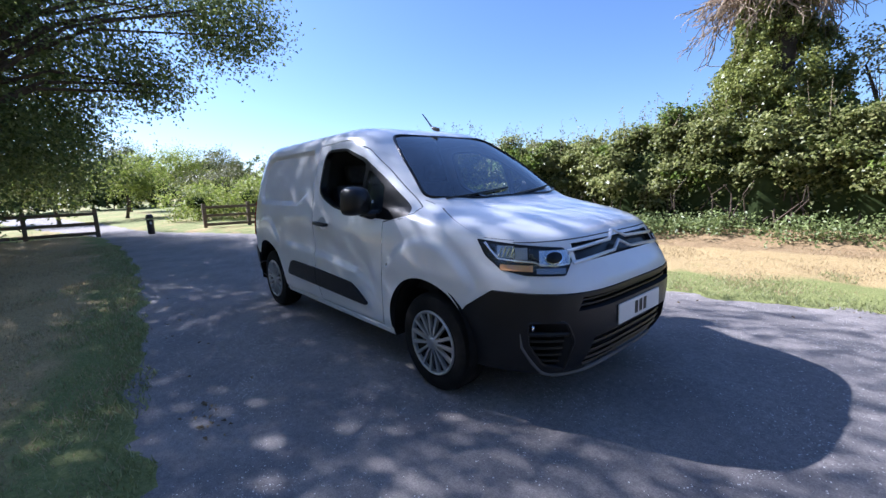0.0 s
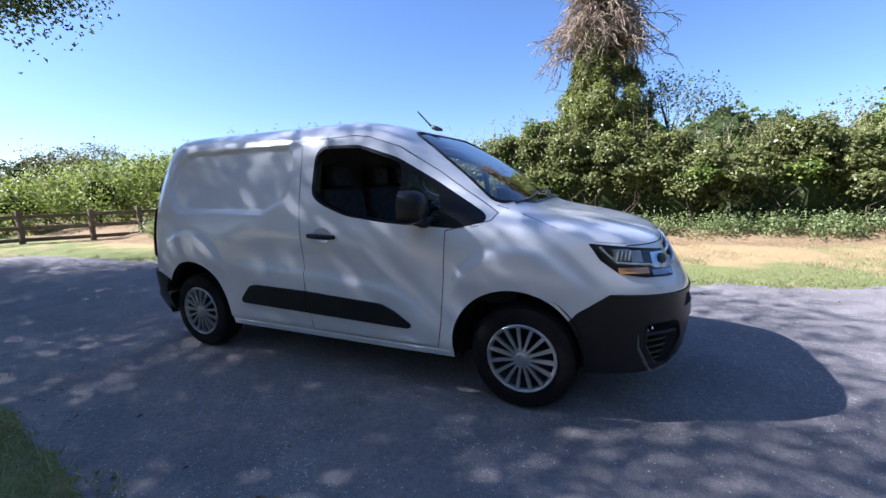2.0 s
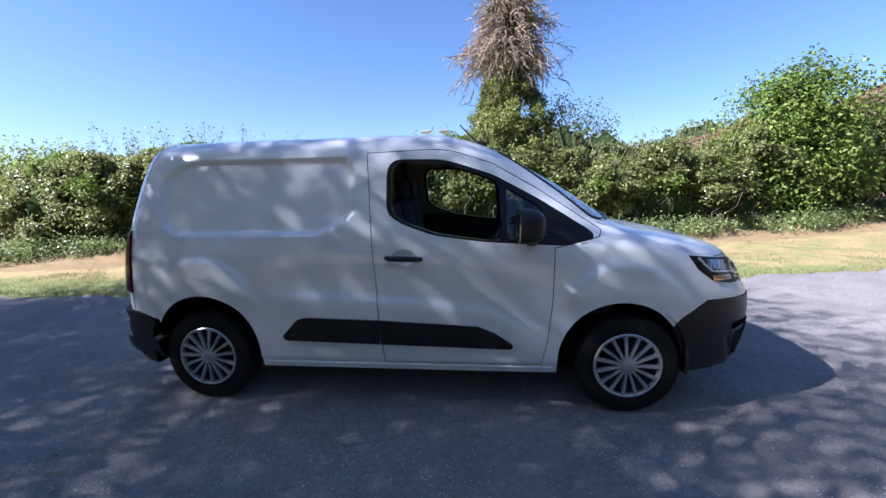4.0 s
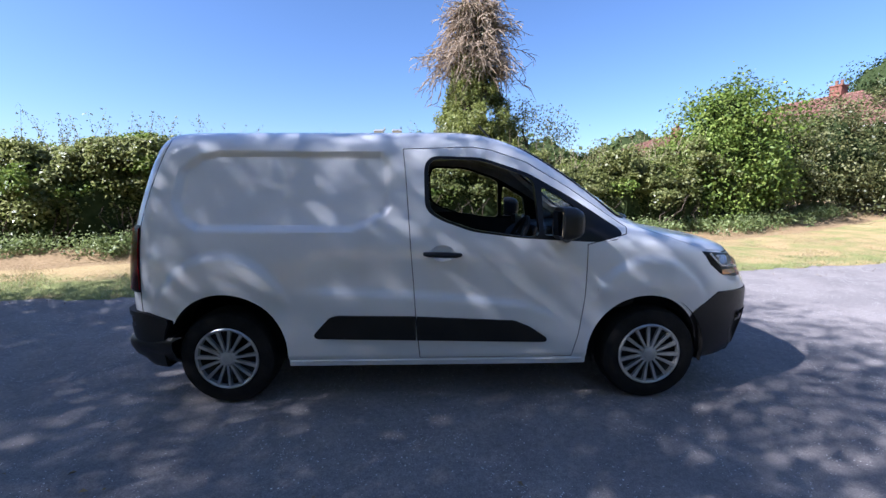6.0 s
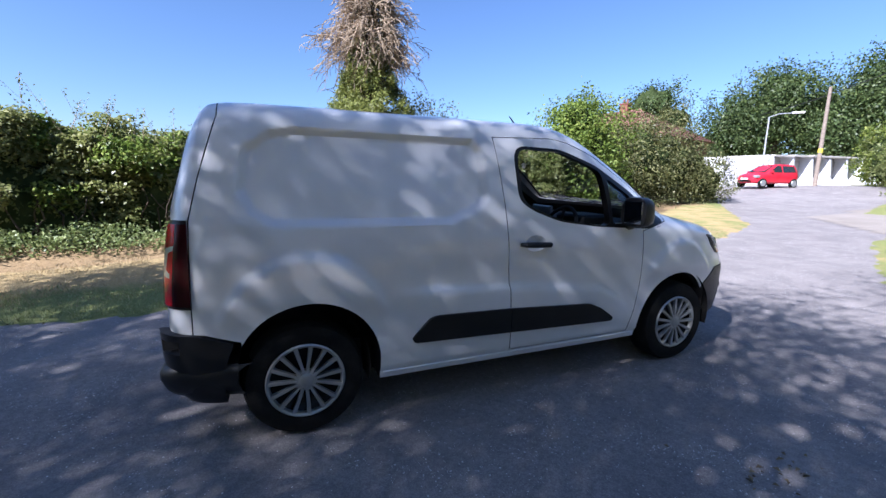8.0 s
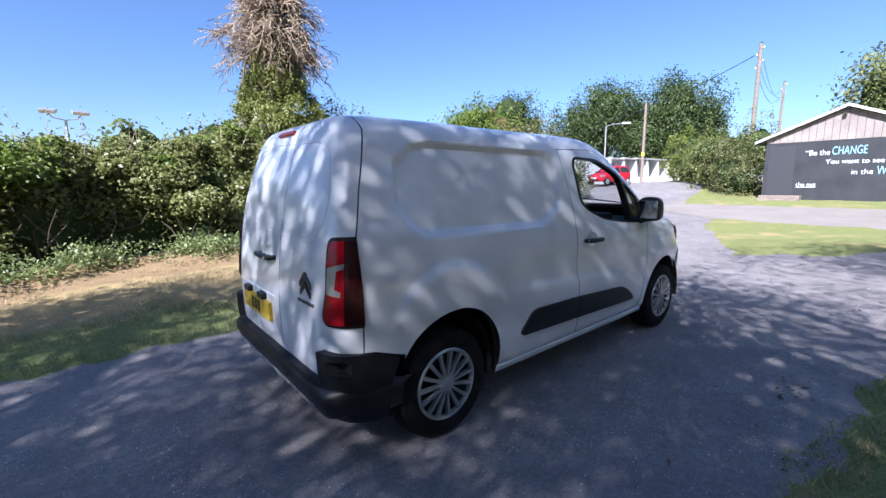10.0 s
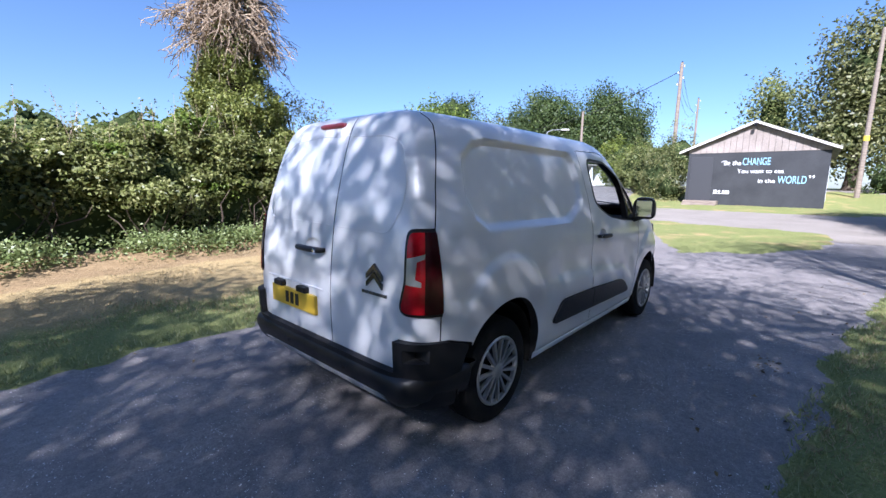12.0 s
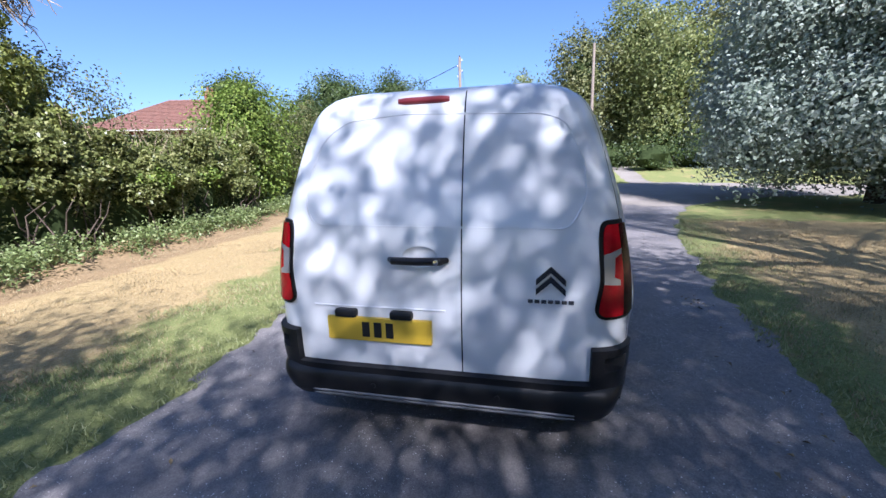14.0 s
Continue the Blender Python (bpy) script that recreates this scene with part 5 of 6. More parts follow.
    for k in (0.21, 0.27, 0.33):
        part("plate_mark", M().box((-0.6695, k - 0.019, 0.627), (-0.6672, k + 0.019, 0.702)), INK, rp)
    for y in (0.15, 0.43):
        part("plate_lamp", M().bev((-0.680, y - 0.055, 0.722), (-0.63, y + 0.055, 0.762), 0.012), PLASTIC, van, "black plate lamp")
    part("plate_recess_edge", M().tube([(float(rear_x(y, 0.775)) - 0.001, y, 0.772) for y in np.linspace(-0.06, 0.60, 12)], 0.006, 6), PAINT, van, smooth=True)
    # badge: two stacked chevrons and a bar for the unlettered maker's name
    for dz in (0.0, 0.048):
        ch = M()
        poly = [(-0.062, 0.0), (0.0, 0.056), (0.062, 0.0), (0.062, 0.026), (0.0, 0.084), (-0.062, 0.026)]
        ch.prism([(-0.525 + a, 0.868 + dz * 0.9 + b) for a, b in poly], float(rear_x(-0.525, 0.9)) - 0.010, float(rear_x(-0.525, 0.9)) + 0.004, yz)
        part("badge_chevron", ch, plain("dark chrome", (0.12, 0.12, 0.13), 0.15, 0.9), van, "dark chrome chevron", fix=True)
    bar_mat = plain("dark chrome bar", (0.2, 0.2, 0.21), 0.2, 0.8)
    for k in range(7):
        part("badge_bar", M().box((float(rear_x(-0.525, 0.84)) - 0.006, -0.622 + 0.0285 * k, 0.832), (float(rear_x(-0.525, 0.84)) + 0.004, -0.601 + 0.0285 * k, 0.847)), bar_mat, van)
    # tail lamps round the corners: black surround, red lens with a clear wedge in it
    lamp_shell = shell(np.arange(0.72, 1.28, 0.02), off=0.008, rel=False, ns=60, nb=24).mesh("lamp", [TRIM, INNER])
    lens_shell = shell(np.arange(0.72, 1.28, 0.02), off=0.013, rel=False, ns=60, nb=24).mesh("lens", [RED_LENS, INNER])
    fix_normals(lamp_shell)
    fix_normals(lens_shell)
    OUT = rounded([(0.705, 0.80), (0.735, 0.765), (1.0, 0.765), (1.0, 1.19), (0.722, 1.185), (0.715, 1.12), (0.728, 0.93)], 0.03)
    IN = rounded([(0.722, 0.80), (0.745, 0.78), (1.0, 0.78), (1.0, 1.172), (0.738, 1.168), (0.732, 1.12), (0.744, 0.93)], 0.022)
    WEDGE = [(0.60, 0.945), (0.76, 0.918), (0.812, 0.912), (0.812, 0.935), (0.785, 0.948), (0.785, 1.030), (0.812, 1.045), (0.812, 1.068), (0.76, 1.050), (0.60, 1.020)]

    def cut_lens(me, poly, s, op, mt):
        out = bool_mesh(me, [M().prism([(s * a, b) for a, b in poly], -1.0, -0.506, yz).mesh("c", [mt, mt])], op)
        out.materials.clear()
        out.materials.append(mt)
        out.polygons.foreach_set("material_index", [0] * len(out.polygons))
        finish(out, 0.6)
        return out

    for s in (-1, 1):
        lamp = part("tail_lamp", cut_lens(lamp_shell, OUT, s, "INTERSECT", TRIM), None, van, "red tail lamp with a clear middle")
        whole = cut_lens(lens_shell, IN, s, "INTERSECT", RED_LENS)
        red = cut_lens(whole.copy(), WEDGE, s, "DIFFERENCE", RED_LENS)
        clear = cut_lens(whole, WEDGE, s, "INTERSECT", CLEAR_PL)
        red.materials.append(DARK_RED)
        red.polygons.foreach_set("material_index", [1 if abs(p.normal.y) > 0.72 else 0 for p in red.polygons])
        part("red_lens", red, None, lamp)
        part("clear_lens", clear, None, lamp, "clear reversing lens")
    # windscreen
    sc = patch(grow(SCREEN_YZ, 0.012), lambda u, v: (float(front_x(u, v)) - 0.004, u, v), 22)
    part("windscreen", sc, SCREEN, van, "raked windscreen", smooth=True).visible_shadow = False
    edge_pts = [(float(front_x(u, v)) - 0.001, u, v) for u, v in SCREEN_YZ]
    part("windscreen_seal", M().tube(edge_pts + edge_pts[:1], 0.011, 6), TRIM, van, smooth=True)
    # headlamps
    t_, n_ = Vector((0.772, 0.635)), Vector((0.635, -0.772))
    HEAD = rounded([(-0.262, 0.995), (-0.02, 0.965), (0.20, 0.94), (0.245, 0.875), (0.205, 0.805), (0.0, 0.81), (-0.13, 0.835), (-0.215, 0.905)], 0.012)
    head_shell = shell(np.arange(0.74, 1.06, 0.016), off=0.004, rel=False, ns=50, nf=40).mesh("lamp", [TRIM, INNER])
    fix_normals(head_shell)
    for s in (-1, 1):
        def place(u, v, d, s=s):
            return (3.35 + t_.x * u + n_.x * d, -s * (-0.65 + t_.y * u + n_.y * d), v)
        hl = bool_mesh(head_shell, [M().prism(HEAD, -0.12, 0.3, place).mesh("c", [TRIM, INNER])], "INTERSECT")
        hl.materials.clear()
        hl.materials.append(TRIM)
        hl.materials.append(TRIM)
        finish(hl, 0.5)
        lamp = part("headlamp", hl, None, van, "clear wraparound headlamp with amber lower strip")

        def on(u, v, off, s=s):
            """Where the line through u, v meets the skin."""
            best = None
            for d in np.linspace(-0.12, 0.2, 161):
                x, y, z = place(u, v, d)
                if x > front_x(y, v, off):
                    best = (x, y, z)
                    break
            return best or place(u, v, 0.1)
        inner = grow(HEAD, -0.014)
        part("lens", patch(inner, lambda u, v: on(u, v, 0.012), 10), LENS, lamp, smooth=True).visible_shadow = False
        for (u0, u1, z0, z1, mt, nm) in ((-0.150, -0.060, 0.896, 0.958, LAMP_GREY, "bezel"), (-0.055, 0.010, 0.890, 0.950, STEEL, "reflector"), (0.070, 0.222, 0.862, 0.936, LAMP_SILVER, "reflector"), (-0.135, 0.035, 0.832, 0.862, AMBER, "indicator"), (0.055, 0.205, 0.822, 0.848, LAMP_GREY, "lower_reflector")):
            rows = [[on(u, v + 0.03 * (0.0 - u), 0.0065 + 0.002 * (nm in ("reflector", "indicator"))) for u in np.linspace(u0, u1, 8)] for v in np.linspace(z0, z1, 5)]
            part(nm, M().grid(rows), mt, lamp, "amber indicator strip" if mt is AMBER else "", smooth=True)
        for k in range(4):
            u = -0.142 + 0.022 * k
            part("reflector_fin", M().tube([on(u, 0.905, 0.011), on(u + 0.018, 0.952, 0.011)], 0.0045, 6), CHROME, lamp, smooth=True)
        for q, off, mt, nm in ((1.0, 0.0105, CHROME, "projector_ring"), (0.86, 0.0125, TRIM, "projector")):
            disc = [[on(0.148 + q * f * 0.050 * math.cos(a), 0.896 + q * f * 0.033 * math.sin(a), off + 0.006 * (1 - f * f)) for a in np.linspace(0, 2 * math.pi, 25)] for f in (1.0, 0.8, 0.5, 0.03)]
            part(nm, M().grid(disc), mt, lamp, "round projector lens" if mt is TRIM else "", smooth=True)
        drl = [on(u, v, 0.012) for u, v in ((-0.215, 0.978), (-0.185, 0.940), (-0.140, 0.894), (-0.05, 0.884), (0.045, 0.876), (0.075, 0.862), (0.15, 0.856), (0.222, 0.862), (0.228, 0.90))]
        part("light_guide", M().tube(drl, 0.0075, 6), LAMP_SILVER, lamp, smooth=True)
    # grille: two chrome lines that rise into chevrons
    back = M().grid([[(float(front_x(y, z)) - 0.035, y, z) for y in np.linspace(-0.50, 0.50, 21)] for z in (0.85, 0.88, 0.92, 0.965)])
    part("grille_back", back, TRIM, van, "black grille slot", smooth=True)
    for zb, zt in ((0.940, 0.045), (0.880, 0.045)):
        pts = []
        for y in np.linspace(-0.50, 0.50, 61):
            rise = max(0.0, 1 - abs(y) / 0.10) * zt
            z = zb + rise - 0.02 * (abs(y) / 0.5) ** 2
            pts.append((float(front_x(y, z)) + 0.004, y, z))
        part("grille_bar", M().tube(pts, 0.010, 8), SATIN, van, "chrome bar rising to a chevron", smooth=True)
    # mirrors
    for s in (-1, 1):
        mir = part("door_mirror", mirror_shell(pose(2.165, s * 0.985, 1.195, 0, 0, -8 * s)), PLASTIC, van, "black door mirror", smooth=True)
        part("mirror_arm", M().tube([(2.22, s * 0.83, 1.10), (2.19, s * 0.90, 1.105), (2.17, s * 0.96, 1.125)], [0.04, 0.034, 0.03], 10), PLASTIC, mir, smooth=True)
        part("mirror_base", M().bev((2.16, s * 0.835 - 0.018, 1.065), (2.34, s * 0.835 + 0.018, 1.13), 0.014), PLASTIC, mir, smooth=True)
        part("mirror_glass", M().bev((-0.004, -0.066, -0.064), (0.004, 0.066, 0.084), 0.003, m=pose(2.106, s * 0.994, 1.19, 0, 0, -8 * s)), MIRROR, mir, "mirror glass")
    # aerial
    part("aerial", M().tube([(1.93, 0, 1.752), (1.88, 0, 1.768), (1.85, 0, 1.778), (1.835, 0, 1.786)], [0.012, 0.020, 0.016, 0.008], 10).tube([(1.84, 0, 1.783), (1.715, 0, 1.915)], [0.0075, 0.005], 8), PLASTIC, van, "short black roof aerial", smooth=True)
    # wheels: tyre, dark dish, fifteen-spoke silver trim
    tyre = [(0.185, -0.095), (0.205, -0.098), (0.27, -0.105), (0.300, -0.095), (0.312, -0.075), (0.3155, -0.03), (0.3155, 0.03), (0.312, 0.075), (0.300, 0.095), (0.27, 0.105), (0.225, 0.104), (0.205, 0.098), (0.19, 0.090)]
    tyre_me = M().lathe(tyre, 64)
    rib_me = M().lathe([(0.3152, -0.005), (0.3175, -0.003), (0.3175, 0.003), (0.3152, 0.005)], 64).mesh("tread_rib", [RUBBER], True)
    tyre_me = tyre_me.mesh("tyre", [RUBBER], True)
    fix_normals(tyre_me)
    dish_me = M().lathe([(0.0, 0.045), (0.12, 0.045), (0.175, 0.06), (0.198, 0.085), (0.200, 0.098)], 48).mesh("dish", [TRIM], True)
    ring_me = M().lathe([(0.183, 0.085), (0.188, 0.104), (0.200, 0.110), (0.207, 0.104), (0.206, 0.09)], 60).mesh("trim_ring", [SILVER], True)
    cap_me = M().lathe([(0.0, 0.113), (0.020, 0.112), (0.034, 0.109), (0.040, 0.104), (0.058, 0.099), (0.062, 0.08)], 40).mesh("hub_cap", [SILVER], True)
    sp = M()
    sp.add([(0.040, -0.008, 0.084), (0.040, 0.008, 0.084), (0.190, 0.0125, 0.088), (0.190, -0.0125, 0.088), (0.040, -0.0065, 0.104), (0.040, 0.0065, 0.104), (0.192, 0.0105, 0.1085), (0.192, -0.0105, 0.1085)],
           [(0, 3, 2, 1), (4, 5, 6, 7), (0, 1, 5, 4), (1, 2, 6, 5), (2, 3, 7, 6), (3, 0, 4, 7)])
    spoke_me = sp.mesh("spoke", [SILVER])
    for cx, s in ((0.0, -1), (2.785, -1), (0.0, 1), (2.785, 1)):
        wheel = part("wheel", tyre_me, None, van, "black tyre with a silver multi-spoke trim", at=pose(cx, s * 0.768, 0.315) @ pose(0, 0, 0, -90 * s, 0, 0) @ pose(0, 0, 0, 0, 0, 9 + 31 * cx))
        part("dish", dish_me, None, wheel)
        part("trim_ring", ring_me, None, wheel)
        for g in (-0.045, -0.015, 0.015, 0.045):
            part("tread_rib", rib_me, None, wheel, at=pose(0, 0, g))
        part("hub_cap", cap_me, None, wheel)
        for k in range(15):
            part("spoke", spoke_me, None, wheel, at=pose(0, 0, 0, 0, 0, 24 * k))
        # inside of the arch
        lin = M().grid([[(cx - 0.02 + 0.37 * math.cos(a), s * y, 0.36 + 0.375 * math.sin(a)) for a in np.linspace(-0.25, math.pi + 0.25, 20)] for y in (0.60, 0.70, 0.80, 0.88)])
        part("arch_lining", lin, RUBBER, van, smooth=True)
    # underside
    part("underbody", M().bev((-0.5, -0.60, 0.19), (3.35, 0.60, 0.30), 0.03), RUBBER, van)
    # cab: bulkhead, floor, seats, dashboard, wheel
    part("bulkhead", M().prism([(-0.80, 0.42), (0.80, 0.42), (0.80, 1.0), (0.70, 1.5), (0.60, 1.69), (-0.60, 1.69), (-0.70, 1.5), (-0.80, 1.0)], 1.08, 1.11, yz), INNER, van, "dark load bulkhead", fix=True)
    for y, w in ((-0.40, 0.25), (0.16, 0.22), (0.56, 0.19)):
        seat = part("seat", M().bev((1.30, y - w, 0.55), (1.82, y + w, 0.74), 0.06, segs=3), FABRIC, van, "dark grey cab seat", smooth=True)
        part("seat_back", M().bev((-0.07, -w, 0), (0.07, w, 0.62), 0.05, segs=3, m=pose(1.27, y, 0.70, 0, -8, 0)), FABRIC, seat, smooth=True)
        part("headrest", M().bev((-0.05, -0.12, 0), (0.05, 0.12, 0.17), 0.04, segs=3, m=pose(1.20, y, 1.33, 0, -6, 0)), FABRIC, seat, smooth=True)
    dash = part("dashboard", M().prism(rounded([(2.06, 0.72), (2.08, 0.98), (2.20, 1.07), (2.45, 1.10), (2.72, 1.09), (2.72, 0.60), (2.2, 0.6)], 0.05), -0.74, 0.74, xz), INNER, van, "dark grey dashboard", smooth=True, fix=True)
    part("instrument_hood", M().bev((2.06, -0.56, 1.03), (2.36, -0.22, 1.145), 0.045, segs=3), INNER, dash, smooth=True)
    part("centre_screen", M().bev((2.055, -0.16, 1.02), (2.085, 0.10, 1.19), 0.012), plain("grey screen", (0.25, 0.27, 0.29), 0.15), dash, "small grey centre screen")
    R = pose(1.965, -0.39, 1.03, 0, -62, 0)
    ring = [R @ Vector((0.185 * math.cos(a), 0.185 * math.sin(a), 0)) for a in np.linspace(0, 2 * math.pi, 41)]
    sw = part("steering_wheel", M().tube(ring, 0.015, 8), INNER, van, "black steering wheel", smooth=True)
    part("wheel_hub", M().bev((-0.06, -0.065, -0.02), (0.05, 0.065, 0.02), 0.015, m=R), INNER, sw, smooth=True)
    for a in (0.15, 2.99, 4.71):
        part("wheel_spoke", M().tube([R @ Vector((0.04 * math.cos(a), 0.04 * math.sin(a), 0)), R @ Vector((0.18 * math.cos(a), 0.18 * math.sin(a), 0))], 0.013, 6), INNER, sw)
    part("steering_column", M().tube([R @ Vector((0, 0, -0.01)), R @ Vector((0, 0, -0.30))], 0.045, 10), INNER, sw, smooth=True)
    # wipers
    for y0, y1 in ((-0.62, -0.02), (0.0, 0.55)):
        part("wiper", M().tube([(float(front_x(y, 1.205 + 0.012 * k)) + 0.014, y, 1.205 + 0.012 * k) for k, y in enumerate(np.linspace(y0, y1, 5) * 1.0)], 0.007, 5), TRIM, van)
    return van


def _join(ms):
    out = M()
    for m in ms:
        out.add(m.v, m.f)
    out.mi = [1] * len(out.f)
    return out


build_van()


# ---- what stands round the drive ----
def text_mesh(body, size, mat):
    cu = bpy.data.curves.new("lettering", "FONT")
    cu.body, cu.size, cu.extrude, cu.align_x = body, size, 0.004, "LEFT"
    ob = bpy.data.objects.new("lettering", cu)
    scene.collection.objects.link(ob)
    me = bpy.data.meshes.new_from_object(ob.evaluated_get(bpy.context.evaluated_depsgraph_get()))
    bpy.data.objects.remove(ob)
    me.materials.clear()
    me.materials.append(mat)
    return me


def letters(me, mat):
    """The letters of a word as meshes of their own: pieces that overlap along the line belong together."""
    n = len(me.vertices)
    co = np.array([q.co for q in me.vertices])
    root = list(range(n))

    def find(i):
        while root[i] != i:
            root[i] = root[root[i]]
            i = root[i]
        return i
    for e in me.edges:
        a, b = find(e.vertices[0]), find(e.vertices[1])
        root[a] = b
    ids = np.array([find(i) for i in range(n)])
    spans = sorted((co[ids == k, 0].min(), co[ids == k, 0].max(), [k]) for k in set(ids.tolist()))
    merged = []
    for lo, hi, ks in spans:
        if merged and lo < merged[-1][1] - 0.35 * min(hi - lo, merged[-1][1] - merged[-1][0]):
            merged[-1][1] = max(hi, merged[-1][1])
            merged[-1][2] += ks
        else:
            merged.append([lo, hi, list(ks)])
    out = []
    for lo, hi, ks in merged:
        keep = np.flatnonzero(np.isin(ids, ks))
        new_at = {int(v): i for i, v in enumerate(keep)}
        faces = [tuple(new_at[v] for v in f.vertices) for f in me.polygons if f.vertices[0] in new_at]
        out.append(M().add([tuple(co[v]) for v in keep], faces).mesh("letter", [mat]))
    return out


def build_fence(posts, label, group):
    ob = thing("fence", label, "fence", group=group, at=pose(0, 0, 0))
    r = random.Random(3)
    for x, y in posts:
        z = gzf(x, y)
        part("post", M().bev((-0.055, -0.055, -0.1), (0.055, 0.055, 0.90 + r.uniform(-0.02, 0.02)), 0.012, m=pose(x, y, z, r.uniform(-1.5, 1.5), r.uniform(-1.5, 1.5), r.uniform(-10, 10))), WOOD, ob)
    for (x0, y0), (x1, y1) in zip(posts, posts[1:]):
        L, a = math.hypot(x1 - x0, y1 - y0), math.degrees(math.atan2(y1 - y0, x1 - x0))
        for h in (0.14, 0.45, 0.76):
            part("rail", M().bev((-0.04, -0.018, -0.05), (L + 0.04, 0.018, 0.05), 0.008, m=pose(x0, y0, h, 0, r.uniform(-0.6, 0.6), a)), WOOD, ob)


build_fence([(-12.1, 0.88), (-11.5, 2.2), (-10.4, 3.3), (-9.75, 4.2), (-8.9, 5.1), (-8.0, 6.0)], "weathered post and rail fence beside the drive", "drive fences")
build_fence([(-12.6, -2.1), (-13.0, -3.8), (-13.3, -5.5), (-13.6, -7.2)], "weathered post and rail fence under the trees", "drive fences")


def build_bin():
    ob = thing("litter_bin", "black upright litter bin with a white mark on its front", "bin", at=pose(-12.0, -0.75, 0) @ Matrix.Diagonal((0.55, 0.55, 0.78, 1)))
    part("bin_body", M().lathe([(0.0, 0.0), (0.17, 0.0), (0.18, 0.03), (0.19, 0.58), (0.17, 0.60)], 20), BIN_BLACK, ob, smooth=True)
    part("bin_hood", M().lathe([(0.20, 0.66), (0.20, 0.74), (0.15, 0.82), (0.0, 0.85)], 20), BIN_BLACK, ob, smooth=True)
    for k in range(4):
        a = math.pi / 2 * k + 0.4
        part("hood_strut", M().tube([(0.18 * math.cos(a), 0.18 * math.sin(a), 0.57), (0.18 * math.cos(a), 0.18 * math.sin(a), 0.68)], 0.012, 5), BIN_BLACK, ob)
    part("bin_mark", M().bev((0.188, -0.05, 0.42), (0.198, 0.05, 0.53), 0.004), WHITE_P, ob, "plain white panel")


build_bin()


def build_hut():
    X, y0, y1, zb, ze, za = 24.8, -2.5, 3.35, 0.40, 3.35, 4.62
    ym = (y0 + y1) / 2 + 0.05
    ob = thing("community_hut", "low gabled hut with a black painted mural wall", "hut", at=pose(0, 0, 0))
    L = 9.0
    part("front_wall", M().prism([(y0, zb), (y1, zb), (y1, ze - 0.12), (y0, ze - 0.12)], X, X + 0.2, yz), HUT_BLACK, ob, "black painted wall", fix=True)
    # boarded gable
    n = 22
    for k in range(n):
        a, b = y0 + (y1 - y0) * k / n, y0 + (y1 - y0) * (k + 1) / n
        top = lambda y: ze + (za - ze) * (1 - abs(y - ym) / ((y1 - y0) / 2 + 0.05))
        part("gable_board", M().prism([(a + 0.006, ze - 0.115), (b - 0.006, ze - 0.115), (b - 0.006, top(b)), (a + 0.006, top(a))], X - 0.012 - 0.004 * (k % 2), X + 0.12, yz), CLADDING, ob, fix=True)
    for y in (y0, y1 - 0.2):
        part("side_wall", M().box((X + 0.2, y, zb), (X + L, y + 0.2, ze)), CLADDING if y > 0 else RENDER_W, ob)
    part("rear_wall", M().box((X + L - 0.2, y0 + 0.2, zb), (X + L, y1 - 0.2, ze)), CLADDING, ob)
    over = 0.38
    for s in (-1, 1):
        ye = ym + s * ((y1 - y0) / 2 + over)
        zz = ze - (za - ze) * over / ((y1 - y0) / 2)
        part("roof_slope", M().add([(X - 0.25, ym, za + 0.14), (X + L + 0.25, ym, za + 0.14), (X + L + 0.25, ye, zz + 0.14), (X - 0.25, ye, zz + 0.14), (X - 0.25, ym, za + 0.04), (X + L + 0.25, ym, za + 0.04), (X + L + 0.25, ye, zz + 0.04), (X - 0.25, ye, zz + 0.04)],
                                   [(0, 1, 2, 3), (4, 7, 6, 5), (0, 3, 7, 4), (1, 5, 6, 2), (2, 6, 7, 3), (0, 4, 5, 1)]), ROOFING, ob, fix=True)
        part("bargeboard", M().add([(X - 0.29, ym, za + 0.16), (X - 0.29, ye, zz + 0.16), (X - 0.29, ye, zz + 0.03), (X - 0.29, ym, za + 0.03), (X - 0.25, ym, za + 0.16), (X - 0.25, ye, zz + 0.16), (X - 0.25, ye, zz + 0.03), (X - 0.25, ym, za + 0.03)],
                                   [(0, 1, 2, 3), (4, 7, 6, 5), (0, 4, 5, 1), (1, 5, 6, 2), (2, 6, 7, 3), (3, 7, 4, 0)]), FASCIA, ob, "pale bargeboard", fix=True)
    part("hut_door", M().bev((X - 0.03, 2.15, zb + 0.30), (X + 0.02, 3.2, ze - 0.3), 0.01), plain("charcoal door paint", (0.035, 0.036, 0.04), 0.6), ob, "charcoal flush door")
    part("door_step", M().bev((X - 0.55, 1.75, zb - 0.1), (X - 0.02, 3.35, zb + 0.30), 0.02), POLE, ob, "weathered timber step")
    part("door_step", M().bev((X - 0.85, 1.75, zb - 0.1), (X - 0.56, 3.35, zb + 0.14), 0.02), POLE, ob)
    part("apex_lamp", M().bev((X - 0.42, ym - 0.06, za - 0.16), (X - 0.29, ym + 0.06, za + 0.02), 0.02), TRIM, ob)
    for k in range(6):
        part("side_mural", M().bev((X + 0.5 + 0.9 * k, y0 - 0.015, zb + 0.4 + 0.2 * (k % 2)), (X + 1.2 + 0.9 * k, y0 - 0.001, zb + 2.3 - 0.25 * (k % 3)), 0.005), (WHITE_P, BLUE_P, HUT_BLACK)[k % 3], ob, "painted side mural patch")
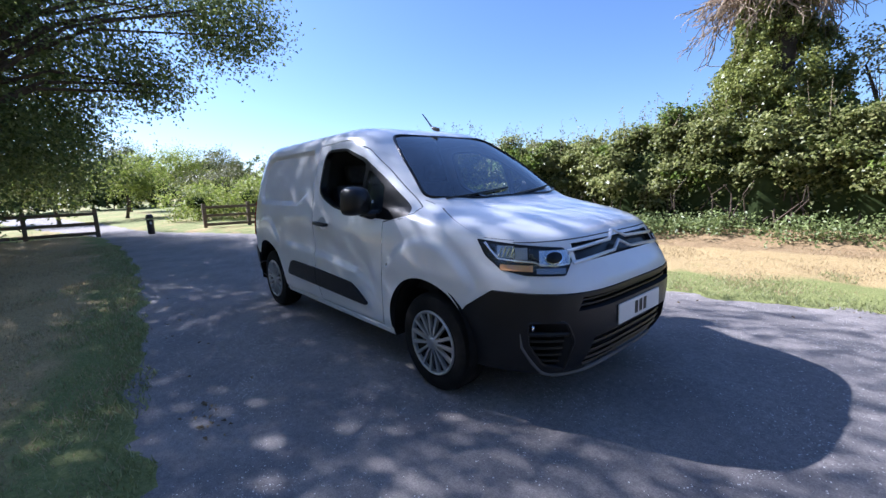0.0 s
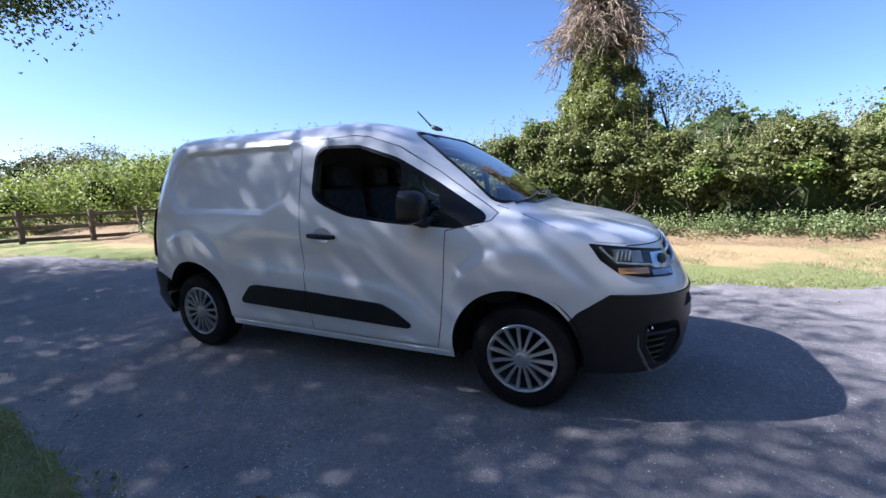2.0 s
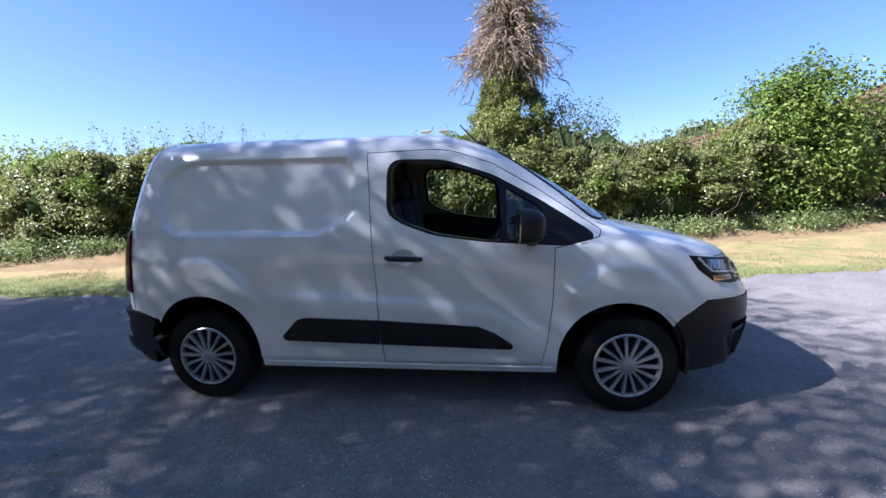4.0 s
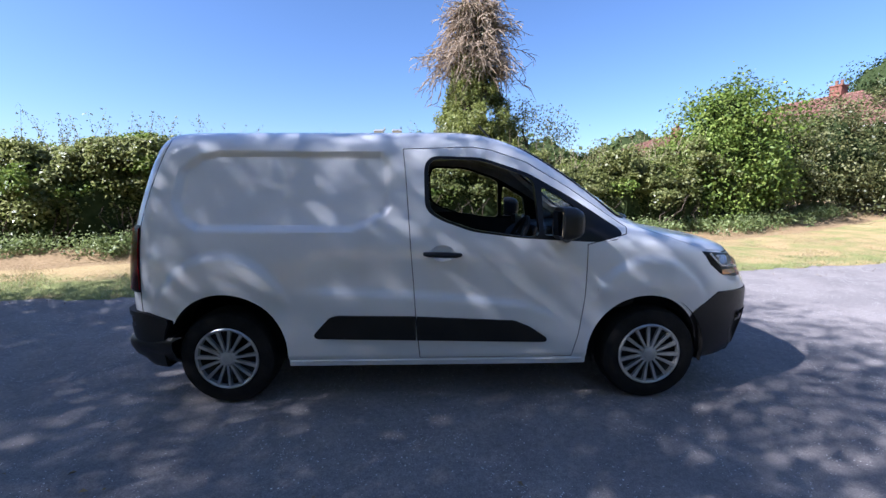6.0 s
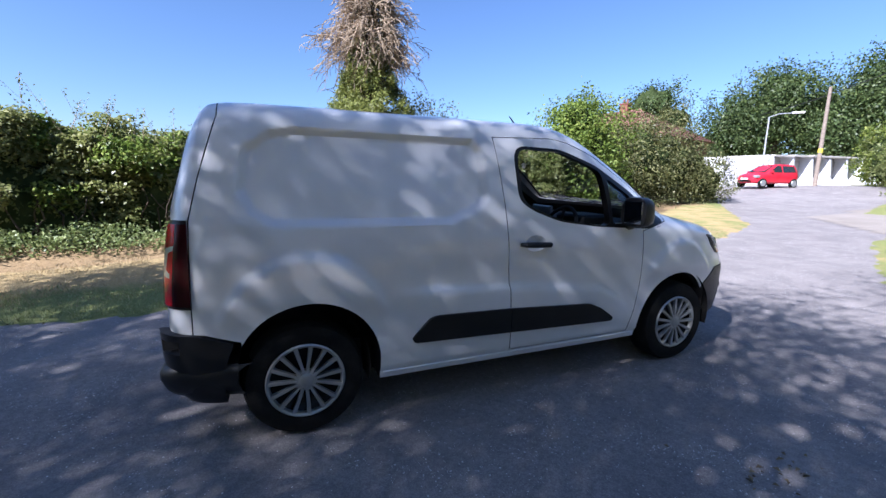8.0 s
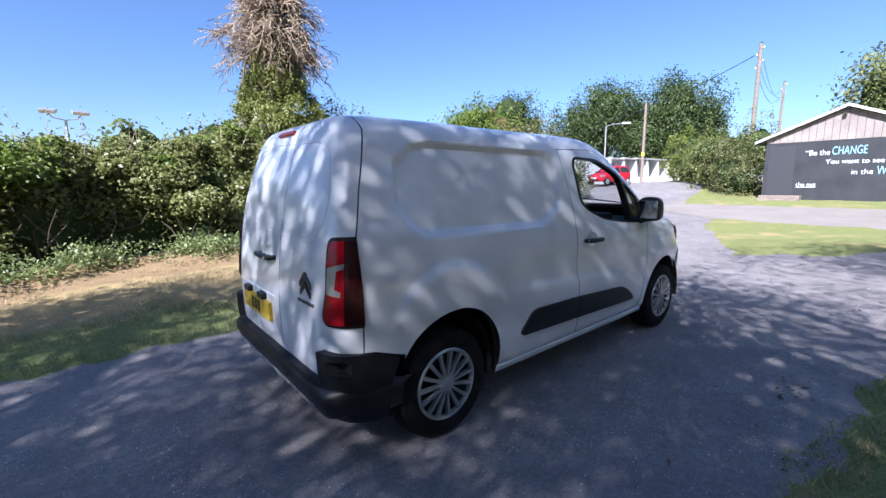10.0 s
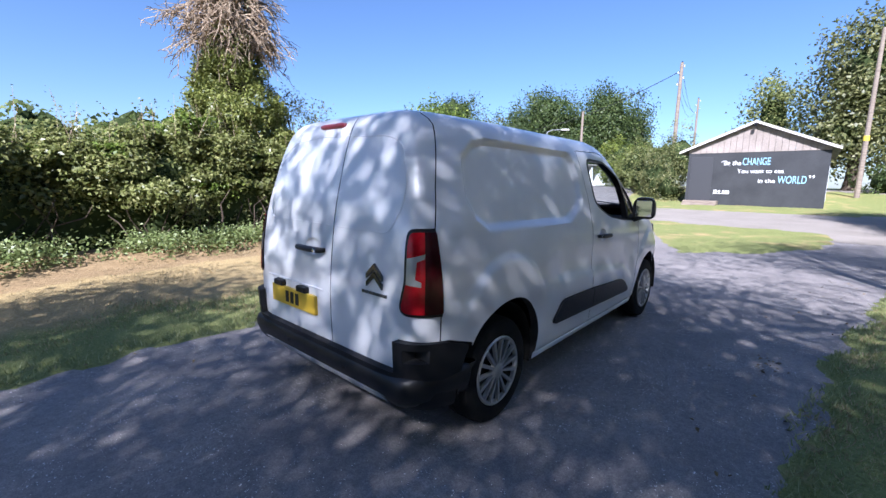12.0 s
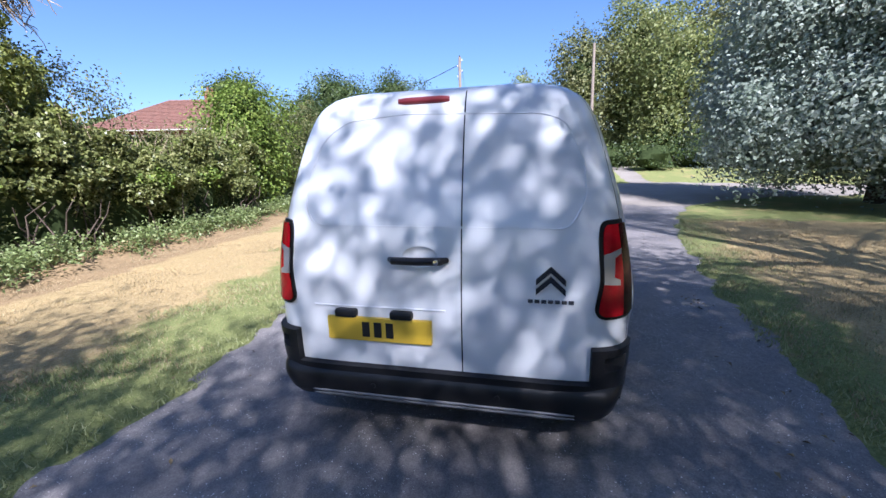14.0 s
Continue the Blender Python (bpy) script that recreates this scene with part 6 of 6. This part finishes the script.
    # the lettering; it reads from the drive, so it runs towards -y
    for body, wide, tall, y, z, mt in (("\u201cBe the", 0.86, 0.24, 1.79, 2.58, WHITE_P), ("CHANGE", 1.14, 0.36, 0.86, 2.58, BLUE_P), ("You want to see", 1.90, 0.20, 1.05, 2.17, WHITE_P), ("in the", 0.68, 0.21, 0.13, 1.68, WHITE_P), ("WORLD", 1.10, 0.36, -0.65, 1.66, BLUE_P), ("\u201d", 0.20, 0.13, -1.82, 1.92, WHITE_P), ("the net", 0.74, 0.20, 2.03, 1.13, WHITE_P)):
        me = text_mesh(body, 1.0, mt)
        co = np.array([q.co for q in me.vertices])
        lo, hi = co.min(0), co.max(0)
        base = 0.0 if len(body) > 1 else lo[1]
        fit_m = Matrix.Diagonal((wide / (hi[0] - lo[0]), tall / (hi[1] - base), 1, 1)) @ Matrix.Translation((-lo[0], -base, 0))
        me.transform(fit_m)
        for letter in letters(me, mt):
            part("letter", letter, None, ob, "painted wall letter", at=pose(X - 0.006, y, z, 90, 0, -90))
    part("lettering_underline", M().box((X - 0.008, 1.29, 1.085), (X - 0.001, 2.04, 1.11)), WHITE_P, ob, "thin white painted line")


build_hut()


def build_garages():
    y, z0, h, w = 16.8, 1.1, 2.35, 2.45
    for k in range(7):
        x = 34.6 + w * k
        g = thing("lock_up_garage", "pale concrete lock-up garage in a row", "garage", group="lock-up row", at=pose(x, y, gzf(x - 4, y) - 0.12))
        part("garage_shell", M().box((0, 0.9, 0), (w, 5.5, h)), CONCRETE, g)
        part("garage_door", M().bev((0.14, 0.80, 0.05), (w - 0.14, 0.895, h - 0.22), 0.015), simple("grey garage door", (0.34, 0.33, 0.32), (0.45, 0.44, 0.43), 2, 0.7), g, "grey up-and-over door")
        part("roof_edge", M().bev((-0.02, -0.05, h), (w + 0.02, 5.55, h + 0.14), 0.02), FASCIA, g, "pale roof edge")
        part("fin_wall", M().prism([(0.9, 0), (-0.55, 0), (-0.12, 0.75), (0.02, h - 0.15), (0.05, h), (0.9, h)], -0.11, 0.11, lambda u, v, d: (d, u, v)), WHITE_P, g, "white sloping fin wall", fix=True)
    end = thing("lock_up_garage", "white painted end wall of the garage row", "garage", group="lock-up row", at=pose(31.9, y, gzf(28, y) - 0.12))
    part("end_wall", M().box((-2.4, 0.2, -0.2), (2.58, 5.5, h - 0.06)), WHITE_P, end)


build_garages()


def build_house(cx, cy, w, d, ze, zr, name, label, chim, turn=38):
    ob = thing(name, label, "house", group="houses", at=pose(cx, cy, 0, 0, 0, turn))
    # the brick colour here stands in for a wall dim beneath its eaves
    part("wall", M().box((-w / 2, -d / 2, 0), (w / 2, d / 2, ze)), BRICK, ob, "wall darkened in brick colour for the shade under the eaves")
    e, rl = 0.5, w / 2 - d / 2 + 0.3
    A = [(-w / 2 - e, -d / 2 - e, ze), (w / 2 + e, -d / 2 - e, ze), (w / 2 + e, d / 2 + e, ze), (-w / 2 - e, d / 2 + e, ze), (-rl, 0, zr), (rl, 0, zr)]
    roof = part("roof", M().add(A, [(0, 1, 5, 4), (1, 2, 5), (2, 3, 4, 5), (3, 0, 4), (0, 3, 2, 1)]), TILE, ob, "red tiled hipped roof", fix=True)
    # courses of tiles as overlapping steps on each slope
    for (a, b, t0, t1) in ((0, 1, 4, 5), (1, 2, 5, 5), (2, 3, 5, 4), (3, 0, 4, 4)):
        n = 20
        a, b, t0, t1 = (Vector(A[i]) for i in (a, b, t0, t1))
        nrm = (b - a).cross(t0 - a).normalized()
        for k in range(n):
            f, g = k / n, (k + 1.15) / n
            p, q, r, s = a.lerp(t0, f), b.lerp(t1, f), b.lerp(t1, min(g, 1)), a.lerp(t0, min(g, 1))
            part("tile_course", M().add([p + nrm * 0.09, q + nrm * 0.09, r + nrm * 0.02, s + nrm * 0.02, p, q], [(0, 1, 2, 3), (4, 5, 1, 0)]), TILE, roof)
    for s in (-1, 1):
        part("ridge_tile", M().tube([Vector(A[4 if s < 0 else 5]), Vector(A[0 if s < 0 else 1])], 0.09, 6), TILE, roof)
    part("ridge_tile", M().tube([Vector(A[4]), Vector(A[5])], 0.11, 6), TILE, roof)
    for x in chim:
        c = part("chimney", M().bev((x - 0.45, -0.4, zr - 0.9), (x + 0.45, 0.4, zr + 0.75), 0.02), BRICK, ob, "red brick chimney stack")
        part("chimney_cap", M().bev((x - 0.52, -0.47, zr + 0.75), (x + 0.52, 0.47, zr + 0.87), 0.02), BRICK, c)
        for dx in (-0.2, 0.2):
            part("chimney_pot", M().lathe([(0.11, zr + 0.85), (0.12, zr + 1.3), (0.09, zr + 1.3)], 12, pose(x + dx, 0, 0)), TILE, c, smooth=True)
    part("gutter", M().tube([(-w / 2 - e, -d / 2 - e, ze - 0.05), (w / 2 + e, -d / 2 - e, ze - 0.05)], 0.06, 6), FASCIA, ob)
    for x in (-w / 4, w / 4):
        win = part("window", M().bev((x - 0.8, -d / 2 - 0.03, ze - 1.6), (x + 0.8, -d / 2 + 0.05, ze - 0.4), 0.02), WHITE_P, ob, "white framed window")
        part("pane", M().box((x - 0.7, -d / 2 - 0.05, ze - 1.5), (x + 0.7, -d / 2 - 0.035, ze - 0.5)), TRIM, win)


build_house(36.2, 34.8, 16.0, 10.5, 5.6, 9.0, "house", "house with a red tiled hipped roof and brick chimney", (1.3,), turn=-75)
build_house(26.2, 40.5, 10.0, 8.0, 4.4, 6.4, "house", "neighbouring house with a red roof", (1.0,))


def build_car():
    ob = thing("hatchback_car", "small bright red hatchback car by the garages", "car", at=pose(29.5, 14.1, gzf(29.5, 14.1), 0, 0, 168))
    # side outline, nose towards +x; sections narrow towards the roof
    rows = []
    for z, x0, x1, w in ((0.26, -1.62, 1.62, 0.70), (0.34, -1.70, 1.70, 0.78), (0.55, -1.72, 1.72, 0.81), (0.72, -1.71, 1.64, 0.815), (0.84, -1.69, 1.36, 0.80), (0.92, -1.67, 0.98, 0.775), (1.1, -1.62, 0.70, 0.72), (1.3, -1.52, 0.36, 0.65), (1.42, -1.40, 0.02, 0.58), (1.47, -1.1, -0.3, 0.42)):
        row = []
        for k in range(48):
            a = 2 * math.pi * k / 48
            c, s = math.cos(a), math.sin(a)
            row.append(((x0 + x1) / 2 + (x1 - x0) / 2 * math.copysign(abs(c) ** 0.42, c), w * math.copysign(abs(s) ** 0.42, s), z))
        rows.append(row)
    m = M().grid(rows, close=True)
    n = len(m.v)
    m.f += [tuple(range(n - 48, n)), tuple(range(48))[::-1]]
    m.mi += [0, 0]
    part("body", m, RED_CAR, ob, smooth=True)
    tint = plain("dark car glass", (0.02, 0.025, 0.028), 0.06, 0, 0.6)
    for s in (-1, 1):
        part("side_window", M().add([(0.70, s * 0.748, 0.95), (-0.2, s * 0.79, 0.95), (-0.2, s * 0.655, 1.36), (0.12, s * 0.64, 1.36)], [(0, 1, 2, 3)]), tint, ob)
        part("side_window", M().add([(-0.28, s * 0.79, 0.95), (-1.25, s * 0.775, 0.98), (-1.15, s * 0.65, 1.34), (-0.28, s * 0.655, 1.36)], [(0, 1, 2, 3)]), tint, ob)
        lamp = part("headlight", M().bev((1.36, s * 0.62 - 0.14, 0.60), (1.62, s * 0.62 + 0.14, 0.76), 0.05), CLEAR_PL, ob, "clear headlight")
        part("car_mirror", M().bev((0.55, s * 0.84 - 0.07, 0.93), (0.66, s * 0.84 + 0.07, 1.05), 0.03), RED_CAR, ob)
        for x in (-1.15, 1.15):
            wh = part("wheel", M().lathe([(0.0, 0.06), (0.2, 0.06), (0.24, 0.09), (0.29, 0.06), (0.29, -0.06), (0.2, -0.09)], 24, pose(x, s * 0.74, 0.28, -90 * s, 0, 0)), RUBBER, ob, smooth=True, fix=True)
            part("rim", M().lathe([(0.0, 0.10), (0.08, 0.095), (0.19, 0.085), (0.20, 0.07)], 20, pose(x, s * 0.745, 0.28, -90 * s, 0, 0)), SILVER, wh, smooth=True)
    part("windscreen", M().add([(0.93, -0.60, 0.96), (0.93, 0.60, 0.96), (0.20, 0.50, 1.37), (0.20, -0.50, 1.37)], [(0, 1, 2, 3)]), tint, ob)
    part("grille", M().bev((1.66, -0.45, 0.36), (1.735, 0.45, 0.46), 0.02), TRIM, ob)
    pl = part("number_plate", M().bev((1.715, -0.25, 0.49), (1.74, 0.25, 0.59), 0.004), PLATE_W, ob)


build_car()


def build_pole(x, y, top, label, name="utility_pole", lean=0.0, r=0.13, fittings=True, tag=True):
    g = gzf(x, y)
    ob = thing(name, label, "pole", group="poles", at=pose(x, y, g - 0.1, 0, lean, 0))
    part("pole", M().tube([(0, 0, 0), (0, 0, (top - g) * 0.5), (0, 0, top - g + 0.1)], [r, r * 0.88, r * 0.7], 10), POLE, ob, smooth=True)
    h = top - g
    if tag:
        part("marker_band", M().tube([(0, 0, h * 0.36), (0, 0, h * 0.36 + 0.28)], r * 1.02, 10), plain("yellow marker", (0.75, 0.55, 0.05), 0.5), ob, "yellow marker band")
    if fittings:
        for k, dz in enumerate((0.25, 0.7, 1.15, 1.6)):
            part("insulator", M().tube([(-0.05, -0.2 + 0.4 * (k % 2), h - dz), (-0.05, -0.2 + 0.4 * (k % 2), h - dz + 0.14)], 0.05, 6), RENDER_W, ob)
            part("bracket", M().tube([(0, 0, h - dz), (-0.05, -0.2 + 0.4 * (k % 2), h - dz)], 0.025, 5), STEEL, ob)
        part("finial", M().lathe([(0.0, h + 0.25), (0.1, h + 0.1), (0.1, h - 0.02)], 10), TRIM, ob)


build_pole(36.8, 7.0, 11.2, "tall weathered wooden power pole with insulators", tag=False, r=0.17)
build_pole(57.0, 9.6, 11.9, "far wooden power pole", tag=False, r=0.15)
build_pole(34.4, 13.9, 7.8, "wooden telephone pole with a yellow band", fittings=False)
build_pole(31.3, -3.9, 10.0, "leaning wooden telephone pole with a yellow band", fittings=False, lean=0.8)


def cable(a, b, sag, r=0.02, label="thin black overhead power cable"):
    a, b = Vector(a), Vector(b)
    pts = [a.lerp(b, t) - Vector((0, 0, sag * 4 * t * (1 - t))) for t in np.linspace(0, 1, 16)]
    o = part("overhead_cable", M().tube(pts, r, 4), WIRE)
    tagged(o, label, "cable", group="cables")


cable((36.8, 7.0, 10.6), (44.0, 24.0, 8.0), 0.6, 0.03)
for dz, dy in ((0.3, 0.2), (0.7, -0.2), (1.1, 0.2)):
    cable((36.8, 7.0 + dy, 10.9 - dz), (57.0, 9.6 + dy, 11.5 - dz), 1.5, 0.014)


def build_street_lamp():
    x, y = 32.2, 16.1
    g = gzf(x, y)
    ob = thing("street_lamp", "slim galvanised street lamp", "lamp", at=pose(x, y, g))
    part("column", M().tube([(0, 0, 0), (0, 0, 1.2), (0, 0, 4.75)], [0.09, 0.06, 0.045], 10), STEEL, ob, smooth=True)
    part("arm", M().tube([(0, 0, 4.73), (0.3, -0.35, 4.92), (0.75, -0.9, 4.95)], 0.03, 6), STEEL, ob)
    part("lantern", M().bev((-0.35, -0.12, -0.06), (0.35, 0.12, 0.08), 0.05, m=pose(1.0, -1.2, 4.95, 0, 0, -50)), RENDER_W, ob, "pale lantern head")


build_street_lamp()


def build_floodlight(x, y, top, label):
    ob = thing("floodlight_mast", label, "floodlight", group="floodlights", at=pose(x, y, 0) @ Matrix.Diagonal((1.3, 1.3, 1, 1)))
    part("mast", M().tube([(0, 0, 0), (0, 0, top - 0.3)], [0.07, 0.05], 8), STEEL, ob, smooth=True)
    part("crossbar", M().tube([(-0.5, 0, top), (-0.4, 0, top - 0.2), (0, 0, top - 0.32), (0.4, 0, top - 0.2), (0.5, 0, top)], 0.03, 6), STEEL, ob)
    for s in (-1, 1):
        h = part("lamp_head", M().bev((-0.27, -0.2, -0.07), (0.27, 0.2, 0.10), 0.03, m=pose(s * 0.5, -0.1, top + 0.1, 24, 0, 8 * s)), STEEL, ob, "grey floodlight head")
        part("lamp_glass", M().bev((-0.23, -0.16, -0.085), (0.23, 0.16, -0.07), 0.005, m=pose(s * 0.5, -0.1, top + 0.1, 24, 0, 8 * s)), CLEAR_PL, h)


build_floodlight(-2.0, 28.2, 5.25, "twin floodlight on a thin mast behind the hedge")
build_floodlight(-14.6, 19.0, 3.3, "twin floodlight on a mast beyond the hedge")

# ---- more planting ----
# the belt of trees along the near side of the drive
for k, (x, y, h) in enumerate(((-13.5, -16.0, 7.0), (-8.0, -17.5, 7.6), (-3.5, -16.4, 6.4), (2.0, -18.0, 7.4), (7.0, -17.2, 6.6), (12.0, -18.5, 7.2))):
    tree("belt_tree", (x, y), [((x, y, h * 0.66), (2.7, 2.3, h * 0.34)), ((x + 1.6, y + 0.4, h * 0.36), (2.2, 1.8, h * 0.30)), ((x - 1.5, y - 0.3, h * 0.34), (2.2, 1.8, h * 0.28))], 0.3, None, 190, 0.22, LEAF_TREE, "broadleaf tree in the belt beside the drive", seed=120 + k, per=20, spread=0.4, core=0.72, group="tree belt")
shrub("far_shrub", (28.5, 5.6), [((26.9, 4.7, 1.3), (1.1, 0.9, 1.0)), ((28.3, 5.6, 1.9), (1.5, 1.3, 1.6)), ((30.0, 6.2, 2.4), (1.6, 1.5, 1.9))], 420, 0.12, LEAF_OLIVE, "rough scrub beside the hut", 61)
shrub("far_shrub", (32.8, 8.0), [((31.6, 7.3, 2.5), (1.7, 1.6, 2.0)), ((33.8, 8.6, 2.9), (2.1, 1.8, 2.2)), ((36.0, 9.6, 2.8), (2.2, 2.0, 2.2)), ((34.5, 6.0, 3.6), (2.0, 1.8, 1.9))], 300, 0.15, LEAF_WOOD, "tall wild scrub behind the hut", 67)
shrub("far_shrub", (41.0, 12.8), [((41, 12.8, 3.6), (2.2, 2.0, 2.5)), ((38.8, 11.8, 2.6), (1.8, 1.7, 1.6))], 260, 0.18, LEAF_FIELD, "yellow-green shrub at the end of the garages", 62)
for k, (x, y) in enumerate(((-43, -16), (-45, -8), (-44, 0), (-46, 8), (-44, 16), (-41, 24))):
    shrub("dark_thicket", (x, y), [((x, y, 2.4), (3.0, 4.2, 2.8)), ((x - 1.5, y + 3.4, 2.0), (2.6, 3.4, 2.4))], 70, 0.32, LEAF_DARK, "dark line of trees beyond the field", 140 + k, group="field edge")
tree("sycamore", (52, 27), [((52, 27, 9.6), (4.0, 3.8, 5.2)), ((48.5, 29, 7.4), (3.4, 3.2, 4.2)), ((55, 25, 8.0), (3.0, 3.0, 4.2))], 0.4, None, 240, 0.28, LEAF_DARK, "dark full-crowned sycamore behind the garages", seed=63, per=22, spread=0.45, core=0.6)
tree("sycamore", (56, 20), [((56, 20, 9.6), (4.0, 3.8, 5.4)), ((59, 18, 8.0), (3.0, 3.0, 4.0)), ((53, 22, 6.5), (2.8, 2.8, 3.4))], 0.4, None, 240, 0.28, LEAF_DARK, "dark full-crowned sycamore behind the garages", seed=64, per=22, spread=0.45, core=0.6)
tree("garden_tree", (47, 39.5), [((47, 39.5, 11.0), (3.2, 3.2, 3.2)), ((49.0, 38.0, 9.0), (2.6, 2.6, 2.4))], 0.35, None, 130, 0.3, LEAF_DARK, "tree behind the red roof", seed=66, per=22, spread=0.45, core=0.72)
# tall loose trees beyond the hut
WOODS = [((40, -4, 9), (3.5, 3.2, 5.0)), ((43, -9, 11), (4.5, 4.0, 6.5)), ((37, -11, 8), (4.0, 4.0, 5.5)), ((42, -16, 10), (5.0, 4.5, 7.0)), ((34, -17, 7), (4.2, 4.2, 5.5)), ((46, 1.5, 7), (2.6, 2.4, 4.6)), ((33, -23, 8), (4.5, 4.5, 6.0))]
for k, (c, rr) in enumerate(WOODS):
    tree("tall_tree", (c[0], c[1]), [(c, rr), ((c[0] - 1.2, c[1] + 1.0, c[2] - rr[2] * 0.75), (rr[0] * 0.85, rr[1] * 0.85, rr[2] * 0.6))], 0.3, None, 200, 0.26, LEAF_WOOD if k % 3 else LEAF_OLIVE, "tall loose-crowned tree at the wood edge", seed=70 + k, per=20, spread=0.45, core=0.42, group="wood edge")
shrub("dark_thicket", (33, -9), [((31, -8.2, 1.9), (2.2, 2.0, 1.4)), ((33, -12, 2.2), (3.0, 2.6, 1.8)), ((30, -17, 2.0), (3.0, 3.0, 2.0)), ((36, -6, 1.9), (2.6, 2.0, 1.3))], 150, 0.16, LEAF_DARK, "dark thicket under the tall trees", 81)
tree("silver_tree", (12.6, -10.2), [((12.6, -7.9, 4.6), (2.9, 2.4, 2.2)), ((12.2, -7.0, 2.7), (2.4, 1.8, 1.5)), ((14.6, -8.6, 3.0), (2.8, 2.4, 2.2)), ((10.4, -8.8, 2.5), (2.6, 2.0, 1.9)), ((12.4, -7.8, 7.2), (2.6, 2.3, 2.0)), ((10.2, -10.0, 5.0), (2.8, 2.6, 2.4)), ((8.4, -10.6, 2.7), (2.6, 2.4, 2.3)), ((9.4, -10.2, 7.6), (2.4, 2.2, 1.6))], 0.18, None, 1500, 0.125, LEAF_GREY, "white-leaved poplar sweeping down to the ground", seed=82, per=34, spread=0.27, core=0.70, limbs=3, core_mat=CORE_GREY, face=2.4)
# bushes and young trees behind the fence
for k, (x, y, h, w, mt) in enumerate(((-15.5, 3.6, 1.9, 1.5, LEAF_FIELD), (-14.4, 5.6, 2.5, 1.5, LEAF_FIELD), (-12.6, 7.2, 2.7, 1.5, LEAF_FIELD), (-11.0, 8.0, 2.8, 1.5, LEAF_FIELD), (-17.2, 1.6, 1.6, 1.3, LEAF_FIELD), (-19.5, 7.5, 3.4, 1.7, LEAF_OLIVE), (-9.6, 8.2, 2.6, 1.3, LEAF_FIELD), (-22.5, 4.0, 2.6, 2.0, LEAF_OLIVE))):
    shrub("field_bush", (x, y), [((x, y, h * 0.52), (w, w, h * 0.52)), ((x - 0.8, y + 0.9, h * 0.45), (w * 0.8, w * 0.8, h * 0.42))], 760, 0.10, mt, "leafy yellow-green bush behind the fence" if mt is LEAF_FIELD else "leafy olive bush behind the fence", 90 + k, core=0.3, group="bushes behind the fence")
for k, (x, y, h, mt) in enumerate(((-24, -0.5, 3.6, LEAF_FIELD), (-27, 2.5, 4.4, LEAF_FIELD), (-23, -3.4, 3.4, LEAF_FIELD), (-30, 5.5, 4.6, LEAF_OLIVE), (-26, -6.0, 4.0, LEAF_TREE), (-34, 0.5, 5.2, LEAF_OLIVE))):
    tree("young_tree", (x, y), [((x, y, h * 0.66), (1.5, 1.5, h * 0.34)), ((x + 0.5, y + 0.6, h * 0.55), (1.1, 1.1, h * 0.25))], 0.07, None, 640, 0.11, mt, "young tree on the grass beyond the fence", seed=100 + k, per=18, spread=0.2, core=0.0, group="young trees")
# far woods all round
def far_woods():
    r = np.random.default_rng(200)
    V, m = [], M()
    for k in range(120):
        a = r.uniform(0, 2 * np.pi)
        R = r.uniform(75, 120)
        x, y = R * math.cos(a), R * math.sin(a)
        if -0.25 < a < 0.9 or a > 6.1:
            R += 25
        h = r.uniform(3.5, 6.5) if math.cos(a) < 0 else r.uniform(7, 11)
        w = r.uniform(4, 7)
        c, rr = (x, y, gzf(x, y) + h * 0.45), (w, w, h * 0.6)
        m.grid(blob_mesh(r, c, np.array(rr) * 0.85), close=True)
        p, d = shell_points(r, 420, c, rr, 0.8, 0.3)
        V.append(leaves(r, p, 0.9, 0.5, d * 0.6, 0.8))
    o = part("far_woods", quads_mesh("far_woods", np.concatenate(V), LEAF_TREE), None)
    tagged(o, "far line of trees round the fields", "woodland", kind="stuff")
    # added blobs whose dark colour paints the depth of the far crowns' shade
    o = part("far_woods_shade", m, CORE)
    tagged(o, "solid cores coloured as the shade inside the far trees", "woodland", kind="stuff")


far_woods()
